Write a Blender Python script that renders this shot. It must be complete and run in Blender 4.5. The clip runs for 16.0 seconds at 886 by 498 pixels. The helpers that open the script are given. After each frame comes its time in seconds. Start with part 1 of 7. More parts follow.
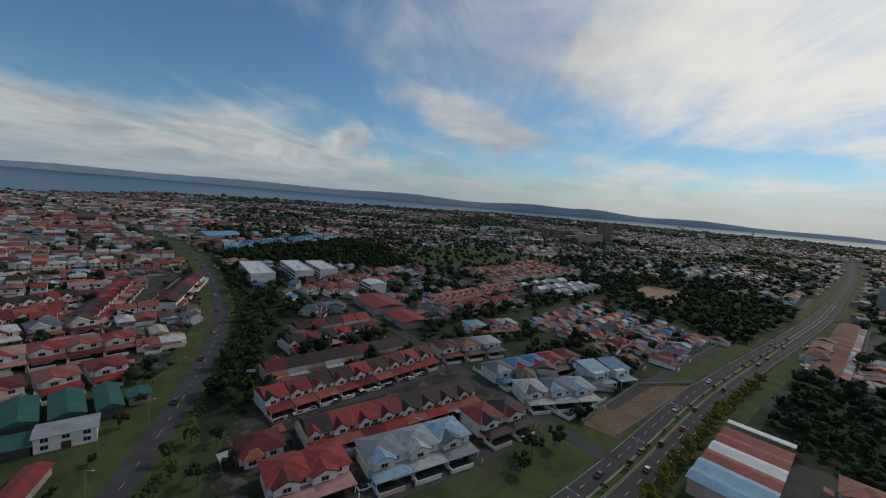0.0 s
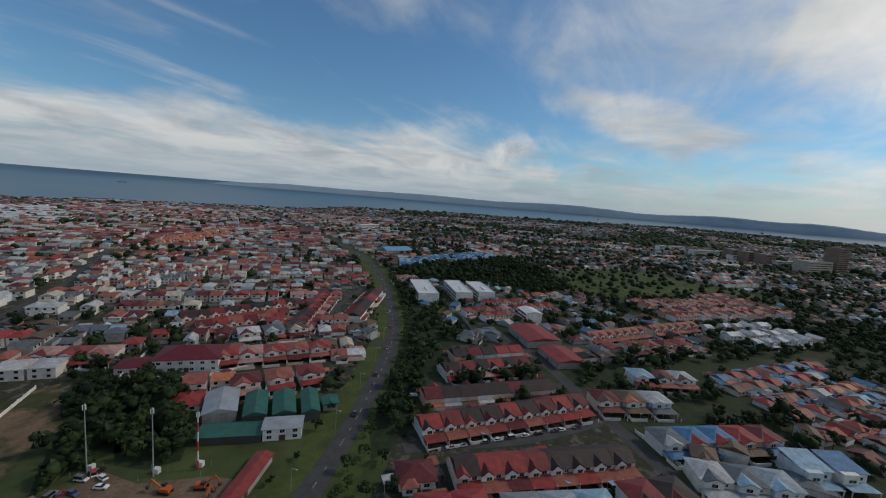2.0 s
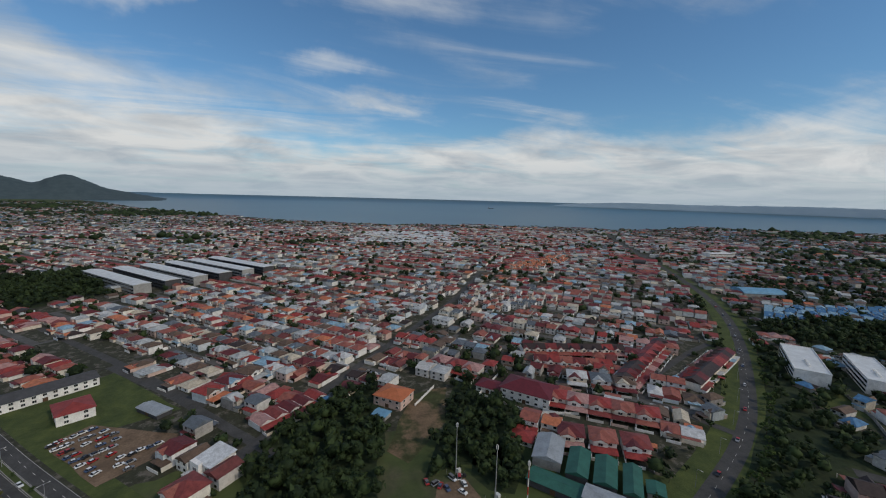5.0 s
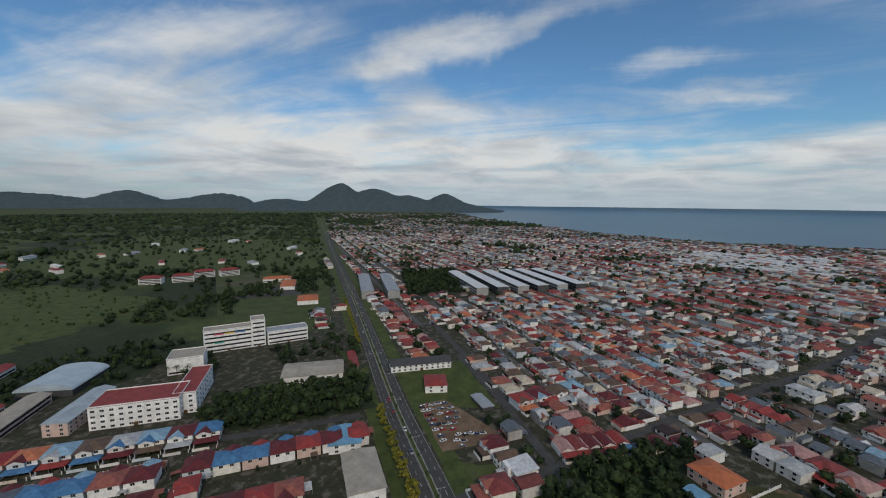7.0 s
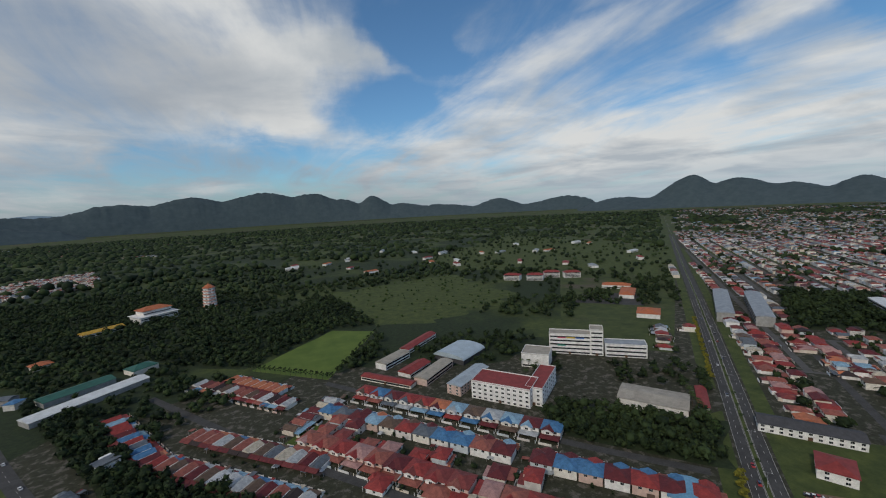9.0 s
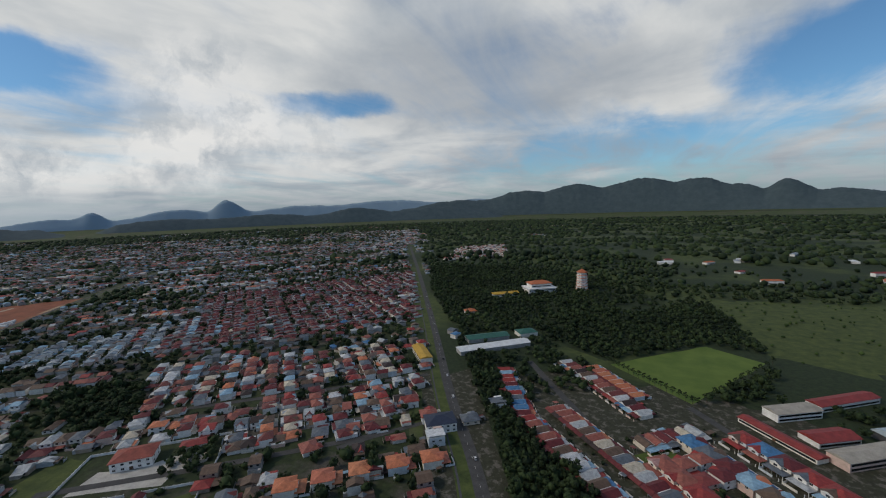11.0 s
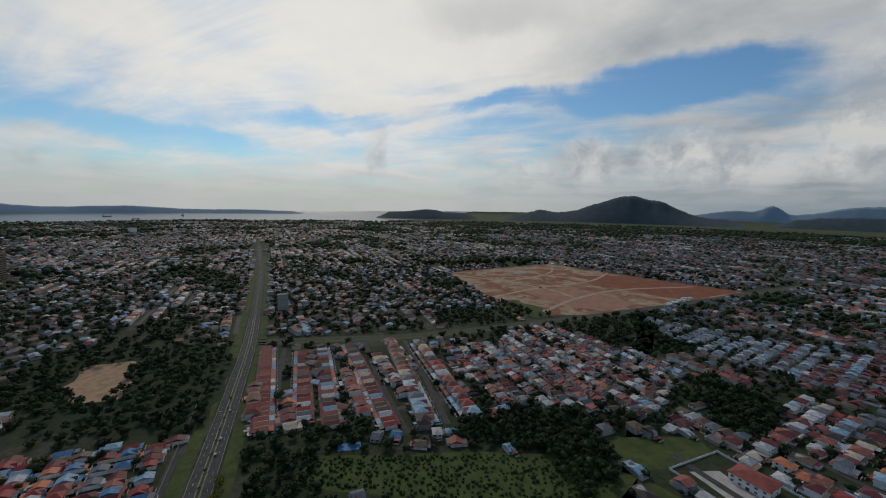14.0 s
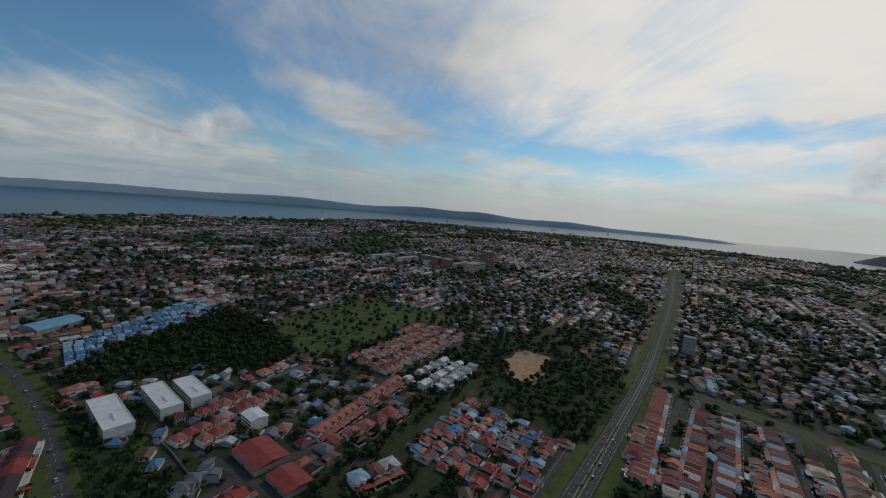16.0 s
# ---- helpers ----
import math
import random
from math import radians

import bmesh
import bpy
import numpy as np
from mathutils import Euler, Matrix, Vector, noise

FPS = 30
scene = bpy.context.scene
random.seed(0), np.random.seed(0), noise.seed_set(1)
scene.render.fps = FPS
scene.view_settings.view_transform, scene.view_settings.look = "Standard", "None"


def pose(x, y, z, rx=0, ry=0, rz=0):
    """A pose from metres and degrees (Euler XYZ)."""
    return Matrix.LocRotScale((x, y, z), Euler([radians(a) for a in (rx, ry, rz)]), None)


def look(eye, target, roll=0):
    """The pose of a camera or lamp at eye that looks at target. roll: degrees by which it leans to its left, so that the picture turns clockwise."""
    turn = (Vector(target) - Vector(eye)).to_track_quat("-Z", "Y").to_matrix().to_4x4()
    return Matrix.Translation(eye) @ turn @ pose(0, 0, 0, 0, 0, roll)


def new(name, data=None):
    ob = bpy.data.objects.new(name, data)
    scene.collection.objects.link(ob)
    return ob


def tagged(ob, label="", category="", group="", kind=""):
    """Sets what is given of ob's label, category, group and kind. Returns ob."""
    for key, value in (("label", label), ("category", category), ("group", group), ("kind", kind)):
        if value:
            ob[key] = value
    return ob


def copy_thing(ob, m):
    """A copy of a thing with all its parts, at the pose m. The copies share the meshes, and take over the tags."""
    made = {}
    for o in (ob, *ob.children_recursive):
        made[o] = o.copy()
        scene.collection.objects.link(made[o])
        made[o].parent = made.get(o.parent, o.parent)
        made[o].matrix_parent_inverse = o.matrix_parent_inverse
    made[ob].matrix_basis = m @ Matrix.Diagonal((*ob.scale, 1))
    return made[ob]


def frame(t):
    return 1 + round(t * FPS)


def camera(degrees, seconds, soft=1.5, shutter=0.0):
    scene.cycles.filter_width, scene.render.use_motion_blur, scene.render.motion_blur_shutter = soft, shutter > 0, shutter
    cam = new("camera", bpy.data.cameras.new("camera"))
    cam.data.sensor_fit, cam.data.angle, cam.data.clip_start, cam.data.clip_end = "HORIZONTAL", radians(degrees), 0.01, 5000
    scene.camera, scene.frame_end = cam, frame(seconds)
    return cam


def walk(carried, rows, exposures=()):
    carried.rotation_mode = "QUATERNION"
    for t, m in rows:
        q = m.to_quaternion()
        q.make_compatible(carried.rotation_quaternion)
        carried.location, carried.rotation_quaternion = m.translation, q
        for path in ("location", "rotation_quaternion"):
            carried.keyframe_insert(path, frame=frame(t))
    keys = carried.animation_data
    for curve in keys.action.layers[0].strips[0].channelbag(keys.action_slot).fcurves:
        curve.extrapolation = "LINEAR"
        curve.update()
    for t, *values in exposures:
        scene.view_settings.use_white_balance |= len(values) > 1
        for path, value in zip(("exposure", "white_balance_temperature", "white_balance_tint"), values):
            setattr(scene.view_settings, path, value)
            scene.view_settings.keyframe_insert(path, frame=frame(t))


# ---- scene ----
# ================= camera =================
cam = camera(96.1, 16.0, soft=1.1)
K = 1.354  # metres to one unit of the plan that the places below are given in
# seconds, x, y, height, yaw, pitch, roll: a drone that climbs on the spot and turns to its left
PATH = [
    (0.0, 0.00, 0.00, 87.99, -0.01, -6.92, 4.97),
    (0.5, 0.37, 0.04, 92.46, 5.39, -7.13, 5.16),
    (1.0, -0.10, 0.05, 95.98, 11.64, -7.16, 4.93),
    (1.5, 0.22, 0.34, 100.05, 17.66, -7.29, 5.17),
    (2.0, 0.28, 0.17, 103.79, 22.86, -7.32, 4.57),
    (2.5, 0.17, 0.28, 107.58, 27.78, -7.33, 4.43),
    (3.0, 0.14, 0.65, 111.56, 32.58, -7.40, 4.66),
    (3.2, 0.08, 0.81, 113.24, 34.85, -7.48, 4.42),
    (3.9, -0.32, 1.08, 118.68, 45.15, -7.56, 3.61),
    (4.6, -1.01, 0.97, 123.82, 59.68, -7.50, 2.16),
    (5.3, -1.50, 0.71, 128.90, 75.12, -7.32, 1.48),
    (5.5, -1.42, 0.45, 130.43, 79.22, -7.27, 1.79),
    (6.0, -1.72, 0.44, 134.04, 89.90, -7.10, 1.67),
    (6.5, -2.06, 0.61, 137.57, 101.07, -6.90, 0.52),
    (7.0, -2.33, 0.61, 141.50, 112.08, -6.74, 0.47),
    (7.5, -1.99, 0.62, 145.41, 123.36, -6.55, -0.72),
    (8.0, -1.96, 0.79, 149.40, 134.84, -6.33, -1.80),
    (8.2, -2.46, 0.01, 151.01, 139.58, -6.27, -2.01),
    (8.9, -2.94, -1.13, 156.12, 156.11, -6.03, -2.96),
    (9.6, -3.25, -2.67, 160.77, 173.25, -5.90, -3.20),
    (10.3, -3.15, -3.64, 165.67, 190.93, -5.88, -2.73),
    (10.5, -3.04, -3.83, 167.13, 196.17, -5.89, -2.91),
    (11.0, -2.77, -4.01, 170.93, 208.88, -5.93, -1.92),
    (11.5, -3.13, -4.31, 174.47, 222.04, -6.01, -1.72),
    (12.0, -2.36, -4.93, 177.99, 235.17, -6.11, -1.12),
    (12.5, -1.86, -5.16, 181.96, 248.67, -6.25, -1.35),
    (13.0, -1.44, -5.15, 185.66, 262.16, -6.37, -0.84),
    (13.5, -1.30, -5.06, 189.75, 275.52, -6.49, -0.10),
    (14.0, -0.84, -4.88, 193.84, 289.32, -6.60, 1.23),
    (14.5, 0.14, -4.46, 196.23, 303.26, -6.56, 2.86),
    (15.0, 0.56, -4.25, 199.12, 317.24, -6.55, 3.76),
    (15.5, 0.99, -4.14, 203.14, 331.16, -6.54, 4.16),
    (16.0, 0.91, -2.83, 207.39, 344.74, -6.62, 4.88),
]


def eye_pose(x, y, z, yaw, pitch, roll):
    return pose(x, y, z, 0, 0, yaw) @ pose(0, 0, 0, 90 + pitch) @ pose(0, 0, 0, 0, 0, roll)


walk(cam, [(r[0], eye_pose(*r[1:])) for r in PATH], exposures=[(0.0, -0.32), (3.0, -0.02), (6.5, 0.04), (11.0, 0.02), (12.5, -0.20), (13.5, -0.32), (15.0, -0.40), (16.0, -0.40)])

# ================= sky and sun =================
SUN_YAW, SUN_UP = -52.0, 42.0
world = bpy.data.worlds.new("world")
scene.world = world
world.use_nodes = True


def aim(yaw, up):
    """A unit vector towards a yaw (to the left of +y) and a height, in degrees."""
    a, e = radians(yaw), radians(up)
    return Vector((-math.sin(a) * math.cos(e), math.cos(a) * math.cos(e), math.sin(e)))


class Nodes:
    """Short calls for node trees."""

    def __init__(self, tree):
        self.tree = tree
        tree.nodes.clear()

    def add(self, node, **sets):
        n = self.tree.nodes.new(node)
        for key, value in sets.items():
            if key == "op":
                n.operation = value
            elif key == "blend":
                n.blend_type = value
            elif key == "kind":
                n.data_type = value
        return n

    def join(self, a, b):
        self.tree.links.new(a, b)

    def put(self, socket, value):
        if isinstance(value, bpy.types.NodeSocket):
            self.join(value, socket)
        else:
            socket.default_value = value

    def math(self, op, a, b=0.0, clamp=False):
        n = self.add("ShaderNodeMath", op=op)
        n.use_clamp = clamp
        self.put(n.inputs[0], a)
        self.put(n.inputs[1], b)
        return n.outputs[0]

    def mix(self, f, a, b, blend="MIX"):
        n = self.add("ShaderNodeMix", kind="RGBA", blend=blend)
        self.put(n.inputs[0], f)
        self.put(n.inputs[6], a)
        self.put(n.inputs[7], b)
        return n.outputs[2]

    def noise(self, vec, scale, detail=4.0, rough=0.55, distortion=0.0):
        n = self.add("ShaderNodeTexNoise")
        if vec is not None:
            self.join(vec, n.inputs["Vector"])
        n.inputs["Scale"].default_value = scale
        n.inputs["Detail"].default_value = detail
        n.inputs["Roughness"].default_value = rough
        n.inputs["Distortion"].default_value = distortion
        return n.outputs[0]

    def ramp(self, f, *stops, interp="LINEAR"):
        n = self.add("ShaderNodeValToRGB")
        n.color_ramp.interpolation = interp
        els = n.color_ramp.elements
        while len(els) < len(stops):
            els.new(0.5)
        for e, (at, col) in zip(els, stops):
            e.position = at
            e.color = (*col, 1) if not isinstance(col, (int, float)) else (col, col, col, 1)
        self.join(f, n.inputs[0])
        return n.outputs[0]

    def band(self, v, lo, hi):
        n = self.add("ShaderNodeMapRange")
        n.interpolation_type = "SMOOTHSTEP"
        self.put(n.inputs[0], v)
        n.inputs[1].default_value, n.inputs[2].default_value = lo, hi
        return n.outputs[0]


def make_sky():
    g = Nodes(world.node_tree)
    out = g.add("ShaderNodeOutputWorld")
    back = g.add("ShaderNodeBackground")
    g.join(back.outputs[0], out.inputs[0])
    coord = g.add("ShaderNodeTexCoord").outputs["Generated"]
    sky = g.add("ShaderNodeTexSky")
    sky.sky_type = "NISHITA"
    sky.sun_disc = False
    sky.sun_elevation, sky.sun_rotation = radians(SUN_UP), radians(-SUN_YAW)
    sky.air_density, sky.dust_density, sky.ozone_density = 1.0, 0.6, 2.0
    sep = g.add("ShaderNodeSeparateXYZ")
    g.join(coord, sep.inputs[0])
    up = sep.outputs[2]
    # a high sheet of cloud, seen in perspective, combed into streaks
    deep = g.math("ADD", g.math("MAXIMUM", up, 0.0), 0.12)
    flat = g.add("ShaderNodeCombineXYZ")
    g.join(g.math("DIVIDE", sep.outputs[0], deep), flat.inputs[0])
    g.join(g.math("DIVIDE", sep.outputs[1], deep), flat.inputs[1])
    sheet = g.noise(flat.outputs[0], 0.8, 9.0, 0.56, 0.5)
    streak = g.add("ShaderNodeMapping")
    g.join(flat.outputs[0], streak.inputs[0])
    streak.inputs["Rotation"].default_value = (0, 0, radians(-14))
    streak.inputs["Scale"].default_value = (1.7, 0.55, 1)
    wisps = g.noise(streak.outputs[0], 1.0, 10.0, 0.60, 1.1)
    fine = g.math("ADD", g.math("MULTIPLY", sheet, 0.5), g.math("MULTIPLY", wisps, 0.5))

    def warped(scale, detail, reach):
        """The direction, shaken by noise, for ragged outlines."""
        n = g.add("ShaderNodeTexNoise")
        g.join(coord, n.inputs["Vector"])
        n.inputs["Scale"].default_value, n.inputs["Detail"].default_value, n.inputs["Roughness"].default_value = scale, detail, 0.6
        centred = g.add("ShaderNodeVectorMath", op="SUBTRACT")
        g.join(n.outputs["Color"], centred.inputs[0])
        centred.inputs[1].default_value = (0.5, 0.5, 0.5)
        wave = g.add("ShaderNodeVectorMath", op="MULTIPLY")
        g.join(centred.outputs[0], wave.inputs[0])
        wave.inputs[1].default_value = reach
        bent = g.add("ShaderNodeVectorMath", op="ADD")
        g.join(coord, bent.inputs[0])
        g.join(wave.outputs[0], bent.inputs[1])
        return bent.outputs[0]

    loose = warped(3.6, 6.0, (0.26, 0.26, 0.11))
    billow = warped(15.0, 6.0, (0.075, 0.075, 0.06))

    def dot(vec, way):
        n = g.add("ShaderNodeVectorMath", op="DOT_PRODUCT")
        g.join(vec, n.inputs[0])
        n.inputs[1].default_value = way
        return n.outputs["Value"]

    def lobe(yaw, e, wide, core, vec=None):
        return g.band(dot(vec or loose, aim(yaw, e)), math.cos(radians(wide)), math.cos(radians(core)))

    def oval(vec, yaw, e, wide, high, tilt=0.0, core=0.0):
        """1 inside an oval of the sky with these half sizes in degrees, 0 outside; tilt lifts its left end."""
        c = aim(yaw, e)
        side = Vector((0, 0, 1)).cross(c).normalized()
        rise = c.cross(side)
        t = radians(tilt)
        p, q = side * math.cos(t) + rise * math.sin(t), rise * math.cos(t) - side * math.sin(t)
        u, v = dot(vec, p / math.sin(radians(wide))), dot(vec, q / math.sin(radians(high)))
        d = g.math("ADD", g.math("MULTIPLY", u, u), g.math("MULTIPLY", v, v))
        return g.math("MULTIPLY", g.band(d, 1.0, core), g.math("GREATER_THAN", dot(vec, c), 0.2))

    def total(vec, start, rows):
        for yaw, e, wide, high, tilt, much in rows:
            start = g.math("ADD", start, g.math("MULTIPLY", oval(vec, yaw, e, wide * 1.12, high * 1.12, tilt), much))
        return start

    # the bright bank over the sea and the sheet round the sun
    bias = total(loose, -0.06, (
        (45, 2, 58, 7.5, 0, 0.42), (112, 4, 38, 9, 4, 0.40), (152, 7, 26, 9, 0, 0.30), (-52, 26, 52, 17, 0, 0.46), (-104, 25, 46, 14, 0, 0.42),
        (-158, 19, 44, 13, 0, 0.40), (-60, 3, 60, 8, 0, 0.28), (-130, 5, 50, 8, 0, 0.34),
    ))
    # single clouds and streaks
    bias = total(loose, bias, (
        (-2, 11, 13, 3.4, 14, 0.34), (109, 21, 17, 3.5, -12, 0.34), (116, 15, 7, 4, 20, 0.26), (85, 16, 8, 1.6, 0, 0.24), (77, 12.5, 8, 1.8, 0, 0.22),
        (176, 17, 14, 7, -14, 0.36), (142, 19, 18, 3, -14, 0.20), (-28, 17, 20, 6, 10, 0.20), (-66, 12, 14, 3, 0, 0.2),
    ))
    # gaps of blue
    bias = total(loose, bias, (
        (52, 17, 40, 9, 0, -0.22), (92, 17, 24, 6, 0, -0.18), (12, 13, 9, 4, 20, -0.16), (-38, 6.5, 16, 1.8, 4, -0.34), (-55, 11, 12, 1.6, -6, -0.36),
        (-99, 15, 14, 3.4, -4, -0.62), (-80, 13.5, 9, 1.3, -6, -0.3), (-137, 14, 8, 2.2, 0, -0.5), (166, 14, 13, 5, 16, -0.34), (160, 21, 8, 3, 20, -0.3), (173, 8.5, 10, 1.6, 0, -0.2),
    ))
    strands = g.math("ADD", g.math("MULTIPLY", g.math("SUBTRACT", fine, 0.5), 1.9), 0.5)
    cover = g.band(g.math("ADD", strands, bias), 0.26, 0.94)
    # heaped clouds low over the land
    heaps = total(billow, 0.0, (
        (-90.5, 5.5, 4.0, 4.6, 0, 1.0), (-101, 6, 6, 4.8, 0, 1.0), (-108, 4.5, 4.5, 3.8, 0, 0.95), (-118, 6, 8, 5, 0, 0.9), (-122, 14, 9, 8, 0, 0.75), (-61, 7, 2.0, 3.4, 0, 0.7),
        (-131, 10, 9, 5, 0, 0.55), (14.5, 7, 4, 1.9, -24, 0.8), (22, 4.2, 5.5, 1.8, 0, 0.6), (-25, 3.4, 5, 2.0, 0, 0.45), (-83, 4, 6, 2.2, 0, 0.5),
    ))
    heaps = g.math("MULTIPLY", g.math("MINIMUM", heaps, 1.0), 0.85)
    bright = g.noise(billow, 13.0, 6.0, 0.6)
    heap_col = g.ramp(bright, (0.36, (0.42, 0.46, 0.50)), (0.58, (0.78, 0.775, 0.76)))
    # light and shade in the sheet: thick parts grey, and brighter towards the sun
    thick = g.noise(flat.outputs[0], 1.1, 6.0, 0.55, 0.4)
    glow = lobe(SUN_YAW, SUN_UP - 12, 46, 6)
    grey = g.ramp(thick, (0.36, (0.40, 0.44, 0.48)), (0.58, (0.65, 0.66, 0.655)))
    sheet_col = g.mix(g.math("MULTIPLY", glow, 0.78), grey, (1.12, 1.09, 1.03, 1))
    dull = g.math("MINIMUM", total(loose, 0.0, ((-158, 17, 26, 8, 0, 0.75), (-168, 6, 26, 3.2, 0, 0.7), (-78, 24, 12, 3.5, 0, 0.3), (-8, 17, 8, 3, 10, 0.3), (172, 5, 30, 4, 0, 0.4))), 1.0)
    sheet_col = g.mix(dull, sheet_col, (0.30, 0.335, 0.38, 1))
    clear = g.mix(1.0, sky.outputs[0], (0.058, 0.084, 0.098, 1), "MULTIPLY")
    haze_col = g.mix(lobe(SUN_YAW, 2, 60, 10), (0.34, 0.42, 0.49, 1), (0.56, 0.58, 0.58, 1))
    haze_col = g.mix(g.math("MULTIPLY", lobe(-158, 2, 72, 28), 0.9), haze_col, (0.22, 0.265, 0.31, 1))
    haze = g.math("MULTIPLY", g.math("SUBTRACT", 1.0, g.band(up, -0.01, 0.11)), 0.80)
    col = g.mix(cover, clear, sheet_col)
    col = g.mix(haze, col, haze_col)
    col = g.mix(g.math("MULTIPLY", heaps, g.band(up, 0.005, 0.09)), col, heap_col)
    g.join(col, back.inputs[0])
    back.inputs[1].default_value = 1.0


make_sky()
sun_data = bpy.data.lights.new("sun", "SUN")
sun_data.energy, sun_data.angle, sun_data.color = 1.35, radians(7), (1.0, 0.86, 0.68)
sun = new("sun", sun_data)
sun.matrix_world = look(aim(SUN_YAW, SUN_UP) * 900, (0, 0, 0))

# ================= materials =================
def shaded(name, build, rough=0.8, metal=0.0, bump=0.0, bump_scale=1.0, spec=0.3):
    """A surface whose colour build(g, coord) gives; coord is in metres of the world."""
    m = bpy.data.materials.new(name)
    m.use_nodes = True
    g = Nodes(m.node_tree)
    out = g.add("ShaderNodeOutputMaterial")
    b = g.add("ShaderNodeBsdfPrincipled")
    g.join(b.outputs[0], out.inputs[0])
    coord = g.add("ShaderNodeNewGeometry").outputs["Position"]
    col = build(g, coord)
    g.put(b.inputs["Base Color"], col)
    b.inputs["Roughness"].default_value = rough
    b.inputs["Metallic"].default_value = metal
    b.inputs["Specular IOR Level"].default_value = spec
    if bump:
        n = g.add("ShaderNodeBump")
        n.inputs["Strength"].default_value = bump
        n.inputs["Distance"].default_value = 0.4
        g.join(g.noise(coord, bump_scale, 5.0), n.inputs["Height"])
        g.join(n.outputs[0], b.inputs["Normal"])
    return m


def lucky(g):
    """A number from 0 to 1 for each object and each loose piece of it."""
    o = g.add("ShaderNodeObjectInfo").outputs["Random"]
    i = g.add("ShaderNodeNewGeometry").outputs["Random Per Island"]
    return g.math("FRACT", g.math("ADD", o, i))


def worn(g, coord, col, amount=0.35, scale=0.5):
    """Stains and fading at two scales."""
    big = g.ramp(g.noise(coord, scale, 5.0, 0.65), (0.3, 1.0 - amount), (0.7, 1.0 + amount * 0.4))
    small = g.ramp(g.noise(coord, scale * 9, 4.0, 0.6), (0.3, 1.0 - amount * 0.6), (0.7, 1.0 + amount * 0.3))
    return g.mix(1.0, g.mix(1.0, col, big, "MULTIPLY"), small, "MULTIPLY")


def plain(name, col, rough=0.75, amount=0.3, scale=0.5, metal=0.0, spec=0.3):
    return shaded(name, lambda g, c: worn(g, c, (*col, 1), amount, scale), rough, metal, spec=spec)


def picked(name, cols, rough=0.7, amount=0.35, scale=0.6, spec=0.3):
    """Each object or loose piece takes one of the colours."""
    def build(g, c):
        stops = [(i / len(cols), col) for i, col in enumerate(cols)]
        return worn(g, c, g.ramp(lucky(g), *stops, interp="CONSTANT"), amount, scale)
    return shaded(name, build, rough, spec=spec)


DARK_BROWN, MAROON, RED, BRICK, ORANGE = (0.045, 0.03, 0.028), (0.13, 0.025, 0.028), (0.29, 0.045, 0.04), (0.30, 0.10, 0.075), (0.50, 0.17, 0.085)
BLUE, PALE_BLUE, SLATE, PALE, CREAM, TEAL, BROWN, PINK = (0.07, 0.19, 0.36), (0.25, 0.40, 0.52), (0.12, 0.14, 0.165), (0.42, 0.44, 0.45), (0.52, 0.46, 0.36), (0.10, 0.32, 0.30), (0.13, 0.085, 0.06), (0.42, 0.24, 0.22)
ROOFS = {
    "terrace": [DARK_BROWN, DARK_BROWN, MAROON, DARK_BROWN, RED, DARK_BROWN, MAROON, (0.20, 0.035, 0.035)],
    "red": [RED, MAROON, RED, BRICK, (0.22, 0.05, 0.045), RED, BRICK, PINK],
    "brick": [BRICK, (0.24, 0.055, 0.045), BRICK, (0.34, 0.13, 0.09)],
    "maroon": [MAROON, (0.16, 0.035, 0.035), DARK_BROWN, (0.20, 0.05, 0.045), MAROON],
    "mixed": [RED, PALE, MAROON, BRICK, CREAM, SLATE, PALE, BROWN, (0.55, 0.56, 0.57), MAROON, (0.17, 0.05, 0.045), BROWN, PALE_BLUE, BRICK, DARK_BROWN, ORANGE],
    "low_cost": [RED, BLUE, BRICK, PALE_BLUE, MAROON, MAROON, PALE, BLUE, RED, SLATE, ORANGE, RED, PALE_BLUE, BROWN],
    "orange": [ORANGE, (0.46, 0.15, 0.09), (0.52, 0.20, 0.10)],
    "grey": [SLATE, PALE, (0.22, 0.25, 0.28), (0.30, 0.35, 0.40), SLATE, PALE_BLUE],
    "cream": [PALE, CREAM, BRICK, MAROON, (0.5, 0.5, 0.5), SLATE, BROWN, BRICK],
    "white": [(0.62, 0.64, 0.66), (0.55, 0.57, 0.58)],
    "town": [SLATE, BROWN, SLATE, MAROON, BROWN, MAROON, PALE, BROWN, SLATE, BRICK, DARK_BROWN, RED],
    "kampung": [BROWN, PALE, DARK_BROWN, SLATE, BROWN, (0.17, 0.12, 0.10), PALE_BLUE, BRICK, BROWN, SLATE, BLUE],
    "blue": [BLUE, PALE_BLUE],
    "green": [(0.035, 0.12, 0.095)],
}


def roof_build(cols):
    def build(g, c):
        stops = [(i / len(cols), col) for i, col in enumerate(cols)]
        col = worn(g, c, g.ramp(lucky(g), *stops, interp="CONSTANT"), 0.4, 0.45)
        return col
    return build


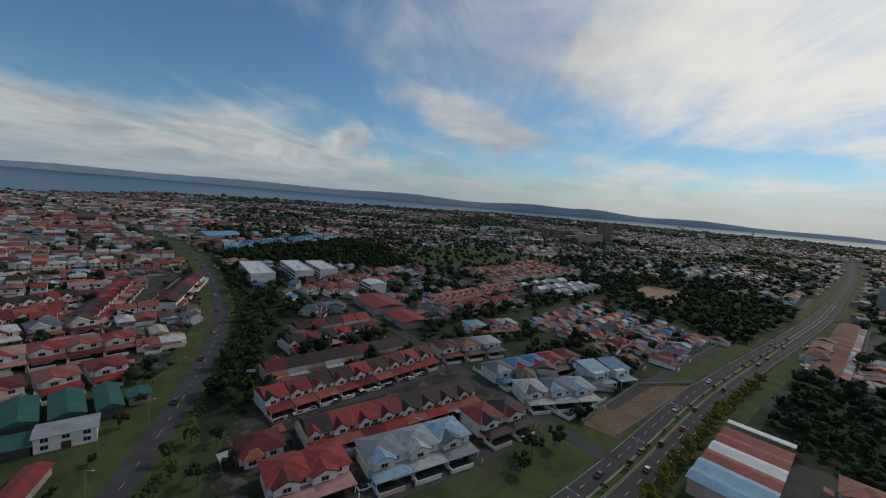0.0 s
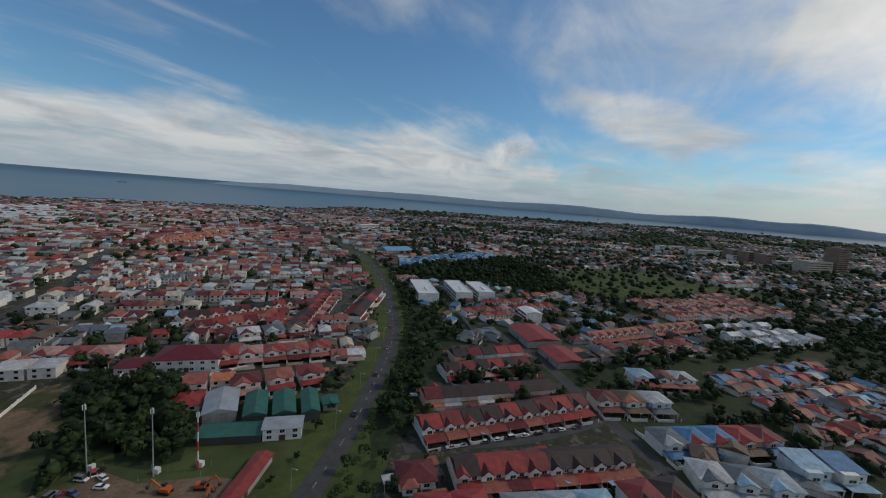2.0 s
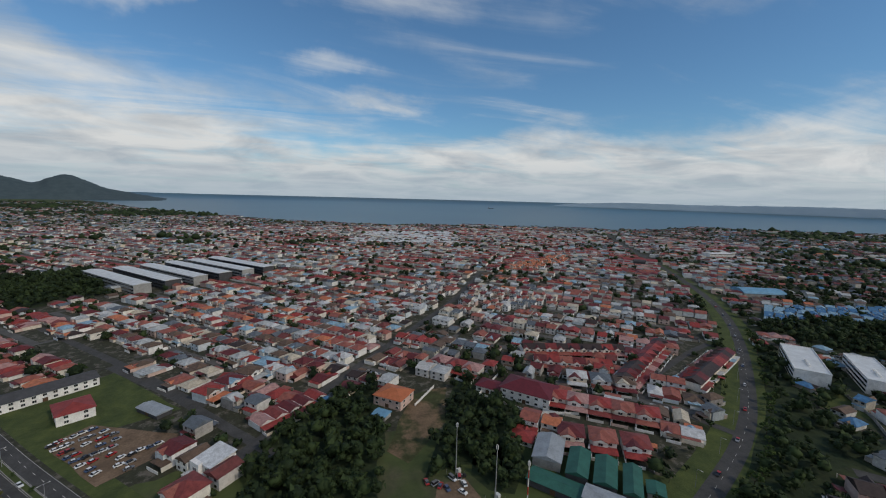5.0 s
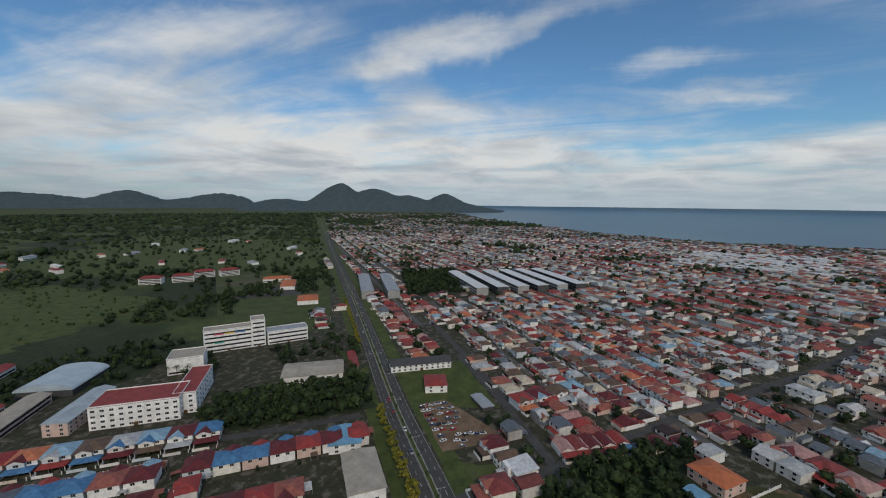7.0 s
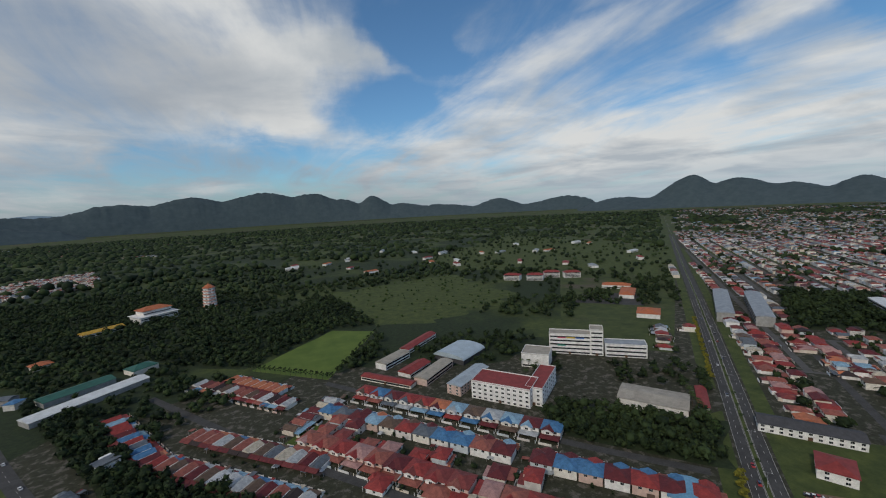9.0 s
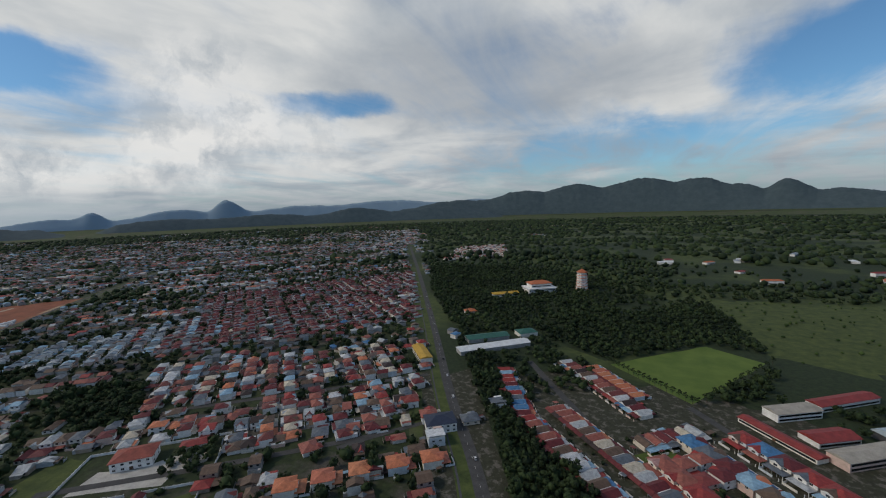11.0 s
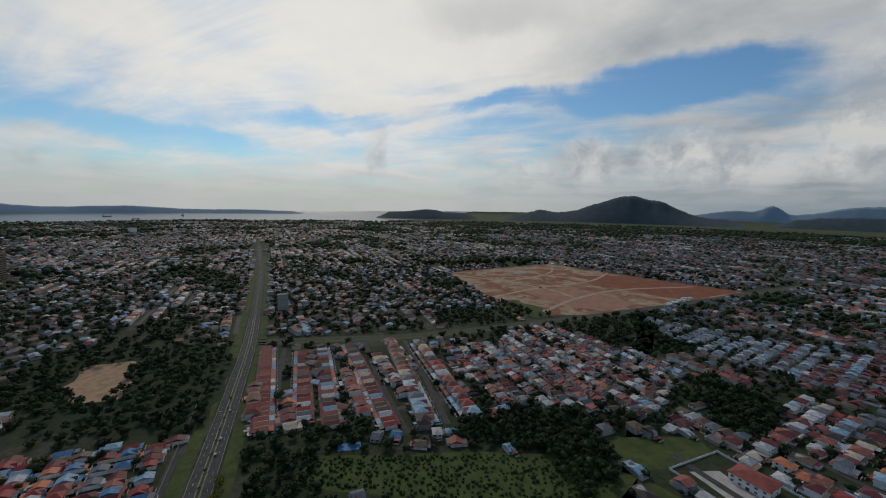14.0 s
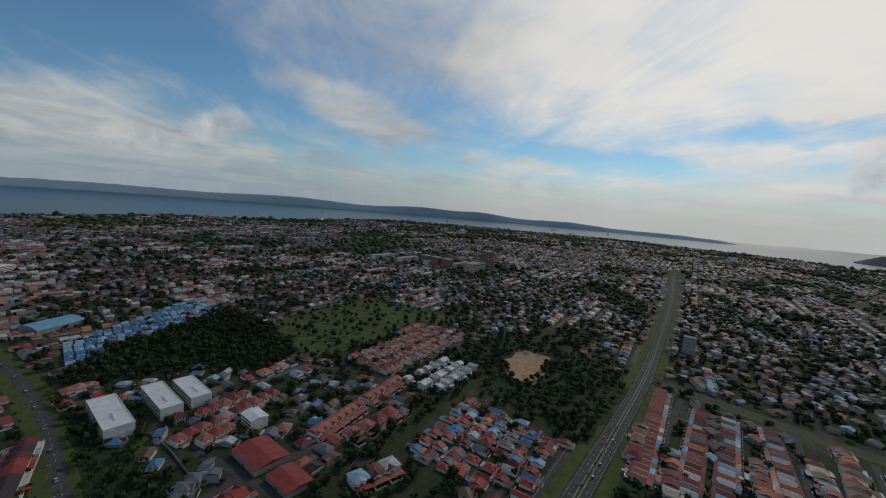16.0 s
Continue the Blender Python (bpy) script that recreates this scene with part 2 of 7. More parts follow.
roof_mat = {k: shaded("roof_" + k, roof_build(v), 0.62, bump=0.25, bump_scale=3.0) for k, v in ROOFS.items()}
wall_mat = picked("wall_paint", [(0.76, 0.75, 0.72), (0.82, 0.81, 0.79), (0.70, 0.62, 0.52), (0.78, 0.75, 0.68), (0.66, 0.63, 0.60), (0.62, 0.46, 0.40), (0.60, 0.66, 0.70), (0.82, 0.81, 0.79)], 0.8, 0.24, 0.4)
# darker copy of wall_paint: the shade on town walls is put into its colour
shaded_wall = picked("shaded_wall_paint", [(0.42, 0.40, 0.37), (0.52, 0.50, 0.47), (0.34, 0.29, 0.24), (0.46, 0.43, 0.37), (0.30, 0.28, 0.27), (0.36, 0.40, 0.43), (0.62, 0.61, 0.58)], 0.85, 0.35, 0.4)
white_wall = plain("white_wall", (0.80, 0.79, 0.77), 0.8, 0.28, 0.25)
grey_wall = plain("grey_wall", (0.34, 0.34, 0.33), 0.85, 0.3, 0.25)
dark_wall = plain("dark_wall", (0.07, 0.07, 0.075), 0.8, 0.3, 0.3)
concrete = plain("concrete", (0.33, 0.32, 0.30), 0.9, 0.35, 0.3)
asphalt = shaded("asphalt", lambda g, c: worn(g, c, (0.068, 0.067, 0.066, 1), 0.35, 0.12), 0.9, bump=0.1, bump_scale=6.0)
lane_asphalt = plain("lane_asphalt", (0.105, 0.102, 0.098), 0.9, 0.35, 0.1)
lane_paint = plain("lane_paint", (0.55, 0.54, 0.50), 0.8, 0.4, 0.8)
glass_dark = shaded("window_glass", lambda g, c: worn(g, c, (0.02, 0.024, 0.03, 1), 0.3, 0.6), 0.12, spec=0.6)
frame_white = plain("frame_white", (0.65, 0.65, 0.63), 0.6, 0.15, 1.0)
door_mat = plain("door_wood", (0.10, 0.055, 0.03), 0.6, 0.3, 1.5)
steel = plain("steel", (0.40, 0.41, 0.42), 0.45, 0.3, 0.8, metal=0.3)
bark = plain("bark", (0.085, 0.065, 0.045), 0.9, 0.4, 1.5)
soil = shaded("soil", lambda g, c: g.mix(g.band(g.noise(c, 0.018, 6.0, 0.6, 0.6), 0.44, 0.58), worn(g, c, (0.27, 0.115, 0.062, 1), 0.45, 0.03), worn(g, c, (0.40, 0.29, 0.19, 1), 0.45, 0.05)), 0.95)
bare = plain("bare_earth", (0.19, 0.13, 0.085), 0.95, 0.45, 0.08)
sand = plain("sand", (0.40, 0.27, 0.17), 0.95, 0.4, 0.12)


def leaf_build(dark, light, scale=0.35):
    def build(g, c):
        f = g.math("ADD", g.math("MULTIPLY", lucky(g), 0.50), g.math("MULTIPLY", g.noise(c, scale, 4.0), 0.40))
        f = g.math("ADD", f, g.math("MULTIPLY", g.math("SUBTRACT", g.noise(c, 0.012, 4.0), 0.45), 0.9))
        return g.ramp(f, (0.2, dark), (0.9, light))
    return build


leaf_dark = shaded("leaves_dark", leaf_build((0.007, 0.014, 0.007), (0.044, 0.068, 0.024)), 0.75, bump=0.5, bump_scale=3.0, spec=0.15)
leaf_green = shaded("leaves_green", leaf_build((0.020, 0.040, 0.012), (0.062, 0.094, 0.026)), 0.75, bump=0.5, bump_scale=3.0, spec=0.15)
leaf_yellow = shaded("leaves_yellow", leaf_build((0.09, 0.095, 0.015), (0.24, 0.21, 0.03)), 0.75, bump=0.5, bump_scale=3.0, spec=0.15)


def ground_build(g, c):
    grass = g.ramp(g.noise(c, 0.05, 7.0, 0.65), (0.3, (0.028, 0.042, 0.014)), (0.7, (0.075, 0.095, 0.030)))
    dirt = worn(g, c, (0.10, 0.085, 0.06, 1), 0.35, 0.2)
    f = g.band(g.noise(c, 0.011, 6.0, 0.6), 0.52, 0.68)
    return g.mix(f, grass, dirt)


ground_mat = shaded("ground", ground_build, 0.95, bump=0.4, bump_scale=0.5)
lawn = shaded("lawn", lambda g, c: g.ramp(g.noise(c, 0.06, 6.0, 0.6), (0.3, (0.045, 0.074, 0.014)), (0.7, (0.085, 0.120, 0.024))), 0.95, bump=0.3, bump_scale=1.0)
rough_grass = shaded("rough_grass", lambda g, c: g.ramp(g.noise(c, 0.09, 8.0, 0.7), (0.3, (0.026, 0.042, 0.012)), (0.7, (0.085, 0.105, 0.028))), 0.95, bump=0.6, bump_scale=1.0)
yard = shaded("yard", lambda g, c: g.mix(g.band(g.noise(c, 0.16, 6.0, 0.65), 0.50, 0.62), worn(g, c, (0.042, 0.044, 0.026, 1), 0.45, 0.3), worn(g, c, (0.13, 0.118, 0.098, 1), 0.4, 0.4)), 0.92)
open_scrub = shaded("open_scrub", lambda g, c: g.mix(g.band(g.noise(c, 0.004, 5.0, 0.6), 0.46, 0.60), g.ramp(g.noise(c, 0.2, 8.0, 0.7), (0.3, (0.010, 0.018, 0.008)), (0.7, (0.030, 0.046, 0.016))), g.ramp(g.noise(c, 0.09, 8.0, 0.7), (0.3, (0.026, 0.042, 0.012)), (0.7, (0.080, 0.100, 0.028)))), 0.95, bump=0.7, bump_scale=0.5)
town_floor = shaded("town_floor", lambda g, c: g.mix(g.band(g.noise(c, 0.02, 6.0, 0.65), 0.50, 0.64), g.ramp(g.noise(c, 0.2, 8.0, 0.7), (0.3, (0.012, 0.020, 0.008)), (0.7, (0.042, 0.056, 0.020))), worn(g, c, (0.085, 0.078, 0.064, 1), 0.45, 0.3)), 0.95, bump=0.4, bump_scale=0.5)
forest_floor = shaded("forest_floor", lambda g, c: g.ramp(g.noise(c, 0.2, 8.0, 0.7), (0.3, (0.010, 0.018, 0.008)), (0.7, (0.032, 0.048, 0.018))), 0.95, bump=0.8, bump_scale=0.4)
water_mat = shaded("sea_water", lambda g, c: g.ramp(g.noise(c, 0.0012, 5.0), (0.3, (0.030, 0.075, 0.105)), (0.7, (0.050, 0.105, 0.125))), 0.32, bump=0.12, bump_scale=0.05, spec=0.4)
# forest green of the hills with the blue-grey of haze mixed into the colour
hazed_hill_mat = shaded("hazed_forest_hill", lambda g, c: g.ramp(g.noise(c, 0.02, 8.0, 0.7), (0.3, (0.038, 0.060, 0.072)), (0.7, (0.064, 0.090, 0.100))), 0.95, bump=0.4, bump_scale=0.03)
# distance haze painted in as a pale blue-grey base colour
far_haze_mat = shaded("far_ridge_haze", lambda g, c: g.ramp(g.noise(c, 0.006, 6.0, 0.6), (0.3, (0.20, 0.28, 0.35)), (0.7, (0.23, 0.31, 0.38))), 1.0)

# ================= mesh helpers =================
def mesh_ob(name, verts, faces, mats, index=None, parent=None, smooth=False):
    me = bpy.data.meshes.new(name)
    me.from_pydata(verts, [], faces)
    for m in (mats if isinstance(mats, (list, tuple)) else [mats]):
        me.materials.append(m)
    if index is not None:
        me.polygons.foreach_set("material_index", np.array(index, dtype=np.int32))
    if smooth:
        me.polygons.foreach_set("use_smooth", np.ones(len(me.polygons), dtype=bool))
    me.update()
    ob = new(name, me)
    ob.parent = parent
    return ob


class Shape:
    """Collects boxes, prisms and sheets for one mesh."""

    def __init__(self):
        self.v, self.f, self.i = [], [], []

    def faces(self, verts, faces, slot=0, m=None):
        n = len(self.v)
        self.v += [tuple(m @ Vector(p)) for p in verts] if m is not None else [tuple(p) for p in verts]
        self.f += [[n + k for k in f] for f in faces]
        self.i += [slot] * len(faces)
        return self

    def box(self, x0, y0, z0, x1, y1, z1, slot=0, m=None):
        p = [(x0, y0, z0), (x1, y0, z0), (x1, y1, z0), (x0, y1, z0), (x0, y0, z1), (x1, y0, z1), (x1, y1, z1), (x0, y1, z1)]
        return self.faces(p, [(3, 2, 1, 0), (4, 5, 6, 7), (0, 1, 5, 4), (1, 2, 6, 5), (2, 3, 7, 6), (3, 0, 4, 7)], slot, m)

    def gable(self, x0, y0, x1, y1, z, rise, slot=0, m=None, along="x", skirt=0.18):
        """A ridged roof over a rectangle, with the thickness of its edge; the ridge runs along x or y."""
        if along == "x":
            ym = (y0 + y1) / 2
            top = [(x0, y0, z), (x1, y0, z), (x1, y1, z), (x0, y1, z), (x0, ym, z + rise), (x1, ym, z + rise)]
            f = [(0, 1, 5, 4), (2, 3, 4, 5), (1, 2, 5), (3, 0, 4)]
        else:
            xm = (x0 + x1) / 2
            top = [(x0, y0, z), (x1, y0, z), (x1, y1, z), (x0, y1, z), (xm, y0, z + rise), (xm, y1, z + rise)]
            f = [(1, 2, 5, 4), (3, 0, 4, 5), (0, 1, 4), (2, 3, 5)]
        low = [(p[0], p[1], z - skirt) for p in top[:4]]
        return self.faces(top + low, f + [(0, 6, 7, 1), (1, 7, 8, 2), (2, 8, 9, 3), (3, 9, 6, 0), (9, 8, 7, 6)], slot, m)

    def hip(self, x0, y0, x1, y1, z, rise, slot=0, m=None, skirt=0.18):
        w, d = x1 - x0, y1 - y0
        k = min(w, d) / 2 * 0.98
        xm, ym = (x0 + x1) / 2, (y0 + y1) / 2
        a, b = ((x0 + k, ym), (x1 - k, ym)) if w >= d else ((xm, y0 + k), (xm, y1 - k))
        top = [(x0, y0, z), (x1, y0, z), (x1, y1, z), (x0, y1, z), (*a, z + rise), (*b, z + rise)]
        f = [(0, 1, 5, 4), (1, 2, 5), (2, 3, 4, 5), (3, 0, 4)] if w >= d else [(0, 1, 4), (1, 2, 5, 4), (2, 3, 5), (3, 0, 4, 5)]
        low = [(p[0], p[1], z - skirt) for p in top[:4]]
        return self.faces(top + low, f + [(0, 6, 7, 1), (1, 7, 8, 2), (2, 8, 9, 3), (3, 9, 6, 0), (9, 8, 7, 6)], slot, m)

    def tube(self, x, y, z0, z1, r0, r1, n=8, slot=0, m=None):
        ring = lambda z, r: [(x + r * math.cos(2 * math.pi * k / n), y + r * math.sin(2 * math.pi * k / n), z) for k in range(n)]
        f = [(k, (k + 1) % n, n + (k + 1) % n, n + k) for k in range(n)] + [tuple(range(n - 1, -1, -1)), tuple(range(n, 2 * n))]
        return self.faces(ring(z0, r0) + ring(z1, r1), f, slot, m)

    def make(self, name, mats, parent=None, label="", smooth=False):
        ob = mesh_ob(name, self.v, self.f, mats, self.i, parent, smooth)
        if label:
            ob["label"] = label
        return ob


def turned(x, y, angle, z=0.0):
    """A pose on the ground, turned by an angle in degrees."""
    return pose(x, y, z, 0, 0, angle)


def thing(name, x, y, angle, label, category, group="", z=0.0):
    ob = new(name)
    ob.matrix_basis = turned(x * K, y * K, angle, z)
    return tagged(ob, label, category, group)


def inside(x, y, poly):
    hit, j = False, len(poly) - 1
    for i in range(len(poly)):
        (xi, yi), (xj, yj) = poly[i], poly[j]
        if (yi > y) != (yj > y) and x < (xj - xi) * (y - yi) / (yj - yi) + xi:
            hit = not hit
        j = i
    return hit


def curve_points(pts, step=12.0):
    """A smooth line through the points, in short steps."""
    p = [Vector((q[0] * K, q[1] * K, 0)) for q in pts]
    p = [p[0] * 2 - p[1]] + p + [p[-1] * 2 - p[-2]]
    out = []
    for a, b, c, d in zip(p, p[1:], p[2:], p[3:]):
        n = max(2, int((c - b).length / step))
        for k in range(n):
            t = k / n
            out.append(0.5 * ((2 * b) + (c - a) * t + (2 * a - 5 * b + 4 * c - d) * t * t + (3 * b - a - 3 * c + d) * t ** 3))
    return out + [p[-2]]


# ================= land, sea and hills =================
NEAR, EDGE = 1800.0, 4900.0


def horizon_height(yaw):
    """How high the land and the sea stand at the edge of the model, for the far country drawn in behind it."""
    return 98 if 25 < yaw < 125 else (68 if -75 < yaw <= 25 else 124)


def smooth_height(yaw):
    yaw = (yaw + 180) % 360 - 180
    return sum(horizon_height(((yaw + k) + 180) % 360 - 180) for k in range(-24, 25, 4)) / 13


def far_place(x, y):
    """The far country is drawn nearer and smaller beyond NEAR. Gives x, y, z and the scale."""
    r = math.hypot(x, y)
    if r <= NEAR:
        return x, y, 0.0, 1.0
    q = NEAR + (EDGE - NEAR) * (1 - math.exp(-(r - NEAR) / (EDGE - NEAR)))
    yaw = math.degrees(math.atan2(-x, y))
    return x * q / r, y * q / r, smooth_height(yaw) * (1 - q / r) / (1 - EDGE / 30000), q / r


# the shore: yaw and distance; no sea between the last and the first
SHORE = [(-68, 4300), (-62, 3150), (-55, 3450), (-46, 3480), (-38, 3750), (-30, 3400), (-22, 3450), (-9, 3300), (-2, 2900), (6, 2330), (13, 2200), (20, 2230), (27, 1990), (36, 1900), (41, 1560),
         (45, 1470), (53, 1440), (60, 1390), (64, 1400), (77, 1330), (83, 1360), (92, 1560), (96, 1740), (102, 2150), (107, 2700), (111, 4300), (114, 7000)]


def shore(yaw):
    return float(np.interp(yaw, [s[0] for s in SHORE], [s[1] for s in SHORE])) * K * (1 + 0.012 * math.sin(yaw * 2.3) + 0.008 * math.sin(yaw * 7.1))


def at_sea(x, y):
    yaw = math.degrees(math.atan2(-x, y))
    return -68 < yaw < 114 and math.hypot(x, y) > shore(yaw)


def make_land():
    steps, rings = 720, [0, 60, 120, 240, 400, 600, 800, 1000, 1200, 1400, 1600, 1800, 2000, 2300, 2700, 3200, 4000, 5000, 7000, 10000, 15000, 30000]
    verts, faces = [], []
    for k in range(steps):
        yaw = -180 + 360 * k / steps
        end = shore(yaw) if -68 < yaw < 114 else 30000.0
        for r in rings:
            r = min(r, end)
            x, y = -math.sin(radians(yaw)) * r, math.cos(radians(yaw)) * r
            fx, fy, fz, _ = far_place(x, y)
            verts.append((fx, fy, fz))
        x, y, z = verts[-1]
        verts.append((x * 1.004, y * 1.004, z - 3))
    n = len(rings) + 1
    for k in range(steps):
        a, b = k * n, (k + 1) % steps * n
        faces += [(a + j, a + j + 1, b + j + 1, b + j) for j in range(n - 1)]
    ob = mesh_ob("ground", verts, faces, ground_mat)
    tagged(ob, "flat coastal plain with grass, scrub and bare soil", "ground", kind="structure")
    sea_v, sea_f = [], []
    radii = [1650, 1800, 2200, 2800, 3600, 5000, 7500, 12000, 30000]
    cols = 200
    for k in range(cols + 1):
        yaw = -74 + (122 + 74) * k / cols
        for r in radii:
            x, y, z, _ = far_place(-math.sin(radians(yaw)) * r, math.cos(radians(yaw)) * r)
            sea_v.append((x, y, z - 1.0))
    n = len(radii)
    sea_f = [(k * n + j, k * n + j + 1, (k + 1) * n + j + 1, (k + 1) * n + j) for k in range(cols) for j in range(n - 1)]
    tagged(mesh_ob("water", sea_v, sea_f, water_mat, smooth=True), "calm blue-grey sea reaching the horizon", "sea", kind="structure")


def land_height(r, yaw):
    """The height of the far country at a distance in the model."""
    if r <= NEAR:
        return 0.0
    true = NEAR - (EDGE - NEAR) * math.log(max(1 - (r - NEAR) / (EDGE - NEAR), 1e-4))
    return smooth_height(yaw) * (1 - r / true) / (1 - EDGE / 30000)


def make_ridge(name, label, lo, hi, dist, mat, bumps, depth=260.0, seed=0.0, eye=110.0, rough=0.12):
    """A wooded ridge from yaw lo to hi. bumps: (yaw, height in degrees over the horizon, width to the left, to the right)."""
    verts, faces = [], []
    cols, rows = int((hi - lo) * 7) + 8, 13
    for k in range(cols + 1):
        yaw = lo + (hi - lo) * k / cols
        total = math.exp(-1.6 * 3.5)
        for y0, up, left, right in bumps:
            w = left if yaw > y0 else right
            total += math.exp(3.5 * (-1.6 + (up + 1.45) * math.exp(-(abs(yaw - y0) / w) ** 1.8 * 0.5)))
        e = math.log(total) / 3.5
        jag = rough * (noise.noise((yaw * 0.6, seed, 0)) + 0.6 * noise.noise((yaw * 1.9, seed, 3)) + 0.35 * noise.noise((yaw * 6, seed, 7)) + 0.2 * noise.noise((yaw * 17, seed, 9)))
        fade = max(0.0, min(1, (yaw - lo) / 2, (hi - yaw) / 2))
        for j in range(rows):
            t = j / (rows - 1)
            r = dist - depth + 2 * depth * t
            land = land_height(min(r, EDGE - 20), yaw) - 4
            s = max(0, 1 - abs(t - 0.5) * 2) ** 0.9 * fade
            crest = eye * K + math.tan(radians(e + jag * s ** 5)) * dist
            wob = 1 + (0.10 * noise.noise((yaw * 0.8, t * 5, seed + 5)) + 0.05 * noise.noise((yaw * 2.6, t * 14, seed + 8)) if 0 < j < rows - 1 and j != rows // 2 else 0)
            verts.append((-math.sin(radians(yaw)) * r, math.cos(radians(yaw)) * r, land + max(0.0, crest - land) * s * wob))
    for k in range(cols):
        faces += [(k * rows + j, k * rows + j + 1, (k + 1) * rows + j + 1, (k + 1) * rows + j) for j in range(rows - 1)]
    ob = mesh_ob(name, verts, faces, mat, smooth=True)
    return tagged(ob, label, "hill", kind="structure")


make_land()
make_ridge("backdrop_island", "long low hazy island across the strait", -52, 54, 4720, far_haze_mat, [(44, -0.2, 9, 14), (26, -0.1, 14, 14), (6, 0.05, 12, 10), (-12, 0.05, 8, 6), (-20, 0.0, 6, 5), (-32, -0.3, 8, 6), (-44, -0.7, 6, 6)], 100, 1.0, 104, 0.05)
make_ridge("backdrop_mountain", "wooded two-peaked mountain by the coast", 103, 140, 4400, hazed_hill_mat, [(126.4, 2.55, 3.0, 2.6), (122, 1.9, 3.4, 4.0), (117, 1.0, 3.4, 3), (112, 1.3, 2.2, 2.6), (108, -0.3, 2.5, 2.0), (134, 0.4, 4, 4)], 380, 2.0, 106, 0.1)
make_ridge("backdrop_range", "dark wooded range under low cloud", 136, 219, 4650, hazed_hill_mat, [(141, 0.8, 5, 4), (150.3, 1.0, 3, 3), (158, 0.55, 8, 5), (164, 1.0, 3, 4), (168.2, 2.25, 2.0, 2.6), (172, 1.9, 3, 3), (176, 2.9, 5, 4), (182, 3.2, 7, 6), (190, 2.9, 6, 5), (197, 2.3, 6, 6), (206, 1.3, 8, 8)], 220, 3.0, 116, 0.16)
make_ridge("backdrop_slope", "hazy forest ridge rising inland", 196, 262, 4780, far_haze_mat, [(204, 1.2, 8, 10), (216, 1.4, 12, 10), (228, 1.0, 8, 8), (237.0, 1.95, 1.8, 2.2), (242, 0.9, 5, 5), (250, 0.8, 1.4, 1.4), (253, 0.2, 4, 4)], 100, 4.0, 128, 0.1)
make_ridge("backdrop_foothill", "dark low wooded foothill", 200, 250, 4350, hazed_hill_mat, [(210, 0.3, 6, 7), (221, 0.5, 4, 5), (232, 0.0, 7, 6), (243, -0.2, 5, 5)], 160, 5.0, 128, 0.12)
make_ridge("backdrop_hill", "steep round wooded hill above the town", 252, 281, 4250, hazed_hill_mat, [(264.2, 1.65, 4.6, 3.4), (261.5, 1.0, 3.0, 2.6), (275.5, -0.5, 1.9, 2.0)], 260, 6.0, 138, 0.12)
make_ridge("backdrop_headland", "small dark wooded headland by the shore", 284, 299, 4150, hazed_hill_mat, [(291.6, -0.85, 2.0, 1.8)], 160, 7.0, 144, 0.08)


# ================= roads and open ground =================
def ribbon(pts, half, z, step=12.0, shift=0.0):
    line = curve_points(pts, step)
    verts, faces = [], []
    for k, p in enumerate(line):
        d = (line[min(k + 1, len(line) - 1)] - line[max(k - 1, 0)]).normalized()
        s = Vector((d.y, -d.x, 0))
        for e in (shift - half, shift + half):
            q = p + s * e
            x, y, fz, sc = far_place(q.x, q.y)
            verts.append((x, y, fz + z))
    faces = [(2 * k, 2 * k + 1, 2 * k + 3, 2 * k + 2) for k in range(len(line) - 1)]
    return verts, faces


ROADS = []


def road(pts, width, name="road", label="worn grey asphalt street", z=0.06, mat=None, clear=0.0):
    v, f = ribbon(pts, width / 2, z + 0.005 * len(ROADS))
    ob = mesh_ob(name, v, f, mat or asphalt)
    ROADS.append((curve_points(pts, 14.0), width / 2 + clear))
    return tagged(ob, label, "road", kind="structure")


def dashes(pts, parent, name, length, gap, width, shift, z=0.075, limit=700):
    """Short painted marks along a road, joined into one part."""
    line = curve_points(pts, 3.0)
    sh, run, total = Shape(), 0.0, 0.0
    for a, b in zip(line, line[1:]):
        d = b - a
        run += d.length
        if run % (length + gap) > length or a.length > limit:
            continue
        u = d.normalized()
        s = Vector((u.y, -u.x, 0))
        q = [a + s * (shift - width / 2), a + s * (shift + width / 2), b + s * (shift + width / 2), b + s * (shift - width / 2)]
        sh.faces([(p.x, p.y, z) for p in q], [(0, 1, 2, 3)])
    ob = sh.make(name, lane_paint, parent)
    return tagged(ob, kind="stuff")


def scaled(poly):
    return [(x * K, y * K) for x, y in poly]


def patch(name, poly, mat, label, category, z=0.03, rough_edge=0.0):
    pts, poly = [], scaled(poly)
    for (ax, ay), (bx, by) in zip(poly, poly[1:] + poly[:1]):
        n = max(1, int(math.hypot(bx - ax, by - ay) / 12)) if rough_edge else 1
        for k in range(n):
            t = k / n
            x, y = ax + (bx - ax) * t, ay + (by - ay) * t
            j = rough_edge * noise.noise((x * 0.05, y * 0.05, 1.5)) * (1 if k else 0.3)
            x, y, fz, _ = far_place(x + j, y - j)
            pts.append((x, y, fz + z))
    ob = mesh_ob(name, pts, [tuple(range(len(pts)))], mat)
    bm = bmesh.new()
    bm.from_mesh(ob.data)
    bmesh.ops.triangulate(bm, faces=bm.faces)
    bmesh.ops.recalc_face_normals(bm, faces=bm.faces)
    if bm.faces and sum(f.normal.z for f in bm.faces) < 0:
        bmesh.ops.reverse_faces(bm, faces=bm.faces)
    bm.to_mesh(ob.data)
    bm.free()
    return tagged(ob, label, category, kind="structure")


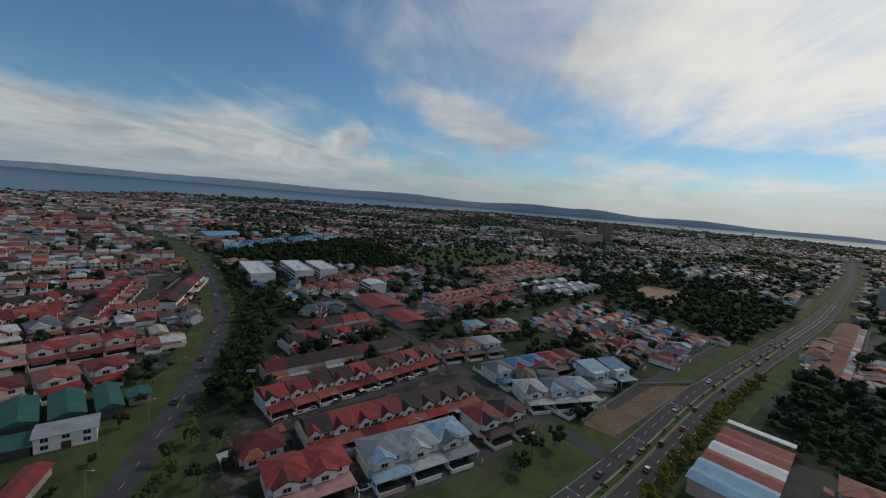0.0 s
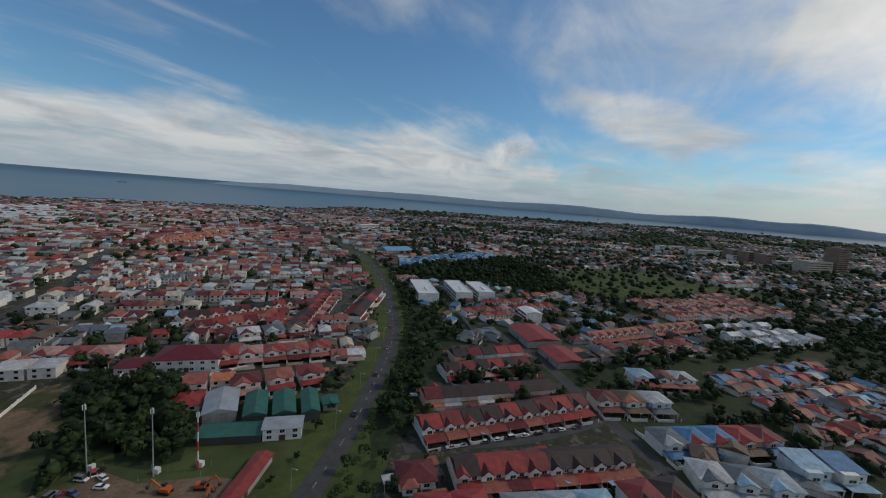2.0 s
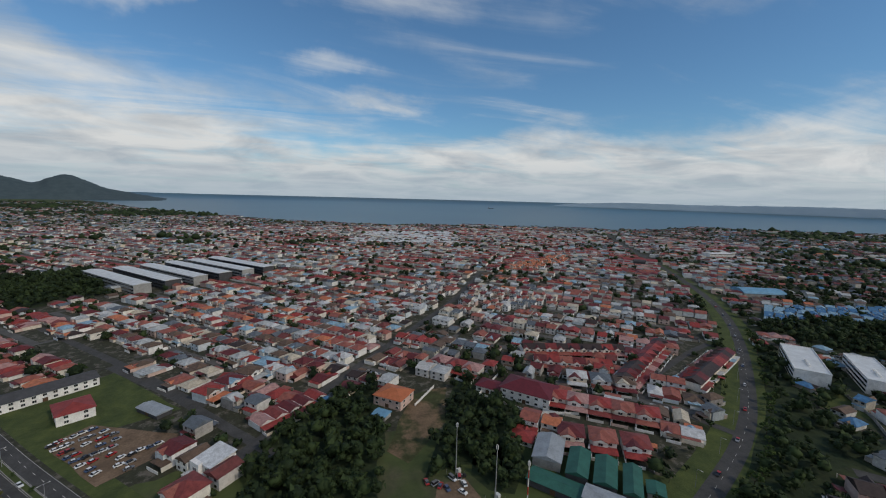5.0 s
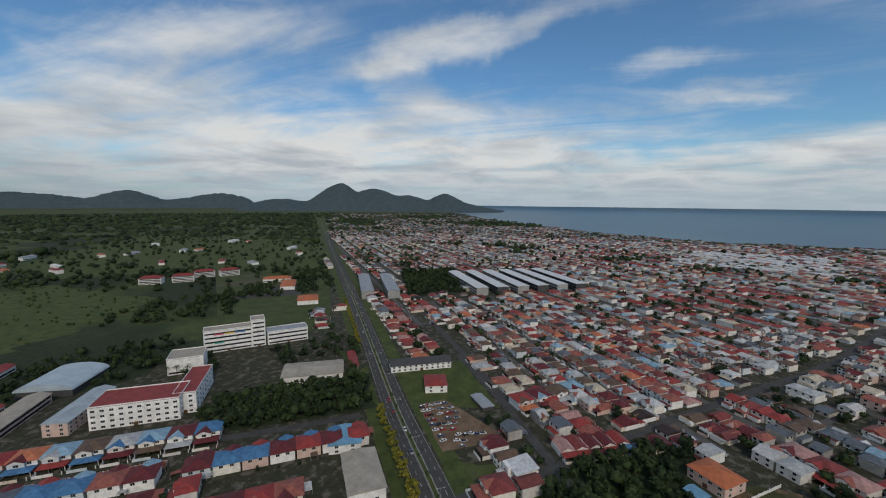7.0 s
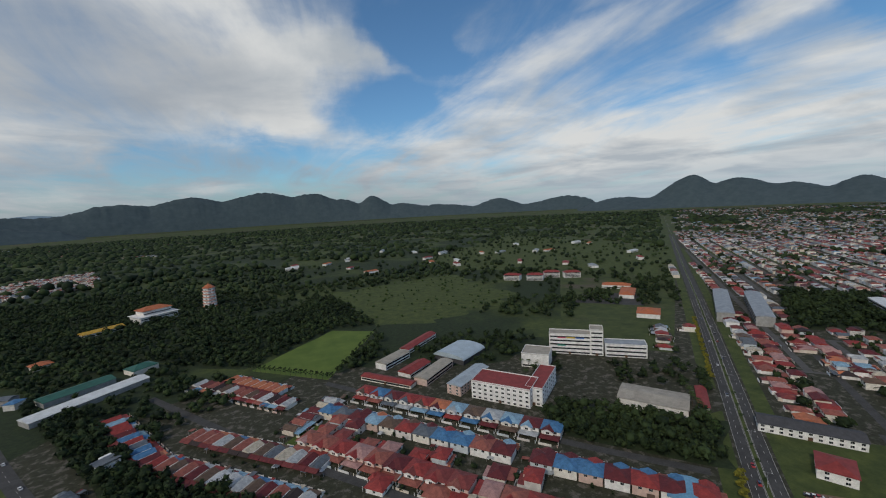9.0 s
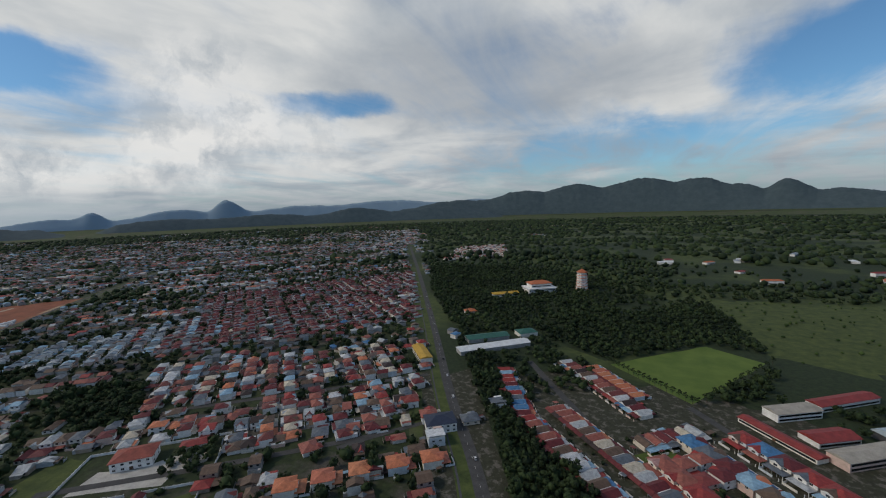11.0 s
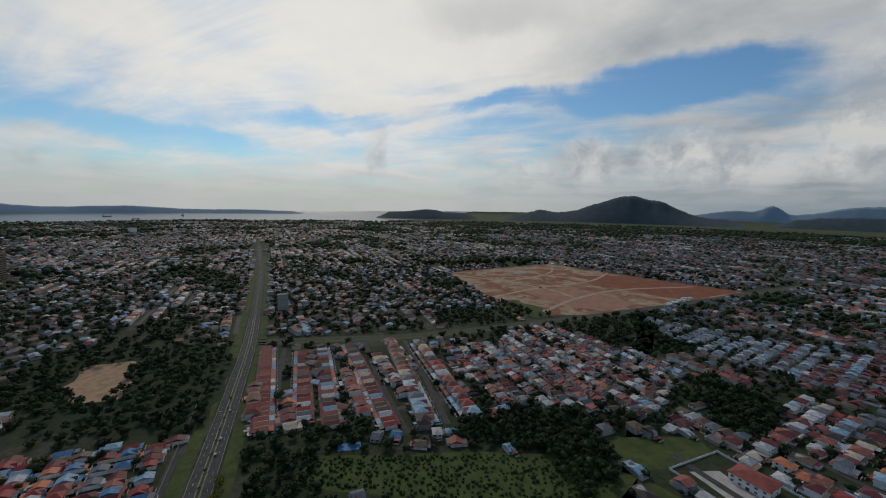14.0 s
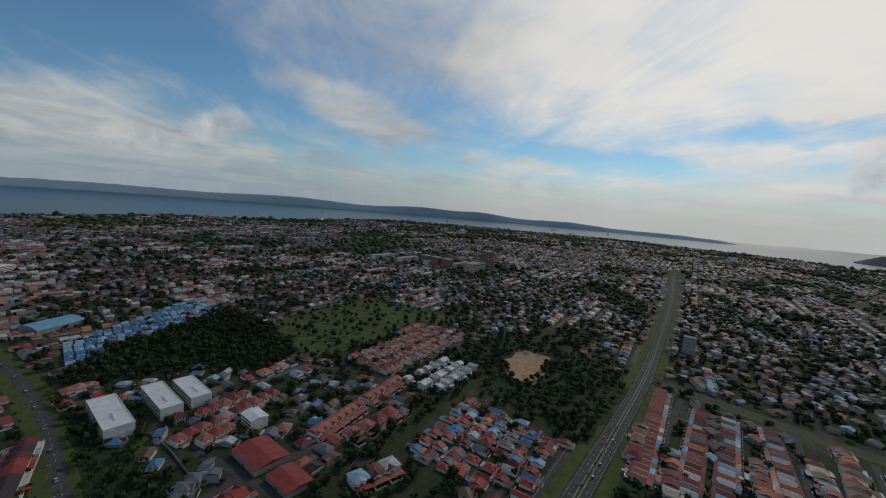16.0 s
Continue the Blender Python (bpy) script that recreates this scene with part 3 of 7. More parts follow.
MAIN = [(-3200, -2650), (-1604, -1302), (-786, -613), (-397, -282), (-249, -158), (-172, -94), (-120, -48), (-50, 10), (38, 83), (107, 147), (209, 230), (303, 308), (438, 430), (644, 621), (780, 756), (1100, 1070)]
main_road = road(MAIN, 17.0, label="busy dual carriageway of worn grey asphalt", clear=5.0)
NORTH = [(-45, 18), (-57, 55), (-66, 88), (-76, 119), (-95, 168), (-121, 214), (-170, 285), (-225, 350), (-300, 418), (-441, 525), (-640, 665), (-900, 850)]
north_road = road(NORTH, 9.0, label="winding two-lane asphalt road with grass verges", clear=5.0)
SOUTH = [(30, -95), (71, -162), (126, -237), (216, -370), (430, -680), (760, -1150), (1354, -2008), (2300, -3350)]
south_road = road(SOUTH, 9.0, label="long straight two-lane country road", clear=9.0)
EAST = [(304, 304), (345, 232), (390, 158), (476, 58), (653, -126), (812, -280), (1000, -470)]
road(EAST, 8.0, clear=9.0)
v, f = ribbon(MAIN, 1.1, 0.24)
median = tagged(mesh_ob("median_strip", v, f, rough_grass, parent=main_road), "planted strip between the carriageways")
for side in (-1.2, 1.2):
    v, f = ribbon(MAIN, 0.15, 0.27, shift=side)
    mesh_ob("kerb", v, f, concrete, parent=main_road)
for side in (-5.2, 5.2):
    dashes(MAIN, main_road, "lane_mark", 3, 6, 0.18, side)
for side in (-8.2, 8.2, -1.7, 1.7):
    dashes(MAIN, main_road, "edge_line", 30, 0.1, 0.15, side)
dashes(NORTH, north_road, "centre_line", 3, 6, 0.15, 0)
dashes(SOUTH, south_road, "centre_line", 3, 6, 0.15, 0)
for pts, w in (
    ([(49, 101), (30, 123), (-1, 165), (-21, 192), (-42, 214), (-70, 236)], 8.0),
    ([(-28, 70), (-6, 81), (22, 103), (33, 118)], 6.0),
    ([(-50, 101), (-44, 106), (-19, 124), (4, 150)], 6.0),
    ([(-69, 187), (-44, 206), (-3, 236), (32, 278), (50, 320), (96, 364), (146, 408)], 7.0),
    ([(60, 128), (75, 142), (126, 186), (150, 206)], 6.0),
    ([(90, -309), (44, -247), (8, -200), (-26, -161), (-62, -120), (-90, -92)], 6.5),
    ([(-19, -276), (-55, -231), (-91, -191), (-118, -151), (-158, -106)], 6.5),
    ([(-251, -89), (-205, -50), (-170, -24), (-146, -6)], 6.0),
    ([(-100, -38), (-121, -44), (-146, -20), (-199, 23), (-260, 78), (-339, 148), (-440, 221)], 6.5),
    ([(-336, -155), (-248, -81), (-190, -36)], 6.0),
    ([(-95, 172), (-130, 160), (-172, 150)], 5.5),
    ([(-150, 182), (-168, 232), (-176, 262)], 5.5),
    ([(186, 170), (250, 224), (300, 262)], 6.0),
    ([(206, 146), (262, 186), (325, 232)], 6.0),
    ([(217, 96), (280, 150), (345, 200)], 6.0),
    ([(232, 72), (300, 118), (365, 165)], 6.0),
    ([(134, -172), (175, -130), (206, -100), (250, -60)], 6.0),
    ([(152, -252), (200, -205), (270, -140)], 6.0),
    ([(105, -210), (134, -172), (148, -150)], 5.0),
):
    road(pts, w)

# ================= kinds of things =================
rnd = random.Random(7)


def part_box(name, mat, parent, *dims):
    return Shape().box(*dims).make(name, mat, parent)


def window_part(parent, mesh_cache, key, w, h, x, y, z, turn):
    """A window with its frame and pane, set into a wall; alike windows share their meshes."""
    if key not in mesh_cache:
        t = 0.08
        fr = Shape()
        fr.box(-w / 2 - t, -0.06, -t, w / 2 + t, 0.05, 0).box(-w / 2 - t, -0.06, h, w / 2 + t, 0.05, h + t)
        fr.box(-w / 2 - t, -0.06, 0, -w / 2, 0.05, h).box(w / 2, -0.06, 0, w / 2 + t, 0.05, h).box(-0.04, -0.05, 0, 0.04, 0.05, h)
        fr.box(-w / 2, -0.03, 0, w / 2, 0.02, h, 1)
        made = fr.make("window", [frame_white, glass_dark])
        mesh_cache[key] = made.data
        bpy.data.objects.remove(made)
    ob = new("window", mesh_cache[key])
    ob.parent = parent
    ob.matrix_basis = pose(x, y, z, 0, 0, turn)
    return ob


CACHE = {}


def gable_wall(x0, x1, y, z, rise, parent):
    """The painted triangle that closes a gable, a little proud of the roof's end."""
    xm, t = (x0 + x1) / 2, 0.06
    Shape().faces([(x0, y, z), (x1, y, z), (xm, y, z + rise), (x0, y + t, z), (x1, y + t, z), (xm, y + t, z + rise)], [(0, 1, 2), (5, 4, 3), (0, 3, 4, 1), (1, 4, 5, 2), (2, 5, 3, 0)]).make("gable_wall", frame_white, parent)


def yard_wall(sh, w, y, deep):
    """Low painted walls round the front yard, with a gap for the gate."""
    sh.box(-w / 2 - 0.1, y - deep, 0, -w / 2 + 0.1, y - 2.7, 1.5)
    sh.box(-w / 2 + 0.1, y - deep, 0, w / 2 - 4.0, y - deep + 0.2, 1.6)
    sh.box(w / 2 - 0.5, y - deep, 0, w / 2 - 0.1, y - deep + 0.3, 1.9)


def house(style, palette, name, label):
    """A house with its parts, its front towards -y, standing at the origin."""
    ob = new(name)
    tagged(ob, label, "house", "houses of the estates")
    roof = roof_mat[palette]
    wall, top = Shape(), Shape()
    if style == "terrace":
        w, d, h = 9.6, 11.5, 5.6
        wall.box(-w / 2, -d / 2, 0, w / 2, d / 2, h).box(-w / 2 - 0.12, -d / 2 - 2.6, 0, -w / 2 + 0.05, -d / 2, 2.4)
        wall.box(-w / 2, -d / 2 - 0.9, 2.9, -w / 2 + 4.6, -d / 2, h)
        g0, g1 = -w / 2, -w / 2 + 4.6
        wall.faces([(g0, -d / 2 - 0.9, h), (g1, -d / 2 - 0.9, h), ((g0 + g1) / 2, -d / 2 - 0.9, h + 1.9), (g0, -d / 2, h), (g1, -d / 2, h), ((g0 + g1) / 2, -d / 2, h + 1.9)], [(0, 1, 2), (5, 4, 3)])
        top.gable(-w / 2, -d / 2 - 0.6, w / 2, d / 2 + 0.6, h, 2.8)
        gab = Shape().gable(g0 - 0.25, -d / 2 - 1.3, g1 + 0.25, -1.0, h + 0.15, 2.0, along="y")
        gab.make("gable_roof", roof, ob)
        gable_wall(g0 + 0.1, g1 - 0.1, -d / 2 - 1.34, h - 0.1, 1.72, ob)
        yard_wall(wall, w, -d / 2, 8.0)
        porch = Shape().faces([(-w / 2, -d / 2 - 6.0, 2.7), (w / 2, -d / 2 - 6.0, 2.7), (w / 2, -d / 2 - 0.02, 3.5), (-w / 2, -d / 2 - 0.02, 3.5),
                               (-w / 2, -d / 2 - 6.0, 2.55), (w / 2, -d / 2 - 6.0, 2.55), (w / 2, -d / 2 - 0.02, 3.35), (-w / 2, -d / 2 - 0.02, 3.35)],
                              [(0, 1, 2, 3), (7, 6, 5, 4), (0, 4, 5, 1), (1, 5, 6, 2), (3, 7, 4, 0)])
        porch.make("porch_roof", roof_mat["red" if palette == "terrace" else palette], ob)
        posts = [(-w / 2 + 0.3, -d / 2 - 5.6)]
        wins = [(-1.85, -d / 2 - 0.95, 3.6, 0, 2.0), (2.0, -d / 2 - 0.05, 3.6, 0, 1.8), (1.8, d / 2 + 0.05, 3.5, 180, 1.8)]
        back = Shape().box(-w / 2 + 0.1, d / 2, 0, w / 2 - 0.1, d / 2 + 3.2, 2.6).make("kitchen", wall_mat, ob)
        Shape().box(-w / 2, d / 2, 2.6, w / 2, d / 2 + 3.5, 2.75).make("kitchen_roof", roof_mat["mixed"], ob)
        door_at = (1.9, -d / 2 - 0.04)
    elif style == "semi":
        w, d, h = 12.5, 12.0, 6.0
        wall.box(-w / 2, -d / 2, 0, w / 2, d / 2, h).box(-w / 2 + 1, -d / 2 - 1.6, 0, w / 2 - 4.5, -d / 2, h)
        top.hip(-w / 2 - 0.8, -d / 2 - 0.8, w / 2 + 0.8, d / 2 + 0.8, h, 2.4)
        Shape().gable(-w / 2 + 0.4, -d / 2 - 2.3, w / 2 - 3.9, -1, h + 0.12, 1.7, along="y").make("gable_roof", roof, ob)
        gable_wall(-w / 2 + 0.8, w / 2 - 4.3, -d / 2 - 2.34, h - 0.1, 1.42, ob)
        yard_wall(wall, w, -d / 2, 9.0)
        Shape().hip(-w / 2 - 0.3, -d / 2 - 6.5, w / 2 + 0.3, -d / 2 - 0.02, 3.0, 0.9).make("porch_roof", roof, ob)
        posts = [(-w / 2 + 0.2, -d / 2 - 6), (w / 2 - 0.2, -d / 2 - 6)]
        wins = [(-1.7, -d / 2 - 1.65, 3.9, 0, 2.2), (3.0, -d / 2 - 0.05, 3.9, 0, 1.8), (-2.5, d / 2 + 0.05, 3.9, 180, 1.8), (2.5, d / 2 + 0.05, 3.9, 180, 1.8), (-1.7, -d / 2 - 1.65, 0.9, 0, 2.2)]
        door_at = (3.0, -d / 2 - 0.04)
    elif style == "low":
        w, d, h = 8.8, 11.0, 3.4
        wall.box(-w / 2, -d / 2, 0, w / 2, d / 2, h)
        top.gable(-w / 2 + 0.15, -d / 2 - 0.7, w / 2 - 0.15, d / 2 + 0.7, h, 1.9, along="y")
        yard_wall(wall, w, -d / 2, 7.0)
        gable_wall(-w / 2 + 0.5, w / 2 - 0.5, -d / 2 - 0.74, h - 0.1, 1.6, ob)
        Shape().gable(-w / 2, d / 2 - 2.5, w / 2, d / 2 + 3.5, 2.7, 1.3).make("kitchen_roof", roof_mat["maroon"], ob)
        Shape().faces([(-w / 2, -d / 2 - 5, 2.5), (w / 2, -d / 2 - 5, 2.5), (w / 2, -d / 2 - 0.72, 3.0), (-w / 2, -d / 2 - 0.72, 3.0), (-w / 2, -d / 2 - 5, 2.38), (w / 2, -d / 2 - 5, 2.38), (w / 2, -d / 2 - 0.72, 2.88), (-w / 2, -d / 2 - 0.72, 2.88)],
                      [(0, 1, 2, 3), (7, 6, 5, 4), (0, 4, 5, 1), (1, 5, 6, 2), (3, 7, 4, 0)]).make("porch_roof", roof_mat["low_cost"], ob)
        posts = [(-w / 2 + 0.3, -d / 2 - 4.7)]
        wins = [(-1.6, -d / 2 - 0.05, 1.0, 0, 1.6), (1.6, d / 2 + 0.05, 1.2, 180, 1.4)]
        door_at = (1.6, -d / 2 - 0.04)
    elif style == "modern":
        w, d, h = 12.0, 12.0, 6.6
        wall.box(-w / 2, -d / 2, 0, w / 2, d / 2, h).box(-w / 2, -d / 2 - 2.2, 3.0, 0.5, -d / 2, h + 0.6)
        wall.box(-w / 2, d / 2 - 0.25, h, w / 2, d / 2, h + 0.7)
        top.faces([(-w / 2 - 0.6, -d / 2 - 0.6, h + 0.2), (w / 2 + 0.6, -d / 2 - 0.6, h + 0.2), (w / 2 + 0.6, d / 2 + 0.4, h + 1.9), (-w / 2 - 0.6, d / 2 + 0.4, h + 1.9), (-w / 2 - 0.6, -d / 2 - 0.6, h), (w / 2 + 0.6, -d / 2 - 0.6, h), (w / 2 + 0.6, d / 2 + 0.4, h + 1.7), (-w / 2 - 0.6, d / 2 + 0.4, h + 1.7)],
                  [(0, 1, 2, 3), (7, 6, 5, 4), (0, 4, 5, 1), (1, 5, 6, 2), (2, 6, 7, 3), (3, 7, 4, 0)])
        Shape().box(-w / 2, -d / 2 - 6.2, 2.75, w / 2, -d / 2 - 0.02, 2.95).make("porch_roof", roof, ob)
        posts = [(-w / 2 + 0.3, -d / 2 - 5.9), (w / 2 - 0.3, -d / 2 - 5.9)]
        wins = [(-2.3, -d / 2 - 2.25, 3.8, 0, 3.0), (3.0, -d / 2 - 0.05, 3.8, 0, 2.2), (-2.5, d / 2 + 0.05, 3.8, 180, 1.8), (2.5, d / 2 + 0.05, 3.8, 180, 1.8), (-2.3, -d / 2 - 0.05, 0.8, 0, 2.2)]
        door_at = (3.0, -d / 2 - 0.04)
    else:
        w, d, h = 13.0, 11.0, 3.5
        wall.box(-w / 2, -d / 2, 0, w / 2, d / 2, h).box(-w / 2 + 1, -d / 2 - 2.4, 0, -0.5, -d / 2, h)
        top.hip(-w / 2 - 0.9, -d / 2 - 0.9, w / 2 + 0.9, d / 2 + 0.9, h, 2.9)
        Shape().hip(-w / 2 + 0.3, -d / 2 - 3.2, 0.2, -d / 2 + 2, h - 0.2, 1.9).make("porch_roof", roof, ob)
        posts = [(w / 2 - 0.5, -d / 2 - 2.4), (1.2, -d / 2 - 2.4)]
        wins = [(-3.2, -d / 2 - 2.45, 1.0, 0, 2.2), (3.4, -d / 2 - 0.05, 1.0, 0, 2.0), (-3, d / 2 + 0.05, 1.1, 180, 1.6), (3, d / 2 + 0.05, 1.1, 180, 1.6), (-w / 2 - 0.05, 0, 1.1, -90, 1.6), (w / 2 + 0.05, 0, 1.1, 90, 1.6)]
        door_at = (0.6, -d / 2 - 0.04)
    wall.make("wall", wall_mat, ob)
    top.make("roof", roof, ob)
    for px, py in posts:
        part_box("porch_post", frame_white, ob, px - 0.14, py - 0.14, 0, px + 0.14, py + 0.14, 2.9)
    for x, y, z, turn, ww in wins:
        if turn == 180 and style in ("terrace", "low"):
            continue
        window_part(ob, CACHE, (ww,), ww, 1.35, x, y, z, turn)
    part_box("door", door_mat, ob, door_at[0] - 0.55, door_at[1] - 0.05, 0, door_at[0] + 0.55, door_at[1] + 0.03, 2.1)
    return ob, w


PROTO, COUNT = {}, [0]
WORDS = {"terrace": "two-storey terraced house with front gable", "semi": "two-storey house with hipped roof and car porch", "low": "single-storey terraced house with lean-to porch roof",
         "modern": "two-storey house with mono-pitch roof and flat porch", "bungalow": "single-storey bungalow with hipped roof"}
TINTS = {"terrace": "dark brown tiled", "red": "red-roofed", "brick": "brick-red roofed", "maroon": "maroon-roofed", "mixed": "painted", "low_cost": "brightly roofed", "orange": "orange tiled", "grey": "grey-roofed", "white": "white-roofed", "cream": "pale-roofed", "blue": "blue-roofed", "town": "weathered", "kampung": "weathered tin-roofed"}
HOUSES = []


def put_house(style, palette, x, y, angle):
    x, y, key = x * K, y * K, (style, palette)
    if key not in PROTO:
        name = {"terrace": "terraced_house", "low": "terraced_house", "semi": "detached_house", "modern": "detached_house", "bungalow": "bungalow"}[style]
        ob, w = house(style, palette, name, TINTS[palette] + " " + WORDS[style])
        PROTO[key] = ob
        ob.matrix_basis = turned(x, y, angle)
    else:
        ob = copy_thing(PROTO[key], turned(x, y, angle))
    HOUSES.append((x, y))
    COUNT[0] += 1
    return ob


WIDTH = {"terrace": 9.6, "low": 8.8, "semi": 13.9, "modern": 13.9, "bungalow": 18.0}


def row(x0, y0, x1, y1, style, palette, front=1, gap=0.0, skip=()):
    """Houses side by side along a line; front 1: they face to the right of it."""
    length = math.hypot(x1 - x0, y1 - y0)
    n = max(1, round(length * K / (WIDTH[style] + gap)))
    a = math.degrees(math.atan2(y1 - y0, x1 - x0)) + (0 if front > 0 else 180)
    for k in range(n):
        if k in skip:
            continue
        t = (k + 0.5) / n
        put_house(style, palette, x0 + (x1 - x0) * t, y0 + (y1 - y0) * t, a)


# ---- simpler houses, many to a mesh, for streets farther off ----
def simple_house(sh, x, y, angle, w, d, h, kind, detail, z=0.0, scale=1.0):
    m = turned(x, y, angle, z) @ Matrix.Scale(scale, 4)
    if detail < 0:
        w2, d2, top = w / 2, d / 2, h + rnd.uniform(1.5, 2.4)
        sh.faces([(-w2, -d2, 0), (w2, -d2, 0), (w2, d2, 0), (-w2, d2, 0), (-w2, -d2, h), (w2, -d2, h), (w2, d2, h), (-w2, d2, h)], [(0, 1, 5, 4), (1, 2, 6, 5), (2, 3, 7, 6), (3, 0, 4, 7)], 0, m)
        sh.faces([(-w2, -d2 - 0.4, h), (w2, -d2 - 0.4, h), (w2, d2 + 0.4, h), (-w2, d2 + 0.4, h), (-w2, 0, top), (w2, 0, top)], [(0, 1, 5, 4), (2, 3, 4, 5), (1, 2, 5), (3, 0, 4)], 1, m)
        return
    sh.box(-w / 2, -d / 2, 0, w / 2, d / 2, h, 0, m)
    rise = rnd.uniform(1.5, 2.5)
    if kind == "hip":
        sh.hip(-w / 2 - 0.6, -d / 2 - 0.6, w / 2 + 0.6, d / 2 + 0.6, h, rise, 1, m)
    else:
        sh.gable(-w / 2, -d / 2 - 0.6, w / 2, d / 2 + 0.6, h, rise, 1, m, "x" if rnd.random() < 0.75 else "y")
    if detail > 0:
        p = rnd.uniform(3, 5)
        side = rnd.choice((-1, 1))
        y0, y1 = sorted((side * d / 2, side * (d / 2 + p)))
        sh.box(-w / 2, y0, 2.5, w / 2 * rnd.uniform(0.3, 1), y1, 2.75, 1, m)
        sh.box(-w / 2 + 0.1, y0, 0, -w / 2 + 0.4, y1, 2.5, 0, m)
        lot = side * (d / 2 + p + 1.5)
        sh.box(-w / 2, lot - 0.1, 0, w / 2 - 2.5, lot + 0.1, 1.6, 0, m)
        if rnd.random() < 0.65:
            cx, cw = rnd.uniform(-0.2, 0.2) * w, w * rnd.uniform(0.22, 0.3)
            e0, e1 = sorted((side * (d / 2 + 1.6), 0.0))
            lift = rnd.uniform(-0.5, 0.2)
            sh.gable(cx - cw, e0, cx + cw, e1, h + lift, rise * 0.75, 1, m, "y")
            f = side * (d / 2 + 1.66)
            tri = (0, 1, 2) if side < 0 else (2, 1, 0)
            sh.faces([(cx - cw + 0.3, f, h + lift), (cx + cw - 0.3, f, h + lift), (cx, f, h + lift + rise * 0.66)], [tri], 0, m)
            b0, b1 = sorted((side * d / 2, side * (d / 2 + 1.4)))
            sh.box(cx - cw + 0.2, b0, 0, cx + cw - 0.2, b1, h + lift - 0.2, 0, m)
        if rnd.random() < 0.6:
            k0, k1 = sorted((-side * d / 2, -side * (d / 2 + rnd.uniform(2, 3.5))))
            sh.box(-w / 2 * rnd.uniform(0.2, 1), k0, 0, w / 2, k1, 2.5, 0, m)
            sh.box(-w / 2 * rnd.uniform(0.4, 1), k0, 2.504, w / 2 + 0.2, k1, 2.65, 1, m)
        for sy in (-1, 1):
            for lv in range(int(h // 2.7)):
                for cx in (-w / 4, w / 4):
                    yy = sy * (d / 2 + 0.04)
                    sh.faces([(cx - 0.8, yy, lv * 2.9 + 0.9), (cx + 0.8, yy, lv * 2.9 + 0.9), (cx + 0.8, yy, lv * 2.9 + 2.2), (cx - 0.8, yy, lv * 2.9 + 2.2)], [(0, 1, 2, 3) if sy < 0 else (3, 2, 1, 0)], 2, m)


def near_road(x, y, spare, roads=None):
    for line, half in (ROADS if roads is None else roads):
        for p in line:
            if abs(p.x - x) < half + spare + 10 and abs(p.y - y) < half + spare + 10 and math.hypot(p.x - x, p.y - y) < half + spare:
                return True
    return False


BUSY = []          # ground that is already taken
GREENS = []        # places for garden trees
USED = {}


def taken(x, y, r=11.0):
    c = (int(x // 20), int(y // 20))
    for i in (-1, 0, 1):
        for j in (-1, 0, 1):
            for hx, hy in USED.get((c[0] + i, c[1] + j), ()):
                if math.hypot(hx - x, hy - y) < r:
                    return True
    return False


def mark(x, y):
    USED.setdefault((int(x // 20), int(y // 20)), []).append((x, y))


def block(name, label, poly, angle, pitch, unit, palette, fill=0.9, storeys=(1, 2), kind="gable", detail=1, depth=11.0, yard_mat=None):
    """Streets of houses in a piece of the plan: rows back to back, a lane between each pair."""
    sh, poly = Shape(), scaled(poly)
    a = radians(angle)
    ux, uy, vx, vy = math.cos(a), math.sin(a), -math.sin(a), math.cos(a)
    us = [p[0] * ux + p[1] * uy for p in poly]
    vs = [p[0] * vx + p[1] * vy for p in poly]
    v = min(vs) + pitch * 0.3
    k = 0
    if yard_mat:
        patch("pavement", [(x / K, y / K) for x, y in poly], yard_mat, "worn concrete yards and lanes between houses", "pavement", 0.02, 6.0)
    while v < max(vs):
        u = min(us)
        lv = rnd.choice(storeys)
        while u < max(us):
            w = unit * rnd.uniform(0.9, 1.1)
            x, y = (u + w / 2) * ux + v * vx, (u + w / 2) * uy + v * vy
            u += w
            if not inside(x, y, poly) or near_road(x, y, depth * 0.55) or taken(x, y, min(unit, 9.0)):
                continue
            if any(inside(x, y, b) for b in BUSY):
                continue
            if rnd.random() > fill:
                GREENS.append((x, y))
                continue
            if rnd.random() < 0.25:
                lv = rnd.choice(storeys)
            mark(x, y)
            simple_house(sh, x, y, angle + rnd.choice((0, 180)), w * (0.98 if unit < 8 else 0.80), depth * rnd.uniform(0.85, 1.1), 3.0 * lv, kind if rnd.random() < 0.8 else "hip", detail)
            if rnd.random() < 0.2:
                GREENS.append((x + vx * pitch * 0.5, y + vy * pitch * 0.5))
        v += pitch if k % 2 else pitch * 0.78
        k += 1
    if sh.v:
        ob = sh.make(name, [wall_mat, roof_mat[palette], glass_dark])
        tagged(ob, label, "houses", kind="stuff")


# ---- trees ----
def clump_template(sub, seed, squash=0.8, jag=0.35):
    bm = bmesh.new()
    bmesh.ops.create_icosphere(bm, subdivisions=sub, radius=1.0)
    v = np.array([p.co[:] for p in bm.verts])
    f = np.array([[q.index for q in p.verts] for p in bm.faces])
    bm.free()
    k = np.array([1 + jag * noise.noise(Vector(p) * 1.7 + Vector((seed * 9.1, 0, 0))) + jag * 0.7 * noise.noise(Vector(p) * 4.1 + Vector((0, seed * 5.3, 0))) for p in v])
    return v * k[:, None] * (1, 1, squash), f


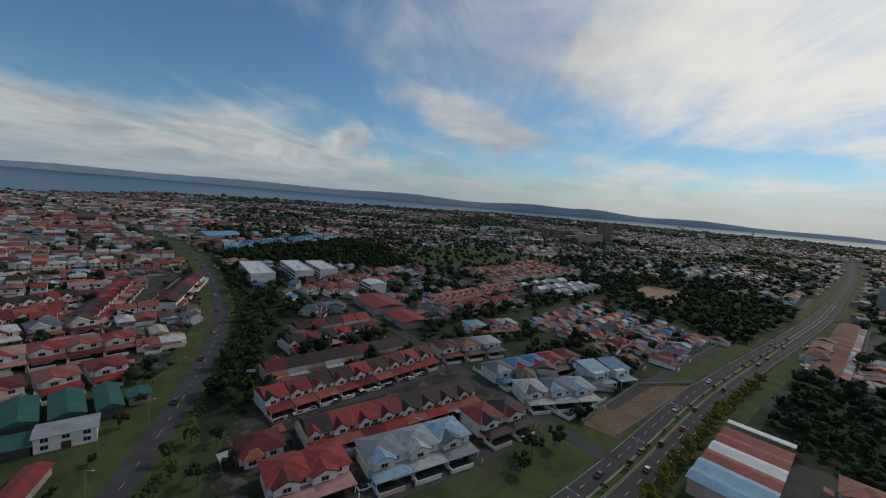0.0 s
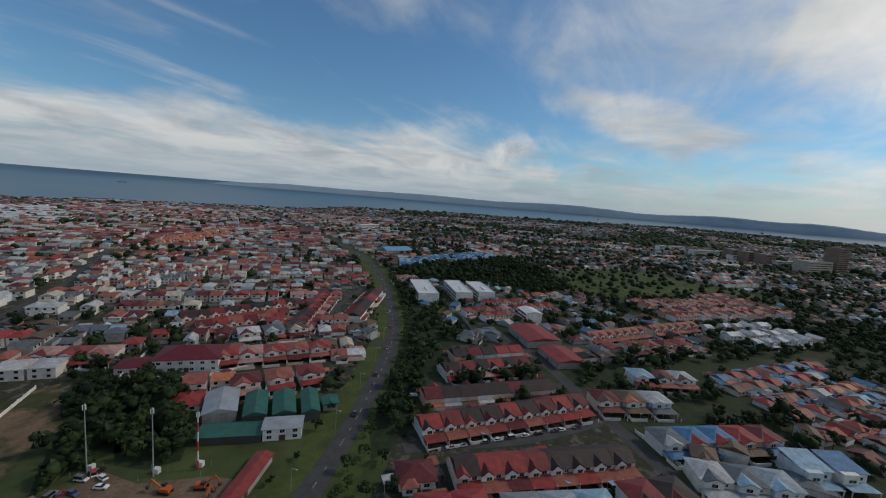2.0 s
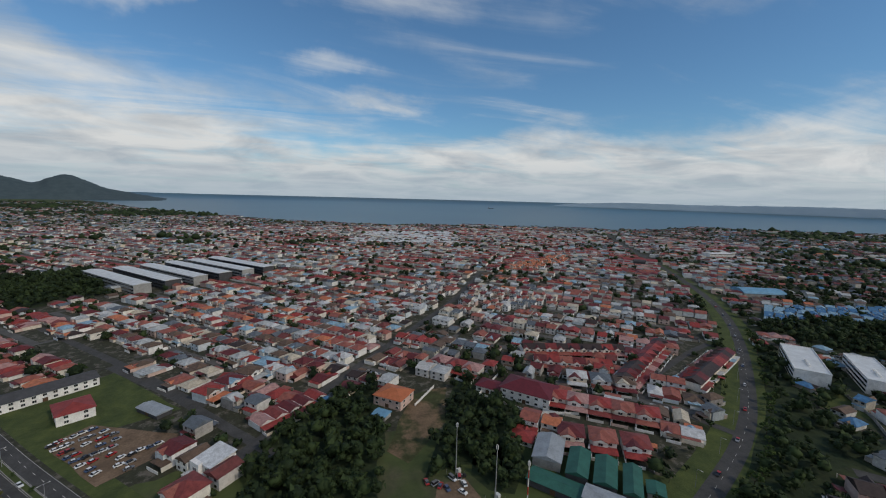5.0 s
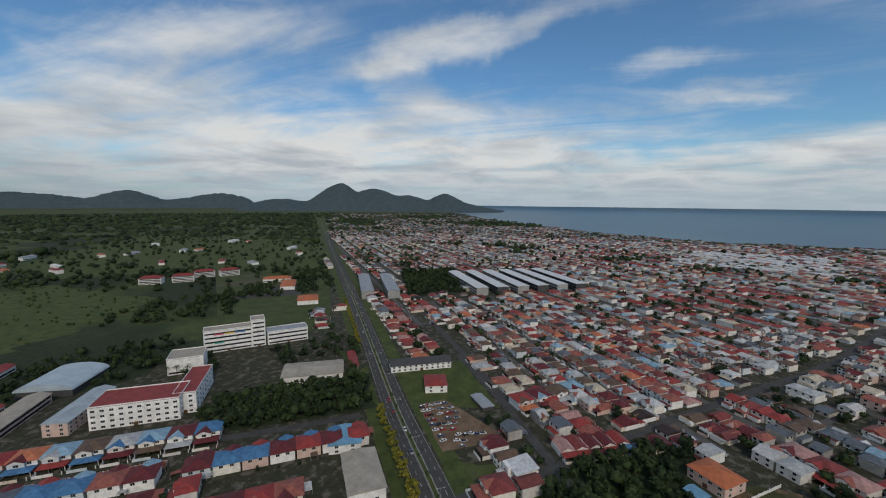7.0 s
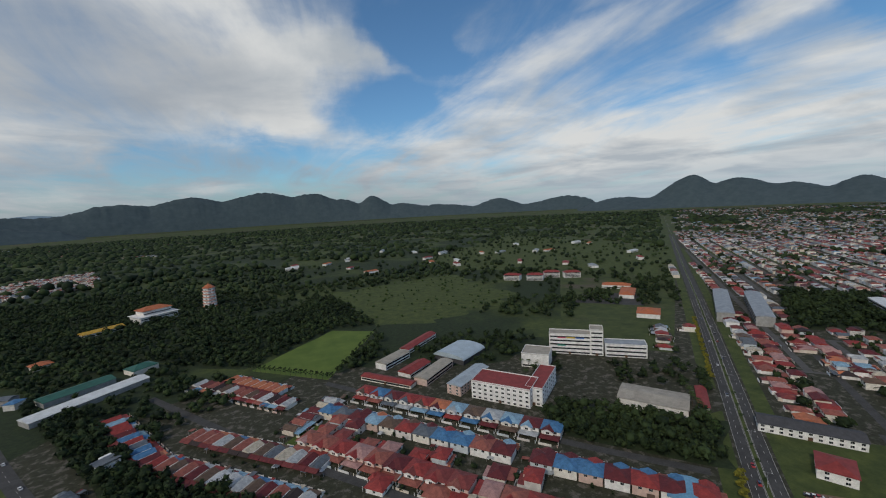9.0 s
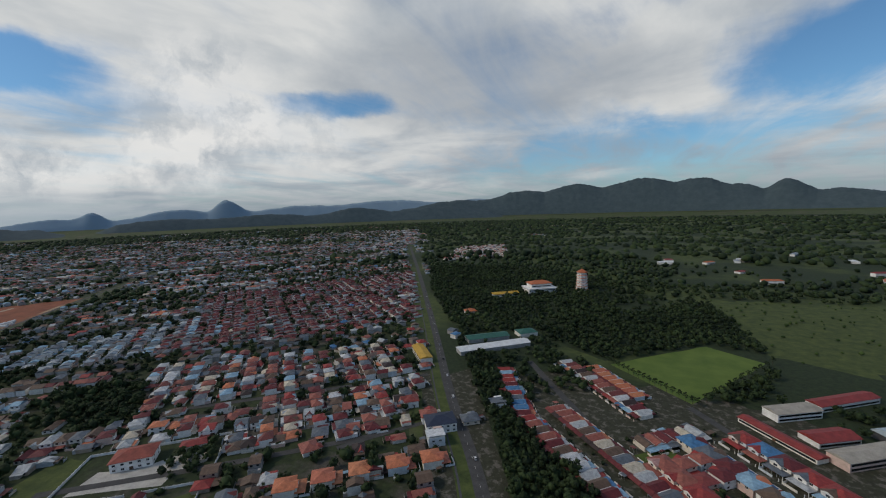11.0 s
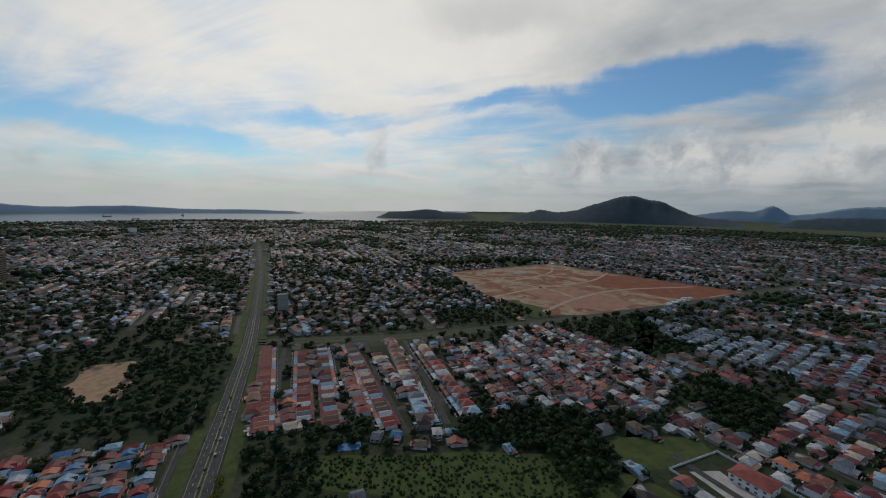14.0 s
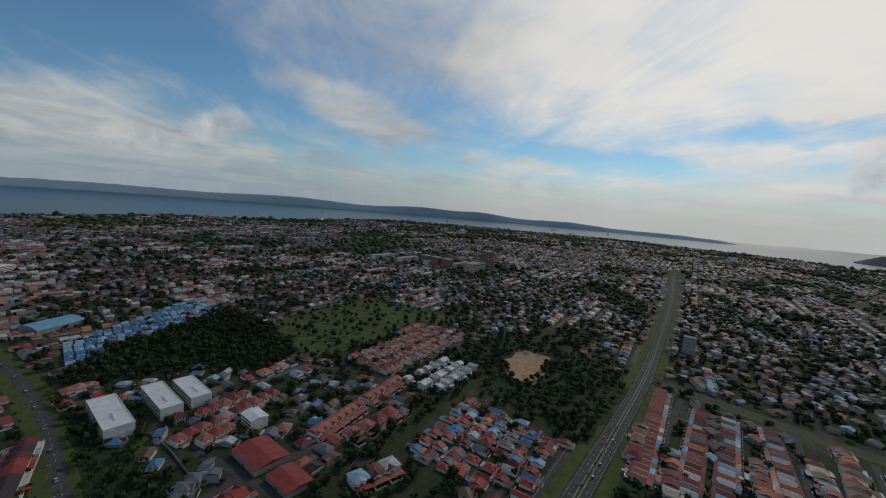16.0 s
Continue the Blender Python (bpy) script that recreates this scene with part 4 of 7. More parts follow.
FINE = [clump_template(2, s, 0.85, 0.6) for s in range(6)]
TINY = [clump_template(1, s + 40, 0.85, 0.5) for s in range(6)]
COARSE = [clump_template(1, s + 20, 0.85, 0.5) for s in range(6)]


def spray_template(seed, leaves=20):
    """A rough core with loose leaf sprays standing out all round it."""
    g = np.random.default_rng(seed)
    v, f = COARSE[seed % 6]
    vs, fs = [v * 0.78], [f]
    base = len(v)
    for k in range(leaves):
        d = g.normal(size=3)
        d[2] = abs(d[2]) * 0.9 - 0.25
        d /= np.linalg.norm(d)
        mid = d * g.uniform(0.62, 1.05) * (1, 1, 0.85)
        a, b = g.normal(size=3), g.normal(size=3)
        a, b = a / np.linalg.norm(a), b / np.linalg.norm(b)
        s = g.uniform(0.22, 0.46)
        vs.append(np.stack([mid + a * s, mid - a * s * 0.7 + b * s * 0.7, mid - b * s]))
        fs.append(np.array([[base, base + 1, base + 2]]))
        base += 3
    return np.concatenate(vs), np.concatenate(fs)


SPRAY = [spray_template(s) for s in range(8)]
MIXED = SPRAY


def clumps_mesh(name, spots, mat, templates, parent=None):
    """spots: rows of x, y, z, radius; one joined mesh of leafy clumps."""
    gen = np.random.default_rng(len(spots))
    vs, fs, base = [], [], 0
    for n, (x, y, z, r) in enumerate(spots):
        v, f = templates[n % len(templates)]
        a = gen.uniform(0, 6.28)
        c, s = math.cos(a), math.sin(a)
        w = v * r * gen.uniform(0.85, 1.15, 3)
        vs.append(np.stack([w[:, 0] * c - w[:, 1] * s + x, w[:, 0] * s + w[:, 1] * c + y, w[:, 2] + z], 1))
        fs.append(f + base)
        base += len(v)
    v, f = np.concatenate(vs).astype(np.float32), np.concatenate(fs).astype(np.int32)
    me = bpy.data.meshes.new(name)
    me.vertices.add(len(v))
    me.vertices.foreach_set("co", v.ravel())
    me.loops.add(f.size)
    me.loops.foreach_set("vertex_index", f.ravel())
    me.polygons.add(len(f))
    me.polygons.foreach_set("loop_start", np.arange(0, f.size, 3, dtype=np.int32))
    me.polygons.foreach_set("loop_total", np.full(len(f), 3, dtype=np.int32))
    me.materials.append(mat)
    me.update(calc_edges=True)
    ob = new(name, me)
    ob.parent = parent
    return ob


def tree_proto(seed, mat, label, tall=8.0, wide=3.6, name="tree", count=17):
    g = random.Random(seed)
    ob = new(name)
    tagged(ob, label, "tree", "trees")
    sh = Shape().tube(0, 0, -0.2, tall * 0.55, 0.22, 0.13, 7)
    spots = []
    for k in range(count):
        a, q = g.uniform(0, 6.28), math.sqrt(g.random())
        h = g.uniform(-0.55, 1.0)
        rr = wide * q * math.sqrt(max(0.1, 1 - h * h * 0.8))
        spots.append((rr * math.cos(a), rr * math.sin(a), tall * 0.68 + h * tall * 0.3, wide * g.uniform(0.2, 0.42)))
    for k in range(5):
        a = k * 1.3 + g.random()
        m = pose(0, 0, tall * 0.42, 0, 0, math.degrees(a)) @ pose(0, 0, 0, 0, 48, 0)
        sh.tube(0, 0, 0, wide * 0.8, 0.10, 0.04, 5, 0, m)
    sh.make("trunk", bark, ob)
    clumps_mesh("crown", spots, mat, SPRAY, ob)
    return ob


TREES = {}


def put_tree(kind, x, y, size=1.0):
    spec = {"round": (11, leaf_green, "round green street tree on the verge", 8.0, 3.8), "dark": (12, leaf_dark, "dense dark green tree", 10.0, 4.6), "yellow": (13, leaf_yellow, "yellow-green clipped shade tree beside the carriageway", 6.5, 3.4), "tall": (14, leaf_dark, "tall dark tree among gardens", 13.0, 4.0)}[kind]
    m = turned(x, y, rnd.uniform(0, 360)) @ Matrix.Scale(size, 4)
    if kind not in TREES:
        ob = tree_proto(*spec)
        TREES[kind] = ob
    else:
        ob = copy_thing(TREES[kind], Matrix.Identity(4))
    ob.matrix_basis = m
    return ob


def palm(x, y, h=8.0):
    if "palm" not in TREES:
        ob = new("palm_tree")
        tagged(ob, "slim palm tree with arching fronds", "palm tree", "palms")
        Shape().tube(0, 0, -0.2, h, 0.17, 0.11, 7).make("trunk", bark, ob)
        sh = Shape()
        for k in range(13):
            m = pose(0, 0, h, 0, 0, k * 27.7)
            prev = None
            for j in range(4):
                x0, z0, x1, z1 = j * 0.8, 0.5 * math.sin(j * 0.9) - 0.06 * j * j, (j + 1) * 0.8, 0.5 * math.sin((j + 1) * 0.9) - 0.06 * (j + 1) ** 2 - 0.2
                w0, w1 = 0.34 * (1 - j / 4.5), 0.34 * (1 - (j + 1) / 4.2)
                sh.faces([(x0, -w0, z0 - 0.1), (x1, -w1, z1 - 0.1), (x1, 0, z1), (x0, 0, z0), (x1, w1, z1 - 0.1), (x0, w0, z0 - 0.1)], [(0, 1, 2, 3), (3, 2, 4, 5)], 0, m)
        sh.make("fronds", leaf_green, ob)
        TREES["palm"] = ob
    else:
        ob = copy_thing(TREES["palm"], Matrix.Identity(4))
    ob.matrix_basis = turned(x, y, rnd.uniform(0, 360))
    return ob


OPEN = [scaled([(174, 354), (203, 378), (220, 359), (196, 322), (178, 306), (165, 320)])]  # bare ground that no trees stand on


def wood(name, label, poly, spacing, size, mat, templates=None, floor=True, fill=1.0, tall=1.0):
    """A stand of trees on a piece of the plan, one object."""
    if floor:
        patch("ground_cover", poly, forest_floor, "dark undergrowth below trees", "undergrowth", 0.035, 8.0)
    poly = scaled(poly)
    xs, ys = [p[0] for p in poly], [p[1] for p in poly]
    spots = []
    crowded = [r for r in ROADS if any(min(xs) - 30 < p.x < max(xs) + 30 and min(ys) - 30 < p.y < max(ys) + 30 for p in r[0])]
    x = min(xs)
    while x < max(xs):
        y = min(ys)
        while y < max(ys):
            px, py = x + rnd.uniform(-0.5, 0.5) * spacing, y + rnd.uniform(-0.5, 0.5) * spacing
            if inside(px, py, poly) and not any(inside(px, py, b) for b in OPEN) and rnd.random() < fill and not near_road(px, py, 3.0, crowded) and not taken(px, py, 7.0):
                r = size * rnd.uniform(0.55, 1.25)
                fx, fy, fz, sc = far_place(px, py)
                h = r * rnd.uniform(0.7, 1.6) * tall
                spots.append((fx, fy, fz + h * sc, r * sc))
                if templates is None:
                    for q in range(3):
                        spots.append((fx + rnd.uniform(-r, r) * 0.85, fy + rnd.uniform(-r, r) * 0.85, fz + h * rnd.uniform(0.6, 1.6), r * rnd.uniform(0.3, 0.55)))
            y += spacing
        x += spacing
    if spots:
        tagged(clumps_mesh(name, spots, mat, templates or MIXED), label, "trees", kind="stuff")
    BUSY.append(poly)


# ---- cars ----
car_paint = picked("car_paint", [(0.70, 0.70, 0.70), (0.62, 0.63, 0.65), (0.02, 0.02, 0.023), (0.30, 0.31, 0.33), (0.35, 0.02, 0.02), (0.72, 0.72, 0.72), (0.05, 0.08, 0.16), (0.12, 0.12, 0.13)], 0.3, 0.1, 1.0, 0.5)
tyre_mat = plain("tyre", (0.02, 0.02, 0.02), 0.9, 0.2, 2.0)


def car_proto(van=False):
    ob = new("van" if van else "car")
    tagged(ob, "white panel van on the road" if van else "parked or driving saloon car with dark windows", "van" if van else "car", "cars")
    sh = Shape()
    prof = [(-2.15, 0.35), (-2.2, 0.75), (-1.9, 0.95), (1.0, 0.95), (2.0, 0.82), (2.15, 0.5), (2.1, 0.35)]
    n = len(prof)
    sh.faces([(x, -0.86, z) for x, z in prof] + [(x, 0.86, z) for x, z in prof], [tuple(range(n)), tuple(range(2 * n - 1, n - 1, -1))] + [(k, k + n, (k + 1) % n + n, (k + 1) % n) for k in range(n)])
    body = sh.make("body", car_paint, ob)
    hi = 1.95 if van else 1.45
    cab = [(-2.1 if van else -1.75, 0.955), (-2.05 if van else -1.2, hi), (0.6 if van else 0.25, hi), (1.2 if van else 1.05, 0.955)]
    Shape().faces([(x, -0.80 + 0.12 * (z > 1), z) for x, z in cab] + [(x, 0.80 - 0.12 * (z > 1), z) for x, z in cab], [(0, 1, 2, 3), (7, 6, 5, 4), (0, 4, 5, 1), (2, 6, 7, 3)]).make("cabin_glass", glass_dark, ob)
    Shape().box(cab[1][0], -0.7, hi + 0.004, cab[2][0], 0.7, hi + 0.05).make("car_roof", car_paint, ob)
    for x in (-1.35, 1.35):
        for y in (-0.8, 0.8):
            w = Shape().tube(0, 0, -0.1, 0.1, 0.32, 0.32, 10).make("wheel", tyre_mat, ob)
            w.matrix_basis = pose(x, y, 0.32, 90, 0, 0)
    return ob


CARS = {}


def put_car(x, y, angle, van=False, z=0.0):
    if van not in CARS:
        ob = CARS[van] = car_proto(van)
        ob.matrix_basis = turned(x, y, angle, z)
        return ob
    return copy_thing(CARS[van], turned(x, y, angle, z))

# ================= open ground =================
def sector(name, yaw0, yaw1, r0, r1, mat, label, z=0.015):
    """A sheet on the ground between two directions and two distances."""
    r0, r1 = r0 * K, min(r1 * K, 29900)
    cols, rows = max(4, int((yaw1 - yaw0) / 2)), 26
    verts = []
    for k in range(cols + 1):
        yaw = yaw0 + (yaw1 - yaw0) * k / cols
        wob = 1 + 0.06 * noise.noise((yaw * 0.3, 2.0, r0))
        end = min(r1, shore(yaw) * 0.985) if -68 < yaw < 114 else r1
        for j in range(rows + 1):
            r = r0 * wob * (end / (r0 * wob)) ** (j / rows)
            x, y, fz, _ = far_place(-math.sin(radians(yaw)) * r, math.cos(radians(yaw)) * r)
            verts.append((x, y, fz + z + fz * 0.002))
    n = rows + 1
    faces = [(k * n + j, k * n + j + 1, (k + 1) * n + j + 1, (k + 1) * n + j) for k in range(cols) for j in range(rows)]
    return tagged(mesh_ob(name, verts, faces, mat), label, "ground", kind="structure")


sector("scrub_ground", 142, 214, 300, 26000, open_scrub, "dark forest floor and scrub inland")
sector("estate_ground", 112, 212, 60, 330, yard, "worn yards and lanes of the terraces", 0.012)
sector("town_ground", -100, 34, 150, 4200, town_floor, "dark gardens, scrub and dusty lanes of the town")
sector("town_ground", 34, 128, 150, 4200, yard, "dusty yards, lanes and gardens of the town", 0.018)
sector("town_ground", 214, 262, 150, 4200, town_floor, "dark gardens, scrub and dusty lanes of the town")
DIRT = [(768, 259), (880, 170), (998, 72), (905, -100), (817, -277), (690, -160), (562, -39), (520, 36), (597, 130)]
patch("dirt_ground", DIRT, soil, "cleared building site of red and ochre earth", "dirt", 0.05, 14.0)
patch("dirt_ground", [(500, 62), (560, 112), (592, 92), (566, 50), (528, 28)], rough_grass, "grassy corner of the cleared site", "grass", 0.09, 16.0)
patch("pond", [(820, 120), (850, 138), (872, 112), (842, 100)], concrete, "pale shallow pond on the cleared site", "pond", 0.10, 4.0)
FIELD = [(31, -327), (-37, -400), (-74, -375), (-21, -281)]
patch("playing_field", FIELD, shaded("pitch_grass", lambda g, c: g.ramp(g.noise(c, 0.04, 6.0, 0.6), (0.3, (0.062, 0.105, 0.018)), (0.7, (0.115, 0.160, 0.032))), 0.95, bump=0.3, bump_scale=1.0), "mown green school playing field", "field", 0.06, 2.0)
LAWN_A = [(221, -42), (182, -99), (157, -71), (173, -45)]
LAWN_B = [(253, -21), (276, -80), (258, -85), (235, -57), (226, -33)]
CROPS = [(150, 131), (175, 129), (212, 44), (226, -3), (221, -39), (178, -18)]
EMPTY = [(48, 117), (79, 148), (106, 154), (56, 110)]
LOT = [(-178, -84), (-189, -74), (-167, -33), (-147, -58)]
RED_PLOT = [(-212, -112), (-242, -84), (-192, -44), (-180, -74), (-184, -92)]
CLEARING = [(-135, 33), (-171, 52), (-174, 72), (-145, 60), (-126, 39)]
YARD = [(-112, 44), (-112, 54), (-101, 56), (-88, 66), (-77, 70), (-80, 56), (-92, 36)]
COURT = [(236, -66), (243, -82), (228, -92), (222, -106), (210, -122), (202, -112), (207, -99), (203, -91)]
MEADOW = [(23, -581), (-263, -620), (-267, -426), (-135, -372), (-82, -388), (-51, -574)]
PARK = [(-299, -839), (-781, -1279), (-779, -624), (-488, -402), (-446, -544), (-288, -652)]
patch("lawn", LAWN_A, rough_grass, "large mown lawn beside a lane", "lawn", 0.05, 2.0)
patch("lawn", LAWN_B, rough_grass, "rough mown lawn before trees", "lawn", 0.05, 3.0)
patch("crop_field", CROPS, rough_grass, "overgrown vegetable field", "field", 0.05, 4.0)
patch("empty_plot", EMPTY, bare, "fenced empty plot of brown grass", "plot", 0.05, 1.0)
patch("car_lot", LOT, bare, "gravel yard full of used cars", "yard", 0.05, 2.0)
patch("lawn", RED_PLOT, rough_grass, "grassy plot round a red-roofed house", "grass", 0.045, 2.0)
patch("clearing", CLEARING, shaded("worn_grass", lambda g, c: g.mix(g.band(g.noise(c, 0.05, 6.0, 0.6), 0.46, 0.60), worn(g, c, (0.055, 0.062, 0.022, 1), 0.4, 0.2), worn(g, c, (0.17, 0.115, 0.07, 1), 0.4, 0.1)), 0.95), "brown cleared track through scrub", "dirt", 0.075, 6.0)
patch("depot_yard", YARD, bare, "bare earth depot yard with parked machines", "yard", 0.07, 5.0)
patch("forecourt", COURT, plain("pale_paving", (0.46, 0.44, 0.40), 0.9, 0.3, 0.12), "pale paved forecourt of a villa", "paving", 0.06, 1.0)
patch("meadow", MEADOW, rough_grass, "open green scrub meadow", "meadow", 0.05, 20.0)
patch("meadow", PARK, rough_grass, "open parkland with scattered trees", "meadow", 0.05, 30.0)
patch("meadow", [(-59, 494), (37, 584), (137, 537), (160, 492), (104, 468), (4, 380), (-45, 375)], rough_grass, "green waste ground with scrub", "meadow", 0.05, 18.0)
patch("meadow", [(-847, -627), (-950, -456), (-739, -343), (-655, -447)], rough_grass, "green playing ground among buildings", "field", 0.05, 8.0)
patch("sand_patch", [(172, 356), (204, 384), (226, 360), (198, 318), (176, 300), (160, 318)], sand, "bare sandy patch in scrub", "sand", 0.08, 10.0)
patch("lawn", [(-118, 250), (-96, 232), (-82, 246), (-100, 262)], rough_grass, "mown plot before white warehouses", "grass", 0.05, 1.0)
patch("school_yard", [(-128, -200), (-160, -250), (-262, -190), (-215, -135), (-168, -140)], yard, "worn asphalt school yard with grass", "yard", 0.045, 1.0)
patch("car_park", [(-300, -360), (-345, -395), (-395, -345), (-350, -310)], asphalt, "asphalt car park", "car park", 0.05, 1.0)
for side in (-15.5, 15.5):
    v, f = ribbon([p for p in MAIN if -800 < p[0] < 800], 5.2, 0.03, shift=side)
    tagged(mesh_ob("verge", v, f, rough_grass), "grass verge beside the carriageway", "verge", kind="structure")
for side, wide in ((-9.5, 5.5), (9.0, 5.0)):
    v, f = ribbon(NORTH[:10], wide, 0.032, shift=side)
    tagged(mesh_ob("verge", v, f, rough_grass), "grass verge beside the winding road", "verge", kind="structure")
v, f = ribbon(SOUTH[:5], 5.5, 0.032, shift=-9.5)
tagged(mesh_ob("verge", v, f, rough_grass), "grass verge with a drain beside the road", "verge", kind="structure")
v, f = ribbon(EAST, 12.0, 0.03, shift=5)
tagged(mesh_ob("verge", v, f, rough_grass), "broad grass corridor with a drain beside the bypass", "verge", kind="structure")
v, f = ribbon(EAST, 1.6, 0.07, shift=11)
tagged(mesh_ob("drain", v, f, dark_wall), "wide dark drain beside the bypass", "drain", kind="structure")
v, f = ribbon(SOUTH[:5], 0.7, 0.06, shift=-13)
tagged(mesh_ob("drain", v, f, dark_wall), "dark open storm drain beside the road", "drain", kind="structure")

# ================= houses near the camera =================
row(-50, 110, -3, 157, "terrace", "terrace", 1)
row(-57, 128, -16, 163, "terrace", "terrace", -1)
row(-60, 153, -30, 183, "terrace", "terrace", 1)
row(-63, 170, -36, 196, "terrace", "terrace", -1)
row(-32, 96, 12, 128, "terrace", "terrace", 1)
row(-33, 78, -20, 87, "semi", "red", 1)
put_house("bungalow", "red", -41, 91, 36)
row(-15, 88, 9, 103, "semi", "grey", 1)
row(12, 108, 27, 119, "semi", "terrace", 1)
patch("pavement", [(-44, 70), (-16, 74), (20, 98), (36, 118), (14, 138), (-2, 164), (-56, 116), (-52, 96)], yard, "worn concrete lanes and yards of the terrace estate", "pavement", 0.045, 5.0)
row(-202, 133, -181, 192, "terrace", "terrace", 1)
row(-185, 130, -164, 167, "terrace", "red", 1)
row(-146, 156, -183, 227, "terrace", "terrace", 1)
row(-133, 189, -157, 252, "terrace", "terrace", -1)
row(-148, 112, -116, 147, "semi", "red", 1)
row(-122, 98, -101, 126, "semi", "red", 1)
row(-162, 134, -142, 162, "semi", "mixed", 1)
row(-202, 76, -180, 94, "semi", "red", 1)
row(-38, -248, -121, -154, "semi", "low_cost", 1)
row(-14, -233, -90, -149, "semi", "low_cost", -1)
row(-95, -143, -143, -92, "semi", "low_cost", -1)
row(103, -283, 67, -221, "low", "low_cost", -1)
row(67, -221, -2, -158, "low", "mixed", -1)
row(64, -316, 3, -251, "low", "mixed", 1)
row(44, -313, 8, -273, "low", "orange", -1)
row(6, -219, -22, -246, "low", "cream", 1)
row(54, -240, -10, -181, "low", "cream", -1)
row(-72, -128, -104, -94, "semi", "red", 1)
row(-2, -208, -64, -138, "semi", "red", 1)
for x, y in ((-30, -158), (-50, -142)):
    put_house("bungalow", "red", x, y, -45 + rnd.choice((0, 90)))
row(21, 143, 60, 168, "semi", "low_cost", 1)
row(30, 130, 56, 138, "semi", "grey", 1)
row(58, 149, 78, 158, "modern", "blue", 1)
row(0, 162, 28, 177, "semi", "mixed", 1)
row(15, 196, 41, 208, "semi", "mixed", 1)
for k in range(6):
    x, y = ((294, 277), (298, 239), (309, 226), (329, 209), (339, 166), (359, 147))[k]
    x1, y1 = ((178, 174), (198, 158), (200, 138), (213, 103), (224, 84), (244, 57))[k]
    row(x, y, x1, y1, "low" if k < 4 else "semi", "mixed" if k else "brick", 1 if k % 2 else -1)
for x, y in ((145, -114), (134, -126), (122, -138), (109, -150), (96, -161)):
    put_house("semi", "orange", x, y, -48)
for x, y, s, p, a in ((103, -178, "modern", "white", 40), (118, -196, "semi", "red", 40), (138, -207, "semi", "brick", 130), (95, -205, "bungalow", "grey", 40), (86, -226, "modern", "grey", 40),
                      (160, -142, "bungalow", "brick", -30), (106, 88, "semi", "red", -45), (118, 82, "bungalow", "brick", -45), (-132, -30, "semi", "red", 40), (-120, -30, "bungalow", "maroon", 30), (-144, -24, "modern", "white", 40)):
    put_house(s, p, x, y, a)
row(-166, -14, -184, 13, "low", "red", 1)
row(-195, -39, -228, -8, "semi", "mixed", 1)
row(-7, 241, 24, 277, "terrace", "brick", 1)
row(28, 282, 58, 315, "terrace", "brick", 1)
row(13, 236, 48, 266, "semi", "red", 1)
for h in HOUSES:
    mark(*h)


# ================= single buildings =================
def occupy(x, y, angle, L, W):
    a = radians(angle)
    for i in range(-int(L / 12) - 0, int(L / 12) + 1):
        for j in range(-int(W / 12), int(W / 12) + 1):
            u, v = i * 6, j * 6
            mark(x * K + u * math.cos(a) - v * math.sin(a), y * K + u * math.sin(a) + v * math.cos(a))


